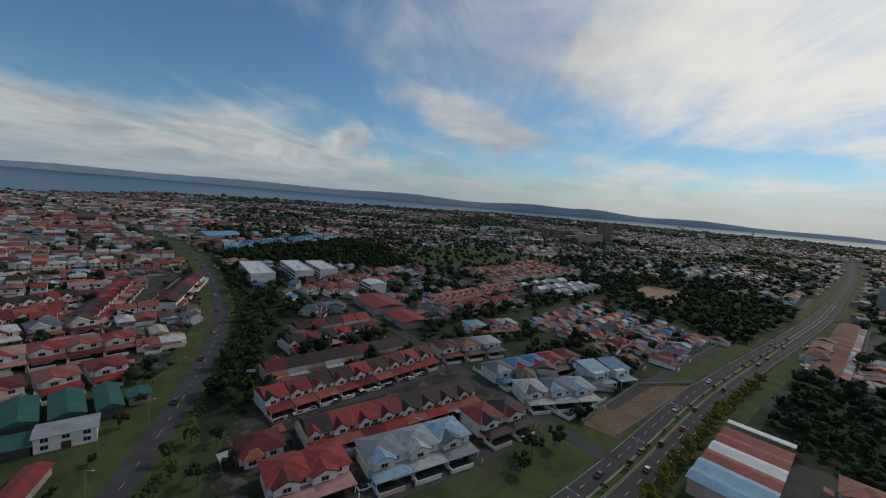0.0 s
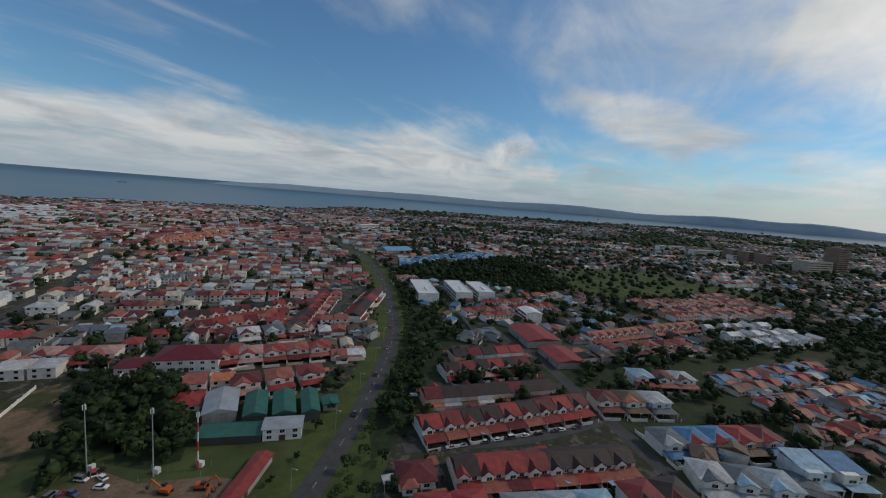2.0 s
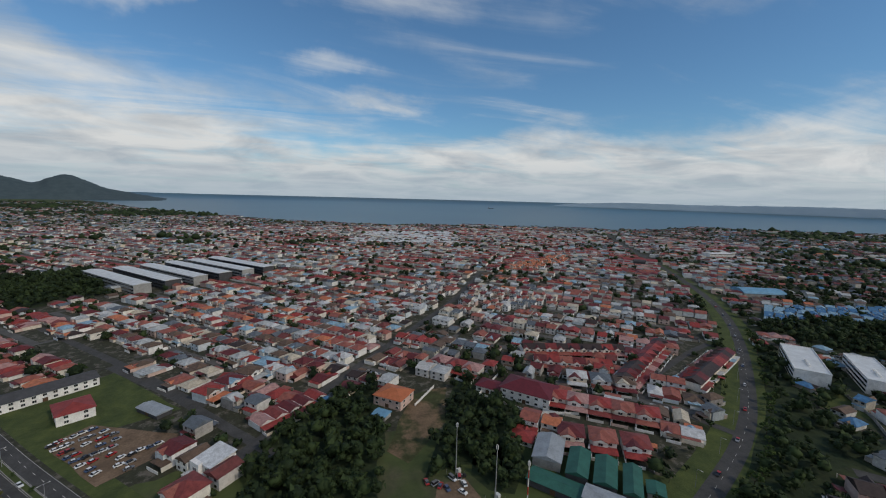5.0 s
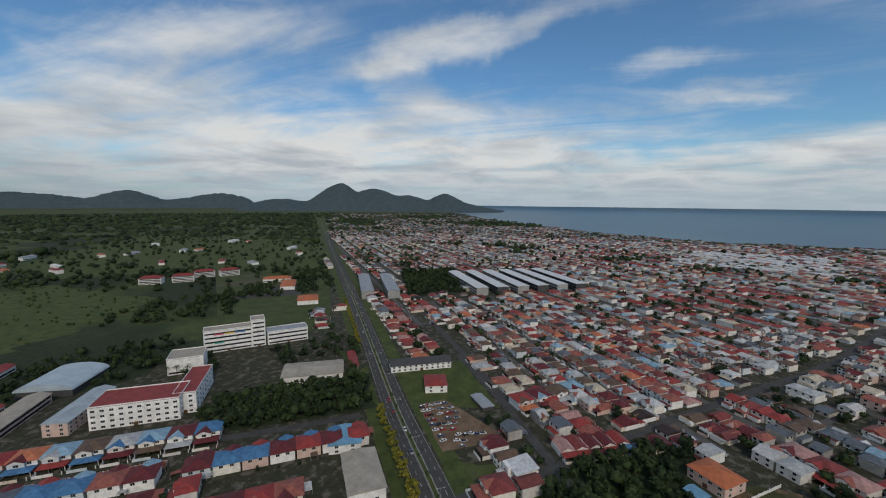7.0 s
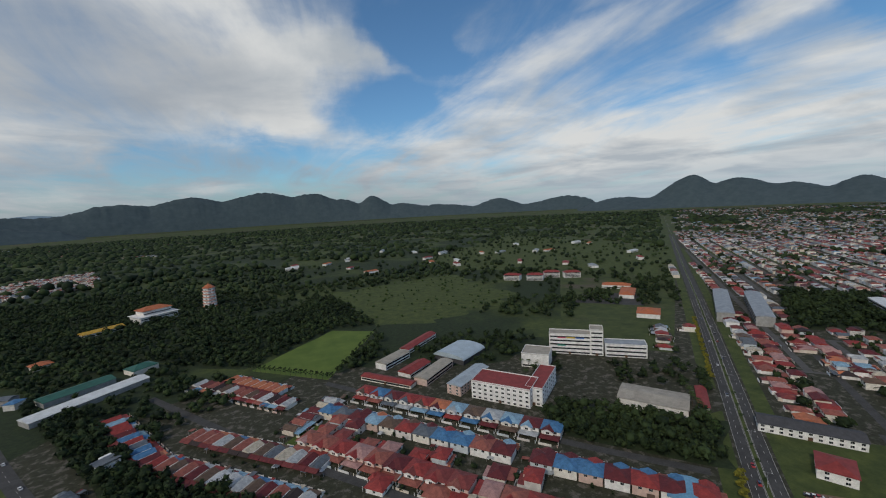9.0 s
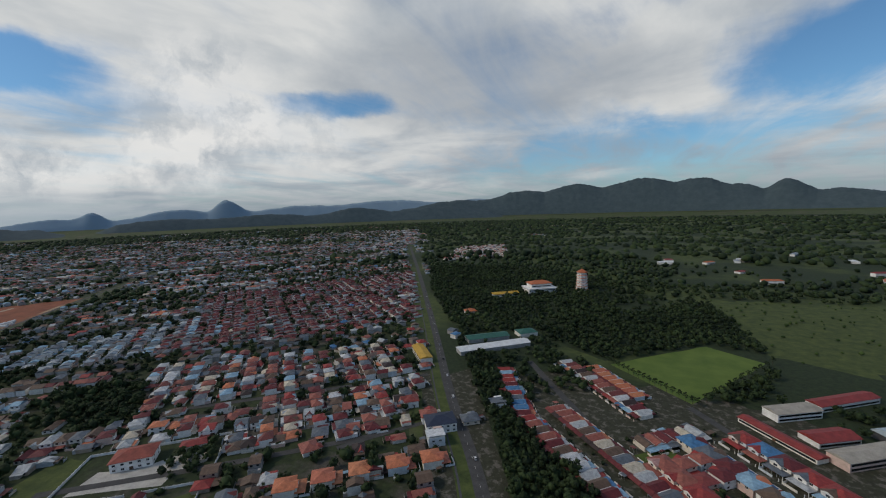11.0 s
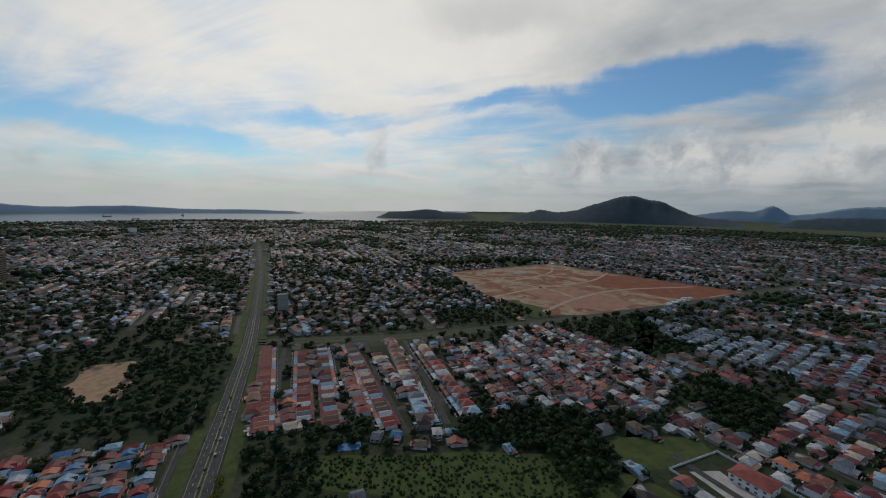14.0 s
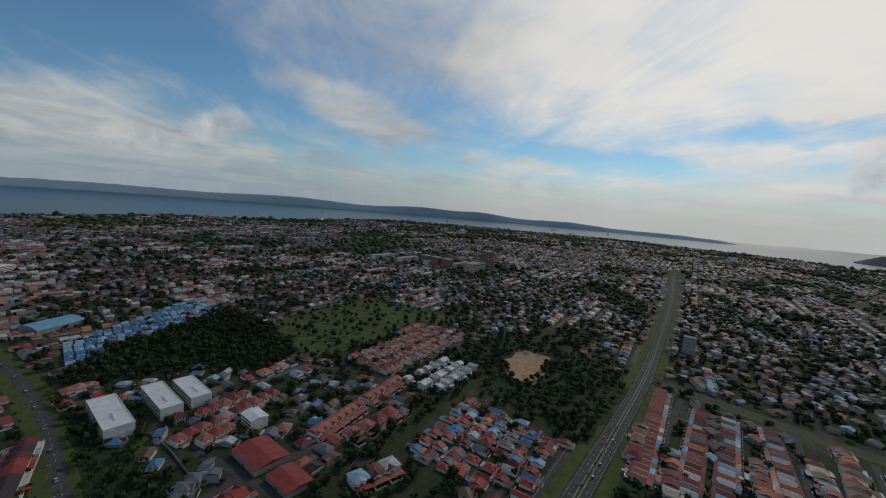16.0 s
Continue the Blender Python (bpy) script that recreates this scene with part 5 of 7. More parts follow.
def building(name, label, category, x, y, angle, L, W, h, walls, roof, kind="gable", rise=2.5, storeys=0, group="", over=0.6, pane_w=1.8, step=4.0):
    """A building with walls, roof, a door and rows of windows; L along x."""
    ob = thing(name, x, y, angle, label, category, group)
    L, W = L * K, W * K
    occupy(x, y, angle, L, W)
    Shape().box(-L / 2, -W / 2, 0, L / 2, W / 2, h).make("wall", walls, ob)
    top = Shape()
    if kind == "gable":
        top.gable(-L / 2 - over, -W / 2 - over, L / 2 + over, W / 2 + over, h, rise)
    elif kind == "hip":
        top.hip(-L / 2 - over, -W / 2 - over, L / 2 + over, W / 2 + over, h, rise)
    elif kind == "arch":
        n = 12
        arc = [(W / 2 + over) * math.cos(math.pi * (1 - k / n)) for k in range(n + 1)]
        zs = [h + rise * math.sin(math.pi * k / n) for k in range(n + 1)]
        for k in range(n):
            top.faces([(-L / 2 - over, arc[k], zs[k]), (L / 2 + over, arc[k], zs[k]), (L / 2 + over, arc[k + 1], zs[k + 1]), (-L / 2 - over, arc[k + 1], zs[k + 1])], [(0, 1, 2, 3)])
            for sx in (-1, 1):
                top.faces([(sx * (L / 2 + 0.1), arc[k], h), (sx * (L / 2 + 0.1), arc[k + 1], h), (sx * (L / 2 + 0.1), arc[k + 1], zs[k + 1]), (sx * (L / 2 + 0.1), arc[k], zs[k])], [(0, 1, 2, 3)])
    else:
        top.box(-L / 2 - 0.15, -W / 2 - 0.15, h + 0.004, L / 2 + 0.15, W / 2 + 0.15, h + 0.25)
        for q in ((-L / 2 - 0.15, -W / 2 - 0.15, L / 2 + 0.15, -W / 2 + 0.15), (-L / 2 - 0.15, W / 2 - 0.15, L / 2 + 0.15, W / 2 + 0.15), (-L / 2 - 0.15, -W / 2 + 0.15, -L / 2 + 0.15, W / 2 - 0.15), (L / 2 - 0.15, -W / 2 + 0.15, L / 2 + 0.15, W / 2 - 0.15)):
            top.box(q[0], q[1], h + 0.25, q[2], q[3], h + 0.9, 1)
    top.make("roof", [roof, walls], ob)
    part_box("door", door_mat, ob, -1.2, -W / 2 - 0.08, 0, 1.2, -W / 2 + 0.02, 2.4)
    for s in range(storeys):
        step = max(step, 4.6)
        z = 1.0 + s * (h - 0.4) / max(storeys, 1)
        if math.hypot(x, y) > 255:
            for sy in (-1, 1):
                part_box("window_band", glass_dark, ob, -L / 2 + 1, min(sy * W / 2, sy * (W / 2 + 0.06)), z, L / 2 - 1, max(sy * W / 2, sy * (W / 2 + 0.06)), z + 1.5)
            continue
        n = int(L / step)
        for k in range(n):
            u = -L / 2 + (k + 0.5) * L / n
            for sy in (-1, 1):
                if s == 0 and sy < 0 and abs(u) < 2.4:
                    continue
                window_part(ob, CACHE, (pane_w,), pane_w, 1.35, u, sy * (W / 2 + 0.05), z, 0 if sy < 0 else 180)
        n = int(W / (step * 1.4))
        for k in range(n):
            v = -W / 2 + (k + 0.5) * W / n
            for sx in (-1, 1):
                window_part(ob, CACHE, (pane_w,), pane_w, 1.35, sx * (L / 2 + 0.05), v, z, 90 * sx)
    return ob


white_roof = plain("white_metal_roof", (0.62, 0.64, 0.65), 0.5, 0.22, 0.15)
grey_roof = plain("grey_metal_roof", (0.30, 0.33, 0.36), 0.55, 0.3, 0.15)
red_roof = plain("red_metal_roof", (0.26, 0.045, 0.04), 0.6, 0.35, 0.25)
green_roof = plain("green_metal_roof", (0.030, 0.115, 0.09), 0.55, 0.3, 0.2)
blue_roof = plain("blue_metal_roof", (0.16, 0.34, 0.50), 0.55, 0.3, 0.2)
orange_roof = plain("orange_tile_roof", (0.45, 0.14, 0.06), 0.65, 0.3, 0.3)
maroon_roof = plain("maroon_tile_roof", (0.13, 0.02, 0.03), 0.6, 0.3, 0.3)
yellow_roof = plain("yellow_tile_roof", (0.50, 0.30, 0.04), 0.6, 0.3, 0.3)
tan_roof = plain("tan_flat_roof", (0.36, 0.33, 0.28), 0.8, 0.3, 0.15)

# white warehouses behind the grass plot
for x, y, L, W in ((-129, 274, 46, 15), (-108, 293, 42, 13), (-93, 304, 36, 13)):
    ob = building("warehouse", "long white three-storey shop block with flat roof", "warehouse", x, y, -54, L, W, 10.0, white_wall, white_roof, "flat", storeys=3, group="white blocks")
    for k in range(5):
        t = Shape().tube(L / 2 - 4 - k * 3.0, 0, 10.25, 11.7, 0.9, 0.9, 10).make("water_tank", white_wall, ob)
building("market_hall", "long low hall with a faded red metal roof", "hall", -34, 226, -53, 26, 20, 5.5, grey_wall, red_roof, "gable", 2.2)
building("market_hall", "lower hall wing with a faded red roof", "hall", -16, 203, -53, 20, 15, 4.5, grey_wall, red_roof, "gable", 1.8)
building("white_house", "tall white house with pale flat roof", "house", -44, 262, -54, 14, 11, 9.5, white_wall, white_roof, "gable", 1.6, 3)
# sheds of the depot beside the winding road
building("shed", "open depot shed with pale grey metal roof", "shed", -112.4, 88, 137, 15, 9.5, 5.0, grey_wall, grey_roof, "gable", 2.0)
for x, y, w in ((-102.7, 93.3, 7.0), (-95.8, 98.9, 7.0), (-89.2, 104, 5.6)):
    building("shed", "depot shed with dark green metal roof", "shed", x, y, 135, 15.5, w, 4.4, dark_wall, green_roof, "gable", 1.7, group="green sheds", over=0.3)
building("shed", "long low shed with dark green metal roof", "shed", -97.7, 80.1, 36, 17.5, 7, 3.4, dark_wall, green_roof, "gable", 0.8)
building("shed", "two-storey site office with pale blue roof", "shed", -86, 88.8, 38, 11, 6.5, 5.2, white_wall, grey_roof, "gable", 0.8, 2)
building("shed", "small store with a green roof", "shed", -84.5, 109, 135, 6, 5, 3.4, grey_wall, green_roof, "gable", 0.8)
building("long_shed", "narrow open shed with a long red metal roof", "shed", -76, 64, 111, 28, 4.2, 3.2, grey_wall, red_roof, "gable", 0.9)
building("grand_villa", "white two-storey villa with sweeping maroon roof", "villa", -153, 106, 39, 23, 15, 7.2, white_wall, maroon_roof, "hip", 4.2, 2, over=1.2)
building("grand_villa_wing", "white garage wing with maroon roof", "house", -165, 92, 39, 12, 9, 4.0, white_wall, maroon_roof, "hip", 2.2, 1, over=0.9)
building("orange_house", "two-storey house with bright orange hipped roof", "house", -169, 44, 45, 14, 12, 6.2, wall_mat, orange_roof, "hip", 2.8, 2)
building("storehouse", "small shed with pale blue tin roof", "shed", -158, 36, 45, 6, 5, 2.8, grey_wall, blue_roof, "gable", 0.8)
building("meeting_hall", "white hall with red roof and dark arched entrance", "hall", -452, 500, 46, 46, 22, 9, white_wall, red_roof, "gable", 3.0, 1)
building("entrance_arch", "dark arched entrance roof of the hall", "arch", -440, 486, 46, 16, 10, 8.5, dark_wall, dark_wall, "arch", 4.0)
# shop blocks
for k in range(6):
    x0, y0, x1, y1 = (-513 - 15 * k, -192 + 20.4 * k, -427 - 13.5 * k, -123 + 20.2 * k)
    building("shop_block", "long grey shop block with white metal roof", "shops", (x0 + x1) / 2, (y0 + y1) / 2, 38, 112, 14, 12.5, (grey_wall, dark_wall)[k % 2], white_roof, "gable", 1.2, 3, group="shop blocks", step=7.0, pane_w=3.2)
for x, y in ((-402, -262), (-416, -238)):
    building("shop_block", "long shop block with pale grey roof", "shops", x, y, 36, 104, 13, 12.0, grey_wall, grey_roof, "gable", 1.5, 3, group="shop blocks", step=7.0, pane_w=3.2)
# schools
def white_school():
    ob = building("school_building", "white five-storey school block with coloured window panels", "school", -198, -243, 141, 30, 11, 20.5, white_wall, tan_roof, "flat", storeys=5, step=3.0, pane_w=1.8)
    for k, col in enumerate(((0.45, 0.05, 0.10), (0.60, 0.40, 0.05), (0.05, 0.15, 0.45))):
        for lv in (1, 0):
            mat = plain("panel_paint", col if lv else (0.03, 0.30, 0.22), 0.6, 0.15, 0.5)
            if lv or k == 0:
                part_box("colour_panel", mat, ob, -12 + k * 9, -7.62, 16.4 if lv else 8.2, -4 + k * 9, -7.5, 17.6 if lv else 9.4)
    building("stair_tower", "tall white stair tower of the school", "tower", -213, -231, 141, 9, 12, 26, white_wall, tan_roof, "flat", storeys=6, step=4.0, pane_w=1.2)
    building("school_wing", "white three-storey school wing with curved grey roof", "school", -228, -218, 141, 28, 12, 12.5, white_wall, grey_roof, "flat", storeys=3, step=3.2, pane_w=2.0)


white_school()
building("assembly_hall", "white cube-shaped hall with grey roof", "hall", -163, -236, 136, 19, 17, 13, white_wall, tan_roof, "flat", storeys=1, step=8, pane_w=3.2)
building("sports_hall", "low white hall with long pale roof", "hall", -185, -157, 126, 34, 20, 6.5, white_wall, tan_roof, "gable", 1.6, 1)
building("school_building", "four-storey white school with red flat roof", "school", -117, -203, 130, 36, 18, 14.5, white_wall, red_roof, "flat", storeys=4, step=3.0, pane_w=2.2)
building("school_wing", "white school wing with red flat roof", "school", -139, -197, 130, 10, 34, 14.0, white_wall, red_roof, "flat", storeys=4, step=3.5, pane_w=2.0)
building("arena", "open sports court with arched pale blue roof", "court", -120, -277, 32, 30, 27, 5.0, dark_wall, plain("arena_roof", (0.40, 0.48, 0.54), 0.5, 0.2, 0.1), "arch", 5.0)
building("classroom_block", "three-storey classroom block with pale blue roof", "school", -105, -229, 33, 35, 10, 8.5, wall_mat, plain("pale_blue_roof", (0.36, 0.42, 0.47), 0.5, 0.25, 0.15), "gable", 1.8, 3)
building("classroom_block", "two-storey classroom block with grey roof", "school", -90, -253, 38, 35, 10, 6.4, wall_mat, tan_roof, "gable", 1.8, 2)
building("classroom_block", "two-storey classroom block with pale roof", "school", -70, -289, 35, 28, 10, 6.4, white_wall, tan_roof, "gable", 1.8, 2)
building("classroom_block", "low classroom block with red roof", "school", -80, -267, 35, 24, 11, 4.2, white_wall, red_roof, "gable", 2.4, 1)
building("classroom_block", "long low block with red roof", "school", -58, -257, 131, 40, 7, 3.6, wall_mat, red_roof, "gable", 1.5, 1)
building("classroom_block", "long red-roofed classroom block among trees", "school", -100, -318, 40, 44, 9, 5.0, wall_mat, red_roof, "gable", 1.8, 1)
building("covered_walk", "narrow red-roofed shelter beside the road", "shelter", -212, -148, 40, 26, 5, 3.0, grey_wall, red_roof, "gable", 1.0)
# temple grounds
building("temple_hall", "large white temple hall with tiered orange roofs", "temple", 152, -566, 39, 40, 26, 11, white_wall, white_wall, "hip", 1.5, 2, over=2.5)
building("temple_roof_tier", "upper temple storey with orange tiled roof", "temple", 152, -566, 39, 30, 18, 19, white_wall, orange_roof, "hip", 5.0, 3, over=2.5)
building("temple_side_hall", "low side hall with yellow tiled roof", "temple", 190, -528, 39, 36, 12, 5, white_wall, yellow_roof, "gable", 3.0, 1, over=1.2)
building("temple_gate_house", "small pavilion with orange tiled roof", "pavilion", 196, -424, 39, 12, 10, 5, white_wall, orange_roof, "hip", 3.2, 1, over=1.5)


def pagoda():
    ob = thing("pagoda", 97, -593, 0, "seven-tiered white pagoda with orange eaves", "pagoda", z=0.0)
    occupy(97, -593, 0, 20, 20)
    for k in range(7):
        r = 11.5 - 0.3 * k
        z = k * 5.4
        Shape().tube(0, 0, z, z + 4.6, r - 0.6, r - 0.6, 8).make("storey", white_wall, ob)
        Shape().tube(0, 0, z + 3.9, z + 4.7, r + 0.7, r + 0.3, 8).make("balcony", white_wall, ob)
        Shape().tube(0, 0, z + 4.7, z + 5.4, r + 0.9, r - 0.4, 8).make("eave_roof", orange_roof, ob)
        for q in range(8):
            a = (q + 0.5) * 45
            window_part(ob, CACHE, (1.8,), 1.8, 1.35, math.sin(radians(a)) * (r - 0.6) * 0.93, -math.cos(radians(a)) * (r - 0.6) * 0.93, z + 0.9, a)
    Shape().tube(0, 0, 37.8, 44.5, 10.4, 0.3, 8).make("roof", orange_roof, ob)
    Shape().tube(0, 0, 44.5, 48, 0.25, 0.06, 6).make("finial", yellow_roof, ob)


pagoda()
building("warehouse", "long shed with bright white metal roof", "shed", 127, -324, 45, 66, 13, 5.0, grey_wall, white_roof, "gable", 1.8)
building("temple_hall", "green tiled hall behind a white shed", "hall", 142, -345, 42, 40, 14, 5.0, grey_wall, green_roof, "gable", 2.6)
building("temple_hall", "small hall with ornate green tiled roof", "hall", 112, -372, 42, 18, 14, 5.5, wall_mat, green_roof, "hip", 3.5)
building("villa", "red-roofed white villa with round porch", "villa", 235, -95, -131, 18, 13, 7, white_wall, plain("brick_tile_roof", (0.27, 0.07, 0.05), 0.65, 0.3, 0.3), "hip", 3.4, 2, over=1.0)
building("villa_garage", "red-roofed garage of the villa", "garage", 221, -117, -131, 13, 7, 3.4, white_wall, red_roof, "hip", 1.6)
building("villa", "dark blue-roofed villa with white walls", "villa", 108, -192, 40, 17, 13, 7, white_wall, plain("navy_tile_roof", (0.03, 0.04, 0.07), 0.6, 0.3, 0.3), "hip", 3.2, 2)
building("shop_row", "two-storey shop row with orange roof", "shops", 176, -282, -45, 34, 10, 6.5, wall_mat, yellow_roof, "gable", 2.0, 2)
building("market_building", "large hall with arched blue metal roof", "market", -262, 458, 62, 40, 24, 5, grey_wall, blue_roof, "arch", 5.0)
building("white_office", "white four-storey office block", "offices", -463, 693, 80, 50, 14, 13, white_wall, white_roof, "flat", storeys=4)
# the town centre on the skyline
brown_wall = plain("brown_wall", (0.26, 0.19, 0.15), 0.85, 0.25, 0.1)
building("tower_block", "slim brown tower block on the skyline", "tower", 362, 905, 40, 26, 22, 60, brown_wall, concrete, "flat", storeys=12, step=5)
building("hotel", "broad cream hotel block below the tower", "hotel", 320, 872, 40, 60, 24, 26, plain("cream_wall", (0.50, 0.44, 0.37), 0.85, 0.25, 0.1), concrete, "flat", storeys=5, step=5)
for k in range(3):
    building("office_block", "brown concrete office block", "offices", 262 - 20 * k, 905 + 24 * k, 40, 24, 22, 28, brown_wall, concrete, "flat", storeys=6, step=5, group="brown blocks")
building("apartment_block", "slender eight-storey apartment block", "apartments", 412, 362, 45, 9, 13, 27, grey_wall, concrete, "flat", storeys=8, step=4)
for k in range(4):
    building("flats", "long pale four-storey flats", "apartments", 120 + 60 * k, 1010 - 30 * k, 40, 70, 14, 14, wall_mat, concrete, "flat", storeys=4, step=8, group="flats", pane_w=3.2)
for k in range(14):
    g = random.Random(k)
    yaw, r = 8 - k * 4.5 + g.uniform(-2, 2), g.uniform(2300, 3500)
    x, y, z, sc = far_place(-math.sin(radians(yaw)) * r, math.cos(radians(yaw)) * r)
    ob = building("town_building", "pale concrete building of the town centre", "offices", x / K, y / K, g.uniform(0, 90), 25 * sc, 16 * sc, g.uniform(14, 30) * sc, (white_wall, wall_mat, concrete)[k % 3], concrete, "flat", group="town centre")
    ob.location.z = z
# hospital and flats in the parkland
for k, (x, y) in enumerate(((-318, -520), (-345, -500), (-378, -505), (-400, -485))):
    building("hostel_block", "white four-storey hostel with red roof", "hostel", x, y, 130 + 8 * k, 24, 12, 11, white_wall, red_roof, "hip", 3.5, 4, group="hostels")
building("clinic", "low white building with red tiled roofs", "clinic", -375, -355, 40, 40, 16, 6, white_wall, orange_roof, "hip", 3.5, 1)
building("clinic", "white wing with red tiled roof", "clinic", -395, -392, 130, 34, 14, 6, white_wall, orange_roof, "hip", 3.5, 1)
building("clinic", "square pavilion with orange-red roof", "clinic", -325, -282, 40, 24, 20, 6, white_wall, orange_roof, "hip", 4.0, 1)
for k in range(26):
    g = random.Random(k + 50)
    yaw, r = 132 + k * 1.9 + g.uniform(-2, 2), g.uniform(700, 1150)
    building("parkland_house", "white institute building in open parkland", "institute", -math.sin(radians(yaw)) * r, math.cos(radians(yaw)) * r, g.uniform(0, 90), g.uniform(14, 34), g.uniform(8, 11), g.uniform(3.5, 8), white_wall, (red_roof, white_roof, grey_roof, orange_roof)[k % 4], "hip", 2.5, 1, group="institute", step=6)
# beside the carriageway
def striped_shop():
    ob = thing("repair_shop", 83, 97, 43, "low workshop with red, white and blue roof bays", "workshop")
    occupy(83, 97, 43, 40, 17)
    Shape().box(-26, -10.5, 0, 26, 10.5, 5.2).make("wall", wall_mat, ob)
    for k, m in enumerate((blue_roof, plain("light_blue_roof", (0.22, 0.42, 0.56), 0.55, 0.3, 0.2), red_roof, white_roof, red_roof, red_roof)):
        x0 = -26 + k * 8.7
        Shape().gable(x0, -11.2, x0 + 8.66, 11.2, 5.2, 1.0, along="y").make("roof_bay", m, ob)
    Shape().box(26.3, -11, 6.6, 30, 11, 6.9).make("canopy", white_roof, ob)
    for k in range(3):
        part_box("post", steel, ob, 28.4, -10 + k * 10 - 0.12, 0, 28.64, -10 + k * 10 + 0.12, 6.6)
    for k in range(5):
        part_box("shutter", steel, ob, -24 + k * 9.6, -10.62, 0, -18 + k * 9.6, -10.48, 3.4)


striped_shop()
patch("forecourt", [(50, 68), (72, 56), (112, 92), (104, 112), (84, 98)], asphalt, "asphalt forecourt with parked cars", "forecourt", 0.06, 1.0)
building("warehouse", "flat-fronted depot with long grey roof", "depot", -119, -79, 42, 24, 13, 6.5, white_wall, tan_roof, "gable", 1.0, 1)
building("shop_house", "two-storey shop with pale blue roof", "shop", -136, -99, 34, 14, 13, 5.5, white_wall, blue_roof, "gable", 1.4, 2)
building("red_house", "white house with bright red hipped roof on grass", "house", -200, -84, 28, 14, 12, 5.8, white_wall, red_roof, "hip", 2.8, 2)
building("shop_row", "dark-roofed row of white shop houses", "shops", -222, -104, 126, 38, 11, 5.6, white_wall, dark_wall, "gable", 2.4, 2)
building("lot_office", "low dark shed in the used-car yard", "shed", -192, -54, 44, 14, 6, 2.8, dark_wall, grey_roof, "gable", 0.8)

# ================= woods =================
wood("roadside_trees", "scattered dark trees on a wide verge", [(-172, 302), (-134, 273), (-100, 224), (-67, 219), (-71, 190), (-72, 169), (-65, 141), (-50, 104), (-56, 92), (-68, 112), (-80, 146), (-99, 189), (-129, 240)], 7.0, 3.6, leaf_dark, None, True, 0.8)
wood("woodland", "dense dark wood behind white blocks", [(-190, 327), (-188, 389), (-121, 532), (-38, 422), (-32, 375), (-72, 337), (-100, 352), (-157, 327)], 8.0, 4.5, leaf_dark, None)
wood("woodland", "dense dark wood beside a lane", [(-118, -14), (-153, -14), (-180, 13), (-190, 38), (-162, 38), (-112, 25)], 6.0, 4.0, leaf_dark, None)
wood("woodland", "tangled scrub with tall trees", [(-141, 57), (-187, 83), (-166, 91), (-139, 91), (-112, 78), (-118, 60), (-116, 41)], 6.0, 3.6, leaf_dark, None)
wood("woodland", "tangled scrub beside the depot", [(-113, 57), (-122, 62), (-124, 80), (-110, 76), (-101, 67), (-105, 60)], 5.0, 2.8, leaf_dark, None)
BUSY.append(scaled([(172, 356), (204, 384), (226, 360), (198, 318), (176, 300), (160, 318)]))
wood("woodland", "dark scrub wood with sandy gaps", [(169, 408), (201, 424), (282, 345), (262, 278), (182, 219), (160, 216), (130, 303)], 8.0, 4.0, leaf_dark, None, True, 0.6)
wood("woodland", "dense dark trees round the school", [(-125, -190), (-205, -126), (-169, -102), (-161, -109), (-123, -153)], 6.0, 4.2, leaf_dark, None)
wood("woodland", "dark plantation between shop blocks", [(-522, -279), (-566, -212), (-440, -151), (-384, -194)], 8.0, 4.5, leaf_dark, None)
wood("woodland", "dark trees along a storm drain", [(148, -304), (121, -307), (79, -235), (14, -172), (6, -150), (48, -150), (86, -212)], 6.0, 4.0, leaf_dark, None)
wood("woodland", "dark wood round the temple", [(436, -745), (236, -766), (73, -694), (43, -465), (88, -383), (197, -383), (303, -512)], 8.5, 4.4, leaf_dark, SPRAY, True, 0.9)
wood("woodland", "dark wood behind the playing field", [(43, -465), (-51, -574), (-82, -392), (-40, -406), (35, -333), (100, -374)], 7.0, 3.8, leaf_dark, SPRAY)
wood("woodland", "dense dark wood beside the lawns", [(245, 64), (283, 0), (284, -66), (262, -20), (226, -30), (200, -20), (188, -10), (222, 10), (215, 61)], 7.0, 4.2, leaf_dark, None)
wood("woodland", "clump of dark garden trees", [(386, -109), (340, -152), (277, -114), (294, -87)], 7.0, 4.4, leaf_dark, None)
wood("woodland", "banana scrub and dark trees", [(112, 128), (161, 145), (172, 150), (178, 128), (152, 120), (136, 88), (118, 92), (104, 112)], 6.5, 3.2, leaf_dark, None, True, 0.9)
wood("garden_trees", "trees in a walled garden", [(228, -112), (214, -130), (190, -102), (206, -92)], 6.0, 3.2, leaf_dark, None)
wood("school_trees", "dark trees among school blocks", [(-60, -300), (-140, -330), (-200, -280), (-150, -250), (-100, -262)], 8.0, 4.0, leaf_dark, None, True, 0.6)
wood("school_trees", "rows of trees beside the school yard", [(-205, -190), (-240, -190), (-262, -160), (-235, -140), (-205, -165)], 9.0, 3.5, leaf_dark, None, False, 0.6)
wood("school_trees", "dark trees between the halls and the school yard", [(-150, -222), (-166, -214), (-186, -246), (-170, -256)], 6.5, 3.2, leaf_dark, None, False, 0.8)
wood("school_trees", "trees in rows along the school drive", [(-196, -176), (-214, -206), (-206, -212), (-188, -182)], 6.0, 3.0, leaf_dark, None, False, 0.9)
wood("school_trees", "dark trees between playing field and classrooms", [(-24, -284), (-60, -300), (-84, -366), (-62, -340)], 6.5, 4.0, leaf_dark, None, False, 0.9)
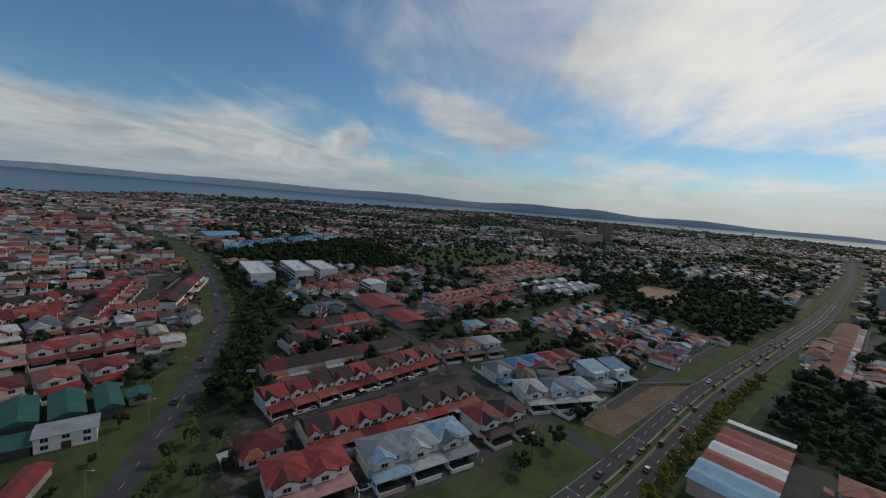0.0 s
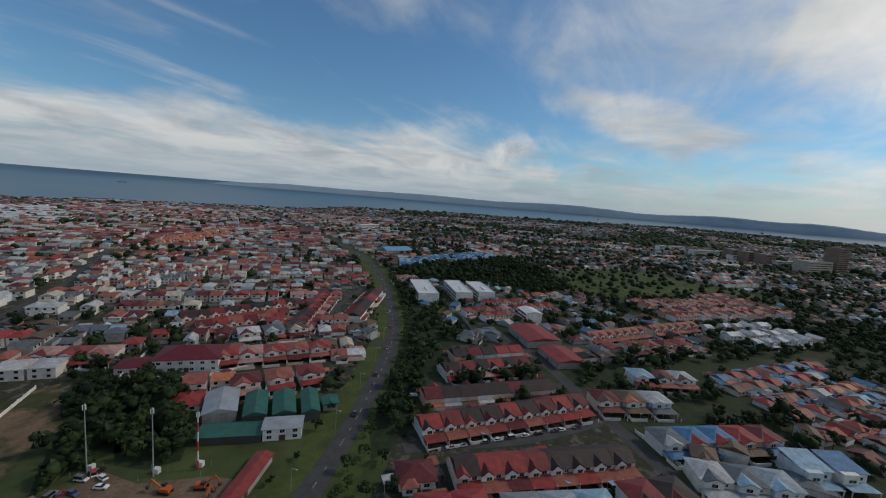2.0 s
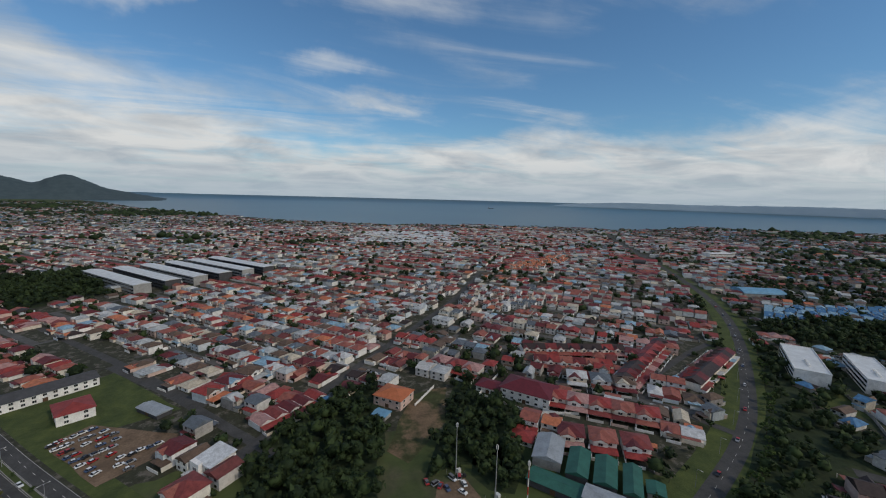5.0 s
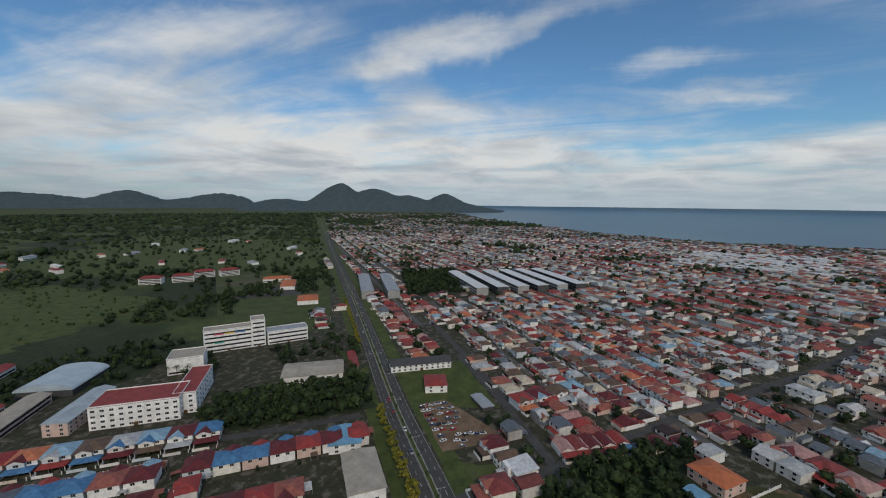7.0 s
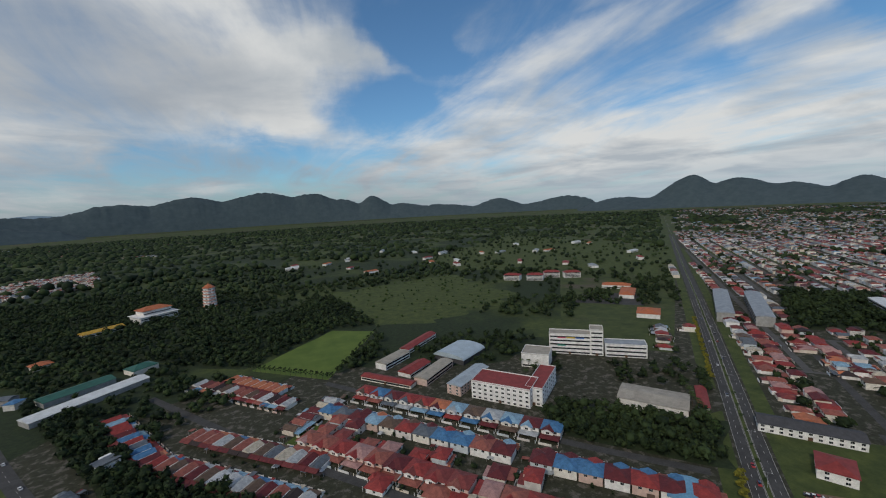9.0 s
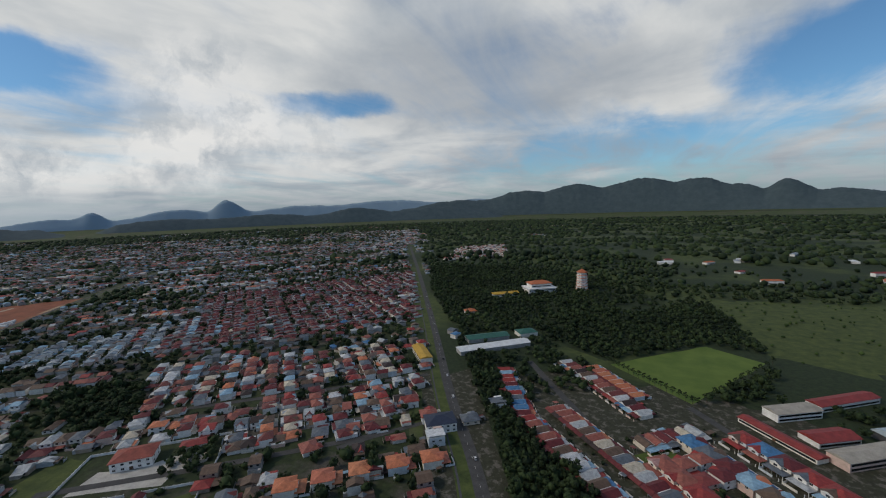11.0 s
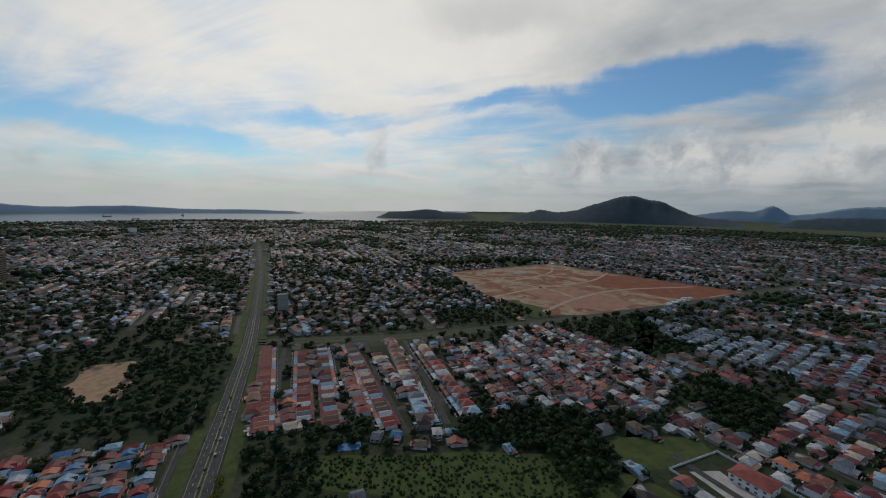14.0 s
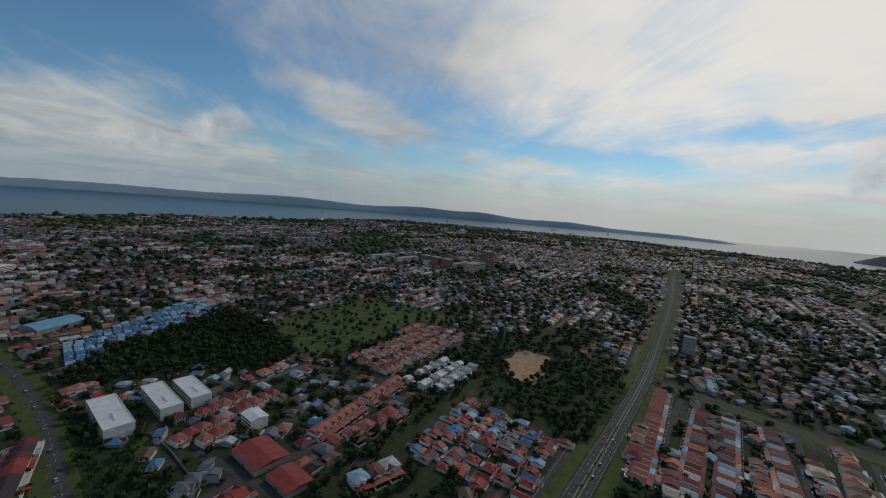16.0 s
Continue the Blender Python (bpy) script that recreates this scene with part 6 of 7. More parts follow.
wood("verge_trees", "dark trees beside the school and the carriageway", [(-214, -122), (-232, -140), (-250, -156), (-262, -172), (-246, -176), (-224, -156), (-206, -132)], 6.5, 3.6, leaf_dark, None, False, 0.75)
wood("crop_bushes", "low green vegetable bushes", [(152, 128), (175, 127), (210, 44), (222, 0), (214, -30), (182, -14)], 3.2, 1.3, leaf_green, COARSE, False, 0.6, 0.5)
wood("meadow_bushes", "bushes scattered over a green meadow", MEADOW, 13.0, 2.0, leaf_green, COARSE, False, 0.3)
wood("park_trees", "trees scattered over parkland", PARK, 24.0, 5.0, leaf_dark, COARSE, False, 0.4)
wood("meadow_bushes", "bushes on waste ground", [(-59, 494), (37, 584), (137, 537), (160, 492), (104, 468), (4, 380), (-45, 375)], 14.0, 4.0, leaf_dark, COARSE, False, 0.6)
BUSY += [scaled(p) for p in (LAWN_A, LAWN_B, CROPS, EMPTY, LOT, RED_PLOT, CLEARING, YARD, COURT, DIRT, FIELD)]
BUSY += [scaled(p) for p in ([(-118, 36), (-125, 66), (-98, 76), (-80, 68), (-70, 44), (-92, 30)], [(-184, 28), (-126, 28), (-118, 60), (-150, 68), (-178, 74)])]
BUSY.append(scaled([(233, -55), (262, -86), (214, -135), (184, -101)]))
BUSY.append(scaled([(50, 66), (74, 54), (116, 92), (104, 114), (84, 100)]))
BUSY.append(scaled([(-128, -200), (-165, -255), (-265, -190), (-215, -130), (-168, -140)]))
BUSY.append(scaled([(-60, 10), (-40, 60), (20, 75), (30, 30), (-20, -30)]))

# ================= streets farther off =================
block("house_block", "brightly painted low-cost terraces", [(50, 224), (108, 284), (158, 211), (112, 165), (66, 200)], 45, 16.8, 7.5, "low_cost", 0.95, (1,), detail=1, depth=9.5)
block("house_block", "long brick-red terraces", [(12, 372), (106, 460), (150, 418), (48, 330)], 42, 21, 7.9, "brick", 0.97, (2,), depth=11)
block("house_block", "white terraces beside a lane", [(58, 318), (112, 368), (134, 336), (88, 290)], 42, 21, 7.9, "white", 0.95, (2,), depth=10)
block("house_block", "red-roofed houses on a new estate", [(-92, 250), (-64, 300), (-30, 300), (-72, 232)], 50, 20.4, 10.6, "red", 0.9, (2,), "hip", depth=10)
block("house_block", "dark red roofed terraces in straight rows", [(615, -381), (430, -659), (235, -378), (403, -181)], -35, 19.2, 8.1, "maroon", 0.88, depth=9)
block("house_block", "grey-roofed two-storey terraces", [(554, -78), (485, -283), (368, -228), (443, -120)], -35, 21.6, 8.8, "grey", 0.92, (2,), depth=9)
block("house_block", "mixed family houses with gardens", [(369, -165), (189, -309), (152, -252), (133, -176), (209, -113), (281, -90)], -40, 21.6, 13.8, "mixed", 0.86, (1, 2), "hip", depth=9.5)
block("house_block", "mixed terraces beside the bypass", [(497, 67), (394, -95), (290, -60), (273, 48), (350, 122), (408, 68)], 40, 21, 10, "mixed", 0.9, (1, 2), depth=9.5)
block("house_block", "pale terraces with cream walls", [(-371, 100), (-281, 170), (-300, 250), (-410, 150)], 42, 18, 8.1, "cream", 0.95, (2,), depth=9.5)
block("house_block", "mixed family houses on a grid of lanes", [(-230, -60), (-330, -150), (-430, -80), (-420, 30), (-340, 130), (-200, 20)], 40, 23, 12.5, "mixed", 0.9, (1, 2), "hip", depth=9.5)

block("house_block", "big red-roofed houses between lanes", [(-22, -222), (-95, -140), (-88, -98), (-20, -163), (8, -193)], 45, 20.4, 15, "red", 0.9, (1, 2), "hip", depth=10)
block("house_block", "blue and rust roofed market sheds", [(-225, 404), (-179, 561), (-114, 508), (-148, 404), (-197, 361)], 30, 15.6, 10, "blue", 0.9, (1,), depth=10)
block("house_block", "small colourful stalls in rows", [(-48, 403), (-8, 524), (3, 491), (-37, 397)], 66, 14.4, 8.8, "low_cost", 0.9, (1,), depth=8)
block("house_block", "orange-roofed terraces", [(-426, 264), (-480, 388), (-549, 431), (-476, 286)], 45, 21.6, 8.8, "orange", 0.95, (2,), depth=9)
block("house_block", "white new terraces beside the road", [(456, -826), (329, -945), (439, -1207), (544, -1105)], -35, 24, 10, "cream", 0.9, (2,), depth=9)
block("house_block", "pale commercial sheds near the shore", [(-777, 108), (-726, 315), (-990, 399), (-987, 176)], 40, 28.8, 27.5, "white", 0.8, (2,), depth=16, detail=0)


# the rest of the town, block by block
def lay_lane(sh, cx, cy, ux, uy, vx, vy, long, deep):
    """The lane of a block of streets and the cross lane at its end."""
    for u0, v0, du, dv in ((0.0, 0.0, long / 2, 3.2), (-long / 2 + 2.5, 0.0, 2.4, deep / 2)):
        x, y = cx + u0 * ux + v0 * vx, cy + u0 * uy + v0 * vy
        spots = [(x + k * du * ux + k * dv * vx, y + k * du * uy + k * dv * vy) for k in (-1, 0, 1)]
        if any(at_sea(px * 1.02, py * 1.02) or near_road(px, py, 4.0) or any(inside(px, py, b) for b in BUSY) for px, py in spots):
            continue
        z = 0.052 if du > dv else 0.048
        sh.faces([(x + a * du * ux + b * dv * vx, y + a * du * uy + b * dv * vy, z) for a, b in ((-1, -1), (1, -1), (1, 1), (-1, 1))], [(0, 1, 2, 3)])


LONG_ROADS = [ROADS[0], ROADS[2]]


def town():
    g = random.Random(3)
    shapes, spots = {}, []
    cell_u, cell_v = 96.0, 46.0
    lanes = Shape()
    a = radians(43)
    ux, uy, vx, vy = math.cos(a), math.sin(a), -math.sin(a), math.cos(a)
    for i in range(-50, 51):
        for j in range(-104, 105):
            cx, cy = i * cell_u * ux + j * cell_v * vx, i * cell_u * uy + j * cell_v * vy
            r, yaw = math.hypot(cx, cy), math.degrees(math.atan2(-cx, cy))
            if r > 4700 or r < 170 or at_sea(cx * 1.02, cy * 1.02):
                continue
            if (yaw >= 128 or yaw < -168) and r < 580:
                continue
            n = noise.noise((cx * 0.0022, cy * 0.0022, 4.0)) * 0.5 + 0.5
            n2 = noise.noise((cx * 0.006, cy * 0.006, 9.0)) * 0.5 + 0.5
            if -68 < yaw < 30:
                dense = 0.72 if r < 1600 else 0.66
            elif 30 <= yaw < 128:
                dense = 0.92 if r < 2000 else 0.7
            elif yaw >= 128 or yaw < -168:
                dense = 0.0 if r < 1200 else 0.10
            elif yaw < -148:
                dense = 0.34
            elif yaw < -100:
                dense = 0.80 if r < 3300 else 0.45
            else:
                dense = 0.72 if r < 3200 else 0.5
            built = n * 0.6 + n2 * 0.4 < dense * 0.72 + 0.06
            pals = ("mixed", "cream", "red", "mixed", "town", "cream") if yaw > 30 and r < 1600 else ("town", "kampung", "town", "mixed", "kampung", "town")
            pal = pals[int(abs(noise.noise((cx * 0.003, cy * 0.003, 2.0))) * 20) % 6]
            twist = round(noise.noise((cx * 0.0012, cy * 0.0012, 6.0)) * 8) * 15
            detail = 1 if r < 500 else (0 if r < 800 else -1)
            if built and pal not in ("kampung", "town") and r < 1300:
                lay_lane(lanes, cx, cy, ux, uy, vx, vy, cell_u, cell_v)
            tidy = pal not in ("kampung", "town")
            for row_v in ((-0.32, 0.32) if tidy and r < 2200 else ((-0.36, -0.05, 0.28) if r < 2200 else (-0.3, 0.2))):
                front = 180 if row_v > 0 else 0
                lv = g.choice((1, 1, 2)) if pal != "cream" else 2
                u = -0.47
                while u < 0.47:
                    wide = g.uniform(8.0, 13.0) if tidy else g.uniform(7, 12)
                    x = cx + u * cell_u * ux + row_v * cell_v * vx
                    y = cy + u * cell_u * uy + row_v * cell_v * vy
                    big = 1.0 if r < 1300 else (1.4 if r < 2400 else 2.0)
                    wide *= big
                    u += wide / cell_u * (1.04 if built else (1.0 if r < 700 else (1.7 if r < 1500 else 2.2)))
                    if pal in ("kampung", "town"):
                        x, y = x + g.uniform(-4, 4), y + g.uniform(-4, 4)
                    if at_sea(x * 1.006, y * 1.006) or any(inside(x, y, b) for b in BUSY) or taken(x, y, 8.0):
                        continue
                    if r < 1900 and near_road(x, y, 6.0):
                        continue
                    if built and g.random() < (0.80 if tidy else 0.42):
                        if r < 900:
                            mark(x, y)
                        fx, fy, fz, sc = far_place(x, y)
                        k = (pal, int(r > 400) + int(r > 700) + int(r > 1100) + int(r > 1700), int((yaw + 180) // 60))
                        if k not in shapes:
                            shapes[k] = Shape()
                        simple_house(shapes[k], fx, fy, 43 + (twist if pal == "kampung" else 0) + (front if tidy else g.choice((0, 90))), wide * 0.92, g.uniform(9.5, 13.0 if tidy else 11.0) * (1 + big) / 2, 2.9 * lv, "hip" if g.random() < 0.4 else "gable", detail, fz, sc)
                        if g.random() < (0.55 if r < 1500 else 0.36):
                            back = (row_v * cell_v + (9.5 if row_v > 0 else -9.5)) - row_v * cell_v
                            spots.append((x + vx * back + g.uniform(-4, 4), y + vy * back + g.uniform(-4, 4), g.uniform(1.6, 3.4) * big))
                    elif dense < 0.2 and noise.noise((x * 0.004, y * 0.004, 3.0)) > 0.12 and g.random() < 0.85:
                        continue
                    elif r < 1200 or g.random() < (0.62 if built else 0.36):
                        spots.append((x + g.uniform(-7, 7), y + g.uniform(-7, 7), g.uniform(2.8, 5.6) * big * (1.0 if r < 700 or built else (1.2 if r < 1200 else 1.7))))
                        if not built and r < 900 and g.random() < 0.4:
                            spots.append((x + g.uniform(-9, 9), y + g.uniform(-9, 9), g.uniform(2.5, 4.5)))
    tagged(lanes.make("road", lane_asphalt), "grey asphalt lanes between rows of houses", "road", kind="structure")
    for (pal, _, _), sh in shapes.items():
        tagged(sh.make("house_block", [shaded_wall if pal in ("town", "kampung") else wall_mat, roof_mat[pal], glass_dark]), "crowded town houses with weathered roofs", "houses", kind="stuff")
    rows = []
    for x, y, r in spots + [(gx, gy, g.uniform(2, 4)) for gx, gy in GREENS]:
        if at_sea(x, y) or (math.hypot(x, y) < 1300 and near_road(x, y, 2.0)) or (math.hypot(x, y) < 3600 and near_road(x, y, 7.0 + r, LONG_ROADS)):
            continue
        if any(inside(x, y, b) for b in BUSY) or taken(x, y, 4.5):
            continue
        fx, fy, fz, sc = far_place(x, y)
        rows.append((fx, fy, fz + r * (g.uniform(0.6, 1.1) if math.hypot(x, y) < 1400 else g.uniform(0.05, 0.3)) * sc, r * sc))
    near = [s for s in rows if math.hypot(s[0], s[1]) < 900]
    far_rows = [s for s in rows if math.hypot(s[0], s[1]) >= 900]
    extra = [(x + g.uniform(-r, r) * 0.8, y + g.uniform(-r, r) * 0.8, z + g.uniform(-0.3, 0.7) * r, r * g.uniform(0.4, 0.65)) for x, y, z, r in near for q in range(1)]
    tagged(clumps_mesh("town_trees", near + extra, leaf_dark, SPRAY), "dark garden and scrub trees between houses", "trees", kind="stuff")
    tagged(clumps_mesh("far_trees", far_rows, leaf_dark, TINY), "dark far trees and forest", "trees", kind="stuff")


town()

# ================= trees, posts and walls near the camera =================
def along(pts, step, shift, start=0.0, end=1e9):
    line = curve_points(pts, 2.0)
    run, nxt = 0.0, start
    for a, b in zip(line, line[1:]):
        run += (b - a).length
        if run >= nxt and run < end:
            d = (b - a).normalized()
            nxt += step
            yield a.x + d.y * shift, a.y - d.x * shift, math.degrees(math.atan2(d.y, d.x))


NEAR_MAIN = [(-397, -282), (-249, -158), (-172, -94), (-120, -48), (-50, 10), (38, 83), (107, 147), (209, 230), (303, 308), (438, 430)]
for x, y, a in along(NEAR_MAIN, 7.5, 11.5, 405, 950):
    if math.hypot(x, y) > 110:
        put_tree("yellow", x + rnd.uniform(-1, 1), y + rnd.uniform(-1, 1), rnd.uniform(0.7, 1.05))
for x, y, a in along(NEAR_MAIN, 6.0, 12.0, 80, 270):
    put_tree("yellow", x + rnd.uniform(-1, 1), y + rnd.uniform(-1, 1), rnd.uniform(0.5, 0.8))
for x, y, a in along(NEAR_MAIN, 18.0, 0.0, 5, 1080):
    put_tree("round", x, y, rnd.uniform(0.25, 0.4))
for x, y, a in along(NORTH, 9.0, 10.5, 50, 450):
    if rnd.random() < 0.85:
        put_tree("round", x + rnd.uniform(-2, 2), y + rnd.uniform(-2, 2), rnd.uniform(0.55, 1.0))
for x, y, a in along(NORTH, 17.0, -14.0, 80, 450):
    put_tree("dark", x + rnd.uniform(-2, 2), y + rnd.uniform(-2, 2), rnd.uniform(0.3, 0.6))
for x, y, s in ((28, 98, 0.9), (36, 104, 0.8), (24, 92, 0.7), (16, 118, 0.5), (20, 112, 0.5), (-44, 84, 0.6), (-48, 78, 0.7), (-52, 92, 0.6), (-40, 70, 0.6), (64, 178, 1.0), (72, 184, 1.1), (56, 174, 0.9), (80, 176, 0.9), (46, 178, 0.8)):
    put_tree("dark", x * K, y * K, s)
# a row of cypress-like trees beside the playing field
for k in range(16):
    t = k / 15
    put_tree("tall", (31 + (-21 - 31) * t) * K, (-327 + (-281 + 327) * t) * K, 0.6)
for k in range(12):
    put_tree("tall", (-74 + (-21 + 74) * k / 11 - 3) * K, (-375 + (-281 + 375) * k / 11 + 2) * K, rnd.uniform(0.5, 0.8))
for k in range(14):
    palm((-212 + 2.2 * k + rnd.uniform(-1, 1)) * K, (-158 + 3.0 * k + rnd.uniform(-1, 1)) * K)
for k in range(10):
    palm((-150 + rnd.uniform(-14, 14)) * K, (-226 + rnd.uniform(-10, 10)) * K)


# lamp posts on the central strip and along the winding road
def lamp_post(x, y, angle, arms=2):
    key = "lamp%d" % arms
    if key not in TREES:
        ob = new("street_lamp")
        tagged(ob, "slim grey steel street lamp", "street lamp", "street lamps")
        Shape().tube(0, 0, 0, 9, 0.1, 0.06, 6).make("pole", steel, ob)
        for s in ((-1, 1) if arms == 2 else (1,)):
            Shape().box(-0.05, min(0, s * 1.8), 8.9, 0.05, max(0, s * 1.8), 9.0).make("arm", steel, ob)
            Shape().box(-0.15, s * 1.8 - 0.35, 8.82, 0.15, s * 1.8 + 0.35, 8.98).make("lantern", frame_white, ob)
        TREES[key] = ob
        ob.matrix_basis = turned(x, y, angle)
        return ob
    return copy_thing(TREES[key], turned(x, y, angle))


for x, y, a in along(NEAR_MAIN, 44.0, 0.0, 10, 1050):
    lamp_post(x, y, a)
for x, y, a in along(NORTH, 38.0, -6.0, 40, 450):
    lamp_post(x, y, a + 180, 1)


def mast(x, y, h, banded, label):
    ob = thing("mast", x, y, 20, label, "mast")
    if banded:
        red = plain("mast_red", (0.45, 0.05, 0.04), 0.5, 0.2, 1.0)
        for k in range(6):
            Shape().tube(0, 0, h * k / 6, h * (k + 1) / 6, 0.32 - 0.02 * k, 0.30 - 0.02 * k, 8).make("section", red if k % 2 == 0 else frame_white, ob)
    else:
        Shape().tube(0, 0, 0, h, 0.24, 0.14, 8).make("pole", steel, ob)
    for k in range(3):
        m = pose(0, 0, h - 1.6, 0, 0, k * 120)
        Shape().box(0.35, -0.16, 0, 0.55, 0.16, 1.9, 0, m).make("antenna", frame_white, ob)
    Shape().box(-1.2, 1.0, 0, 0.8, 2.6, 2.0).make("cabinet", frame_white, ob)
    for sx, sy in ((-3, -3), (3, -3), (3, 3), (-3, 3)):
        Shape().tube(sx, sy, 0, 2.2, 0.05, 0.05, 5).make("fence_post", steel, ob)
    return ob


mast(-115, 52, 25, False, "tall grey antenna mast in a fenced yard")
mast(-100, 59, 25, False, "tall grey antenna mast with a fenced base")
mast(-93, 66, 22, True, "red and white banded antenna mast")


def excavator(x, y, a):
    orange = plain("machine_orange", (0.50, 0.12, 0.03), 0.5, 0.3, 0.8)
    ob = thing("excavator", x, y, a, "orange tracked excavator parked on bare earth", "excavator", "excavators", 0.07)
    for s in (-1, 1):
        Shape().box(-1.9, s * 1.1 - 0.3, 0, 1.9, s * 1.1 + 0.3, 0.85).make("track", tyre_mat, ob)
    Shape().box(-1.8, -1.2, 0.9, 1.4, 1.2, 2.0).make("body", orange, ob)
    Shape().box(0.2, -1.2, 2.004, 1.4, -0.1, 3.0).make("cab", glass_dark, ob)
    Shape().box(0, -0.2, -0.2, 4.2, 0.2, 0.3, 0, pose(1.2, 0.3, 1.8, 0, -38, 0)).make("boom", orange, ob)
    Shape().box(0, -0.15, -0.2, 3.0, 0.15, 0.2, 0, pose(4.4, 0.3, 4.4, 0, 62, 0)).make("dipper", orange, ob)
    Shape().box(-0.5, -0.5, -0.9, 0.5, 0.5, 0, 0, pose(5.8, 0.3, 1.9)).make("bucket", dark_wall, ob)


for x, y, a in ((-86, 62, 30), (-92, 57, 200), (-80, 58, 110)):
    excavator(x, y, a)


def fence_wall(pts, h, mat, label, name="garden_wall", t=0.12):
    sh = Shape()
    pts = scaled(pts)
    for (x0, y0), (x1, y1) in zip(pts, pts[1:]):
        L = math.hypot(x1 - x0, y1 - y0)
        m = turned(x0, y0, math.degrees(math.atan2(y1 - y0, x1 - x0)))
        n = max(1, int(L / 4))
        sh.box(0, -t, 0, L, t, h, 0, m)
        for k in range(n + 1):
            sh.box(L * k / n - 0.2, -0.2, 0, L * k / n + 0.2, 0.2, h + 0.3, 0, m)
    ob = sh.make(name, mat)
    return tagged(ob, label, "wall")


fence_wall([(210, -79), (234, -56), (262, -86), (214, -134), (186, -102), (205, -84)], 1.8, white_wall, "white perimeter wall with pillars")
fence_wall([(183, -98), (157, -70), (172, -45)], 1.6, white_wall, "white boundary wall beside a lawn")
fence_wall([(56, 111), (107, 155), (80, 149), (48, 118)], 1.4, concrete, "low concrete wall round an empty plot")
fence_wall([(107, 170), (200, 250)], 1.6, concrete, "long concrete wall along the carriageway")
fence_wall([(-178, 103), (-162, 84), (-140, 98), (-132, 118)], 1.6, white_wall, "white villa wall with pillars")
fence_wall([(-176, 66), (-162, 52)], 1.6, white_wall, "white wall beside an orange-roofed house")
fence_wall([(16, 150), (44, 118), (62, 134)], 1.6, white_wall, "white wall round corner houses")
fence_wall([(-128, 252), (-106, 262), (-86, 242), (-60, 206)], 2.0, concrete, "grey wall between estate and trees")

# a blue play court and a small tiled playground
blue_court = plain("blue_court", (0.08, 0.22, 0.42), 0.7, 0.3, 0.15)
tagged(Shape().box(-9, -5, 0, 9, 5, 0.35).make("blue_roof_sheet", blue_court), "low blue tarpaulin cover on grass", "cover").matrix_basis = turned(188 * K, 118 * K, 122, 0.06)
play = thing("play_court", -8, -205, 40, "small playground with blue and red rubber floor", "playground")
for k in range(4):
    Shape().box(-7 + k * 3.5, -4, 0, -3.6 + k * 3.5, 4, 0.12).make("floor_panel", blue_court if k % 2 == 0 else plain("red_court", (0.42, 0.10, 0.10), 0.7, 0.3, 0.2), play)
patch("playground_lawn", [(-26, -196), (-6, -180), (14, -206), (-8, -226)], lawn, "grass playground between terraces", "lawn", 0.05, 1.0)

# ---- gardens and lean-to roofs between the near houses ----
def gardens():
    g, spots, roofs = random.Random(21), [], Shape()
    for hx, hy in HOUSES:
        if math.hypot(hx, hy) > 420:
            continue
        for k in range(3):
            a, d = g.uniform(0, 6.28), g.uniform(9.0, 13.5)
            x, y = hx + d * math.cos(a), hy + d * math.sin(a)
            if not taken(x, y, 8.2) and not near_road(x, y, 1.5):
                r = g.uniform(0.7, 1.9)
                spots += [(x, y, r * 0.8, r), (x + g.uniform(-1, 1), y + g.uniform(-1, 1), r * g.uniform(0.6, 1.5), r * 0.6)]
        for k in range(2):
            a, d = g.uniform(0, 6.28), g.uniform(8.6, 11.0)
            x, y = hx + d * math.cos(a), hy + d * math.sin(a)
            if not taken(x, y, 8.4) and not near_road(x, y, 3.0):
                w, l, h = g.uniform(1.2, 2.2), g.uniform(1.6, 3.0), g.uniform(2.2, 2.8)
                m = turned(x, y, 45 + g.choice((0, 90)))
                roofs.faces([(-w, -l, h), (w, -l, h), (w, l, h + 0.5), (-w, l, h + 0.5), (-w, -l, h - 0.1), (w, -l, h - 0.1), (w, l, h + 0.4), (-w, l, h + 0.4)],
                            [(0, 1, 2, 3), (7, 6, 5, 4), (0, 4, 5, 1), (1, 5, 6, 2), (2, 6, 7, 3), (3, 7, 4, 0)], 0, m)
                for sx in (-w + 0.1, w - 0.1):
                    for sy in (-l + 0.1, l - 0.1):
                        roofs.box(sx - 0.06, sy - 0.06, 0, sx + 0.06, sy + 0.06, h - 0.05, 1, m)
    tagged(clumps_mesh("garden_shrubs", spots, leaf_dark, SPRAY), "dark green shrubs and small trees in house yards", "shrubs", kind="stuff")
    tagged(roofs.make("lean_to_roofs", [roof_mat["mixed"], steel]), "tin lean-to roofs on thin posts in yards", "roofs", kind="stuff")


gardens()


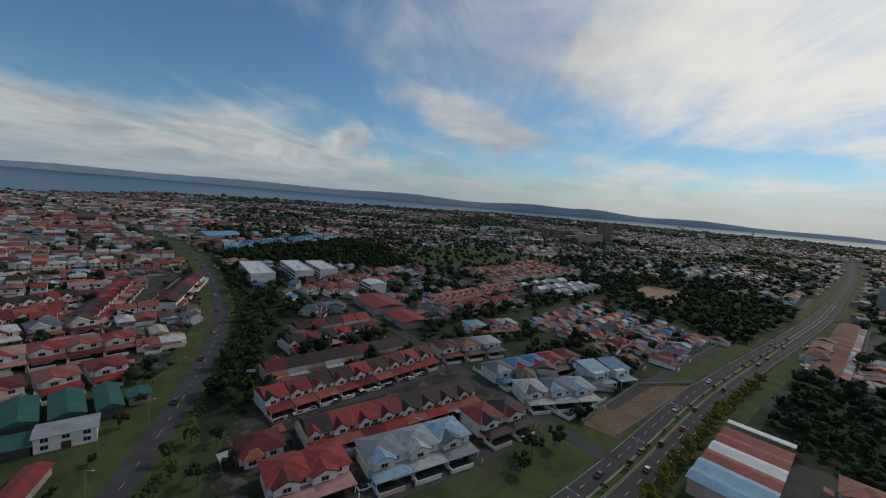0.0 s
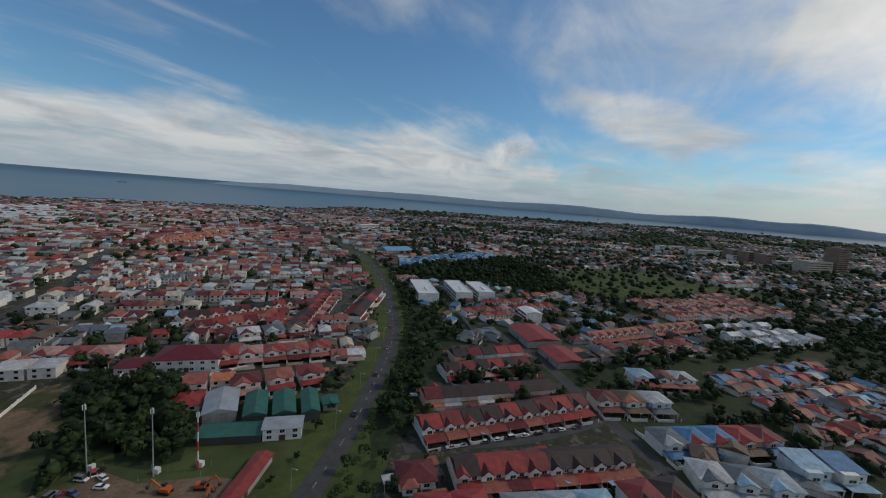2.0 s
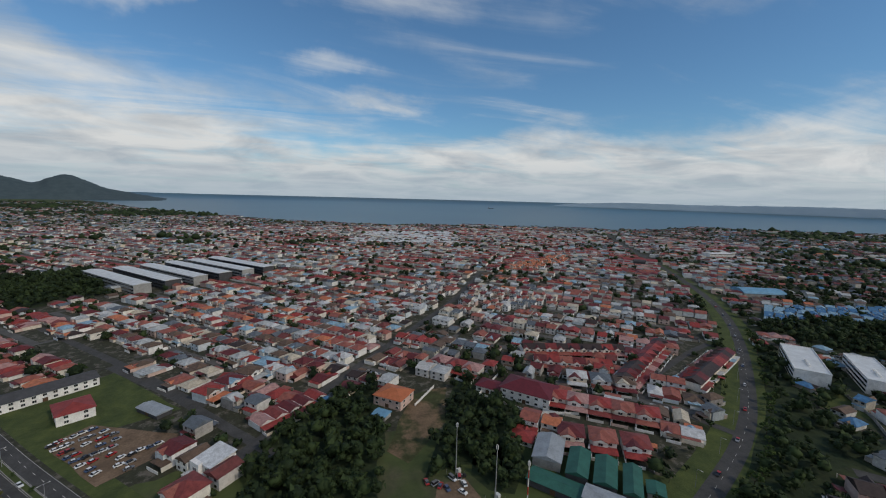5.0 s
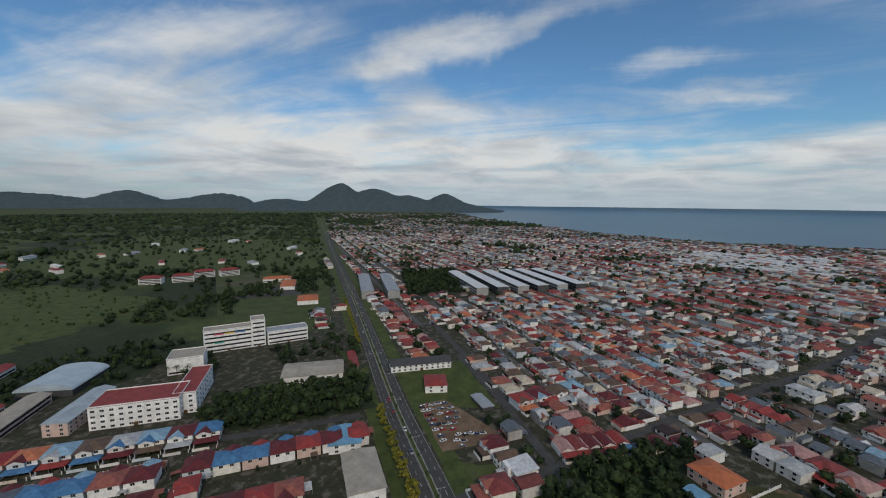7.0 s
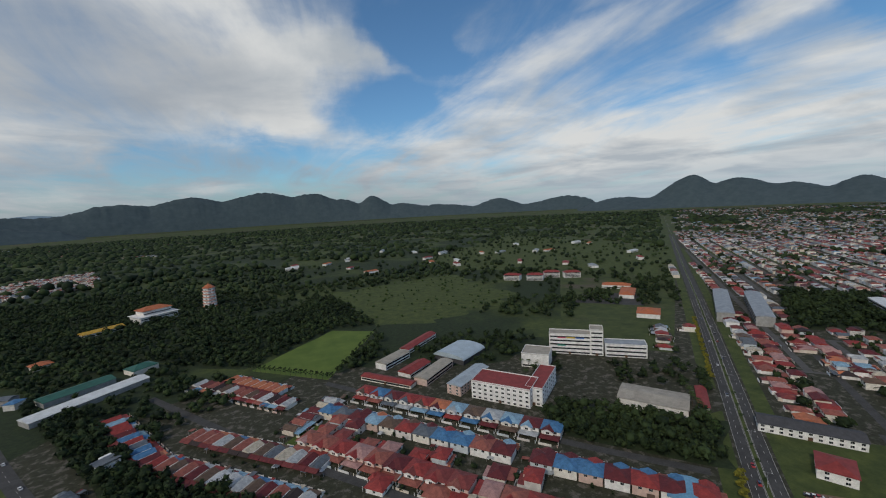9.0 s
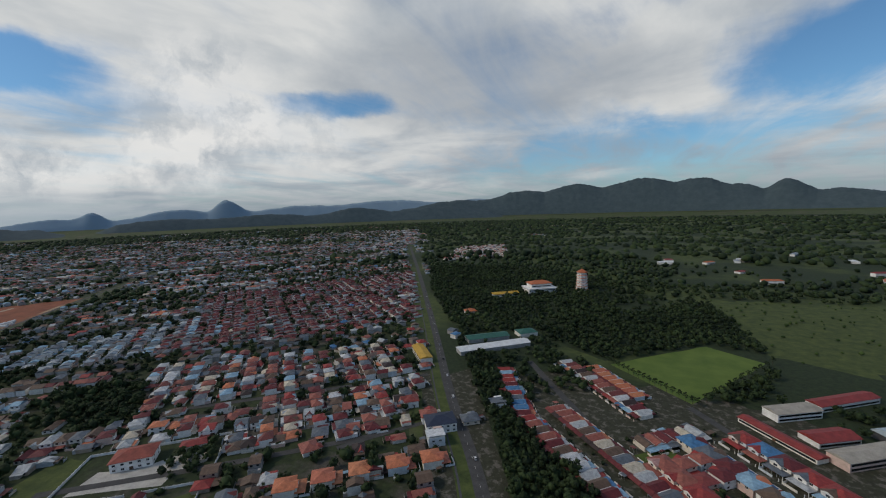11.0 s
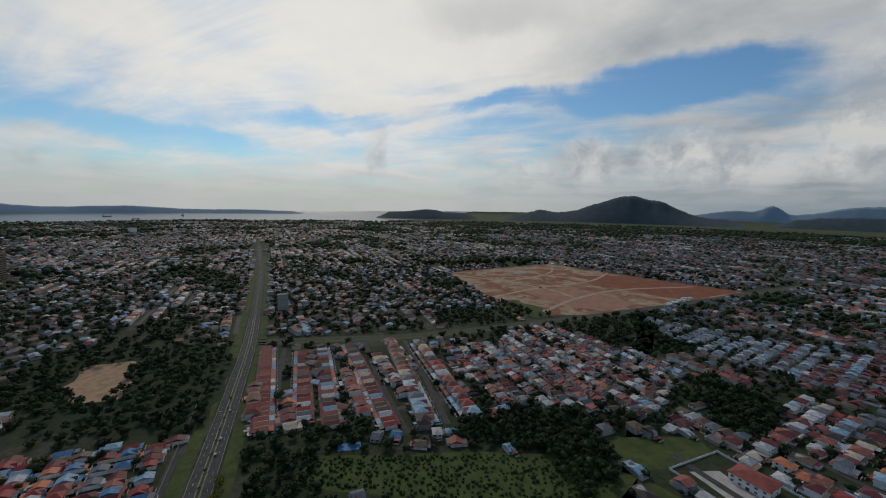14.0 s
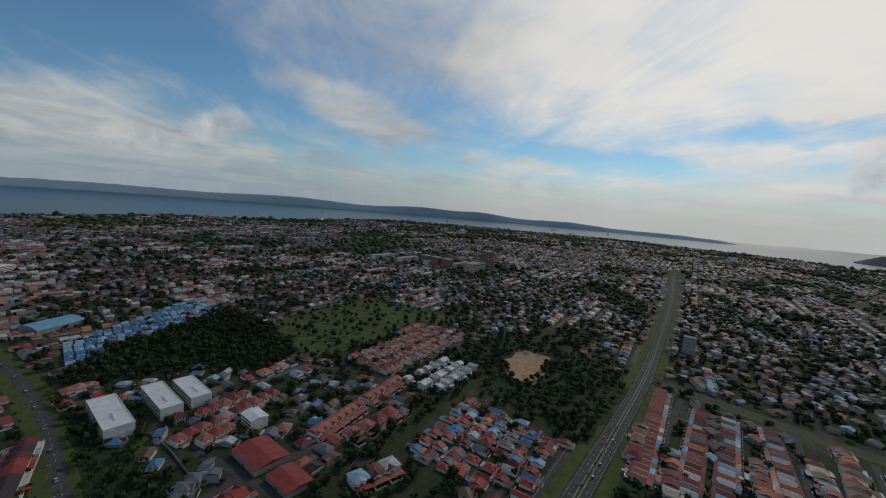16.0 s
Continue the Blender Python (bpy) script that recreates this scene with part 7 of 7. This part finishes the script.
# ---- the cleared site: graded tracks, earth of other colours and huts ----
red_earth = plain("red_earth", (0.25, 0.085, 0.045), 0.95, 0.4, 0.04)
pale_earth = plain("pale_earth", (0.44, 0.34, 0.25), 0.95, 0.4, 0.06)
patch("dirt_ground", [(905, -95), (817, -270), (700, -160), (760, -40), (850, 10)], red_earth, "freshly graded red earth", "dirt", 0.16, 18.0)
patch("dirt_ground", [(585, 20), (660, 85), (735, 5), (640, -85), (575, -35)], plain("pink_earth", (0.36, 0.19, 0.13), 0.95, 0.35, 0.04), "smooth pinkish levelled earth", "dirt", 0.2, 10.0)
for pts, w in (([(540, 40), (640, 0), (740, -70), (830, -200)], 9.0), ([(600, 120), (700, 60), (800, -20), (920, -60)], 8.0), ([(760, 240), (700, 60), (640, 0)], 8.0), ([(880, 160), (800, -20)], 7.0), ([(680, 200), (740, 120), (860, 60), (970, 60)], 7.0)):
    v, f = ribbon(pts, w / 2, 0.30)
    tagged(mesh_ob("dirt_track", v, f, pale_earth), "pale graded track across the cleared site", "track", kind="structure")
for k in range(12):
    x, y = 645 + k * 6.5, -125 - k * 4.0
    hut = thing("site_hut", x + rnd.uniform(-3, 3), y + rnd.uniform(-5, 5), 40 + rnd.choice((0, 90)), "low white site hut on bare earth", "hut", "site huts")
    Shape().box(-6, -3, 0, 6, 3, 2.8).make("wall", white_wall, hut)
    Shape().gable(-6.4, -3.4, 6.4, 3.4, 2.8, 0.8).make("roof", white_roof if k % 3 else grey_roof, hut)
    part_box("door", door_mat, hut, -0.5, -3.06, 0, 0.5, -2.98, 2.0)


# ---- ships at anchor in the strait ----
hull_paint = plain("hull_paint", (0.07, 0.045, 0.04), 0.6, 0.3, 0.2)
for yaw, r, size, a in ((-30.5, 6200, 1.0, 20), (-37.5, 6600, 1.1, 60), (-15.5, 5600, 1.0, 80), (-33.0, 5200, 0.7, 10), (-10.0, 4700, 0.6, 40), (2.0, 5000, 0.6, 100), (62.0, 5200, 0.6, 70)):
    x, y, z, sc = far_place(-math.sin(radians(yaw)) * r, math.cos(radians(yaw)) * r)
    ship = thing("cargo_ship", x / K, y / K, a, "dark cargo ship with white deckhouse on the sea", "ship", "ships")
    ship.matrix_basis = turned(x, y, a, z - 1.0) @ Matrix.Scale(size * sc, 4)
    hull = Shape().faces([(-55, -8, 0), (50, -8, 0), (66, 0, 0), (50, 8, 0), (-55, 8, 0), (-58, -9, 9), (52, -9, 9), (74, 0, 12), (52, 9, 9), (-58, 9, 9)],
                         [(4, 3, 2, 1, 0), (5, 6, 7, 8, 9), (0, 1, 6, 5), (1, 2, 7, 6), (2, 3, 8, 7), (3, 4, 9, 8), (4, 0, 5, 9)])
    hull.make("hull", hull_paint, ship)
    Shape().box(-52, -7, 9.01, -36, 7, 24).make("deckhouse", white_wall, ship)
    Shape().tube(-47, 0, 24, 31, 2.2, 1.8, 8).make("funnel", red_roof, ship)
    for k in range(3):
        Shape().tube(-15 + k * 26, 0, 9, 27, 0.9, 0.6, 6).make("crane_mast", steel, ship)

# ================= cars =================
for k in range(11):
    t = (k + rnd.random() * 0.6) / 11
    put_car((-43 + 43 * t) * K, (103.5 + 41 * t) * K, 44 + rnd.choice((0, 180)), k % 6 == 5, 0.05)
for k in range(6):
    t = (k + rnd.random() * 0.6) / 6
    put_car((-14 + 30 * t) * K, (80.5 + 19 * t) * K, 33 + rnd.choice((0, 180)), False, 0.05)
for x, y, a in along(NEAR_MAIN, 22.0, 3.2, 10, 1080):
    if rnd.random() < 0.4:
        put_car(x + rnd.uniform(-2, 2), y + rnd.uniform(-2, 2), a, rnd.random() < 0.12, 0.09)
for x, y, a in along(NEAR_MAIN, 26.0, -3.4, 4, 1080):
    if rnd.random() < 0.4:
        put_car(x + rnd.uniform(-2, 2), y + rnd.uniform(-2, 2), a + 180, rnd.random() < 0.12, 0.09)
for x, y, a in along(NORTH, 42.0, -1.8, 130, 560):
    put_car(x, y, a + 180, False, 0.09)
for x, y, a in along(SOUTH, 46.0, 1.8, 80, 700):
    put_car(x, y, a, False, 0.09)
for i in range(9):
    for j in range(8):
        u, v = (i + 0.5) / 9, (j + 0.5) / 8
        x = -178 + u * 30 - v * 9 + v * u * -2
        y = -84 + u * 27 + v * 10 + v * u * 14
        if inside(x, y, LOT) and rnd.random() < 0.6 and not taken(x * K, y * K, 3.0):
            put_car(x * K + rnd.uniform(-0.6, 0.6), y * K + rnd.uniform(-0.6, 0.6), 130 + rnd.uniform(-12, 12), False, 0.06)
for k in range(9):
    put_car((57 + k * 4.4) * K, (72 + k * 4.0) * K, 130 + rnd.uniform(-8, 8), False, 0.07)
for k in range(5):
    put_car((66 + k * 5.0) * K, (67 + k * 4.4) * K, 40, False, 0.07)
for k in range(9):
    put_car((-112 + rnd.uniform(-5, 8)) * K, (46 + rnd.uniform(-8, 8) + k * 0.4) * K, rnd.uniform(0, 180), k % 4 == 0, 0.08)
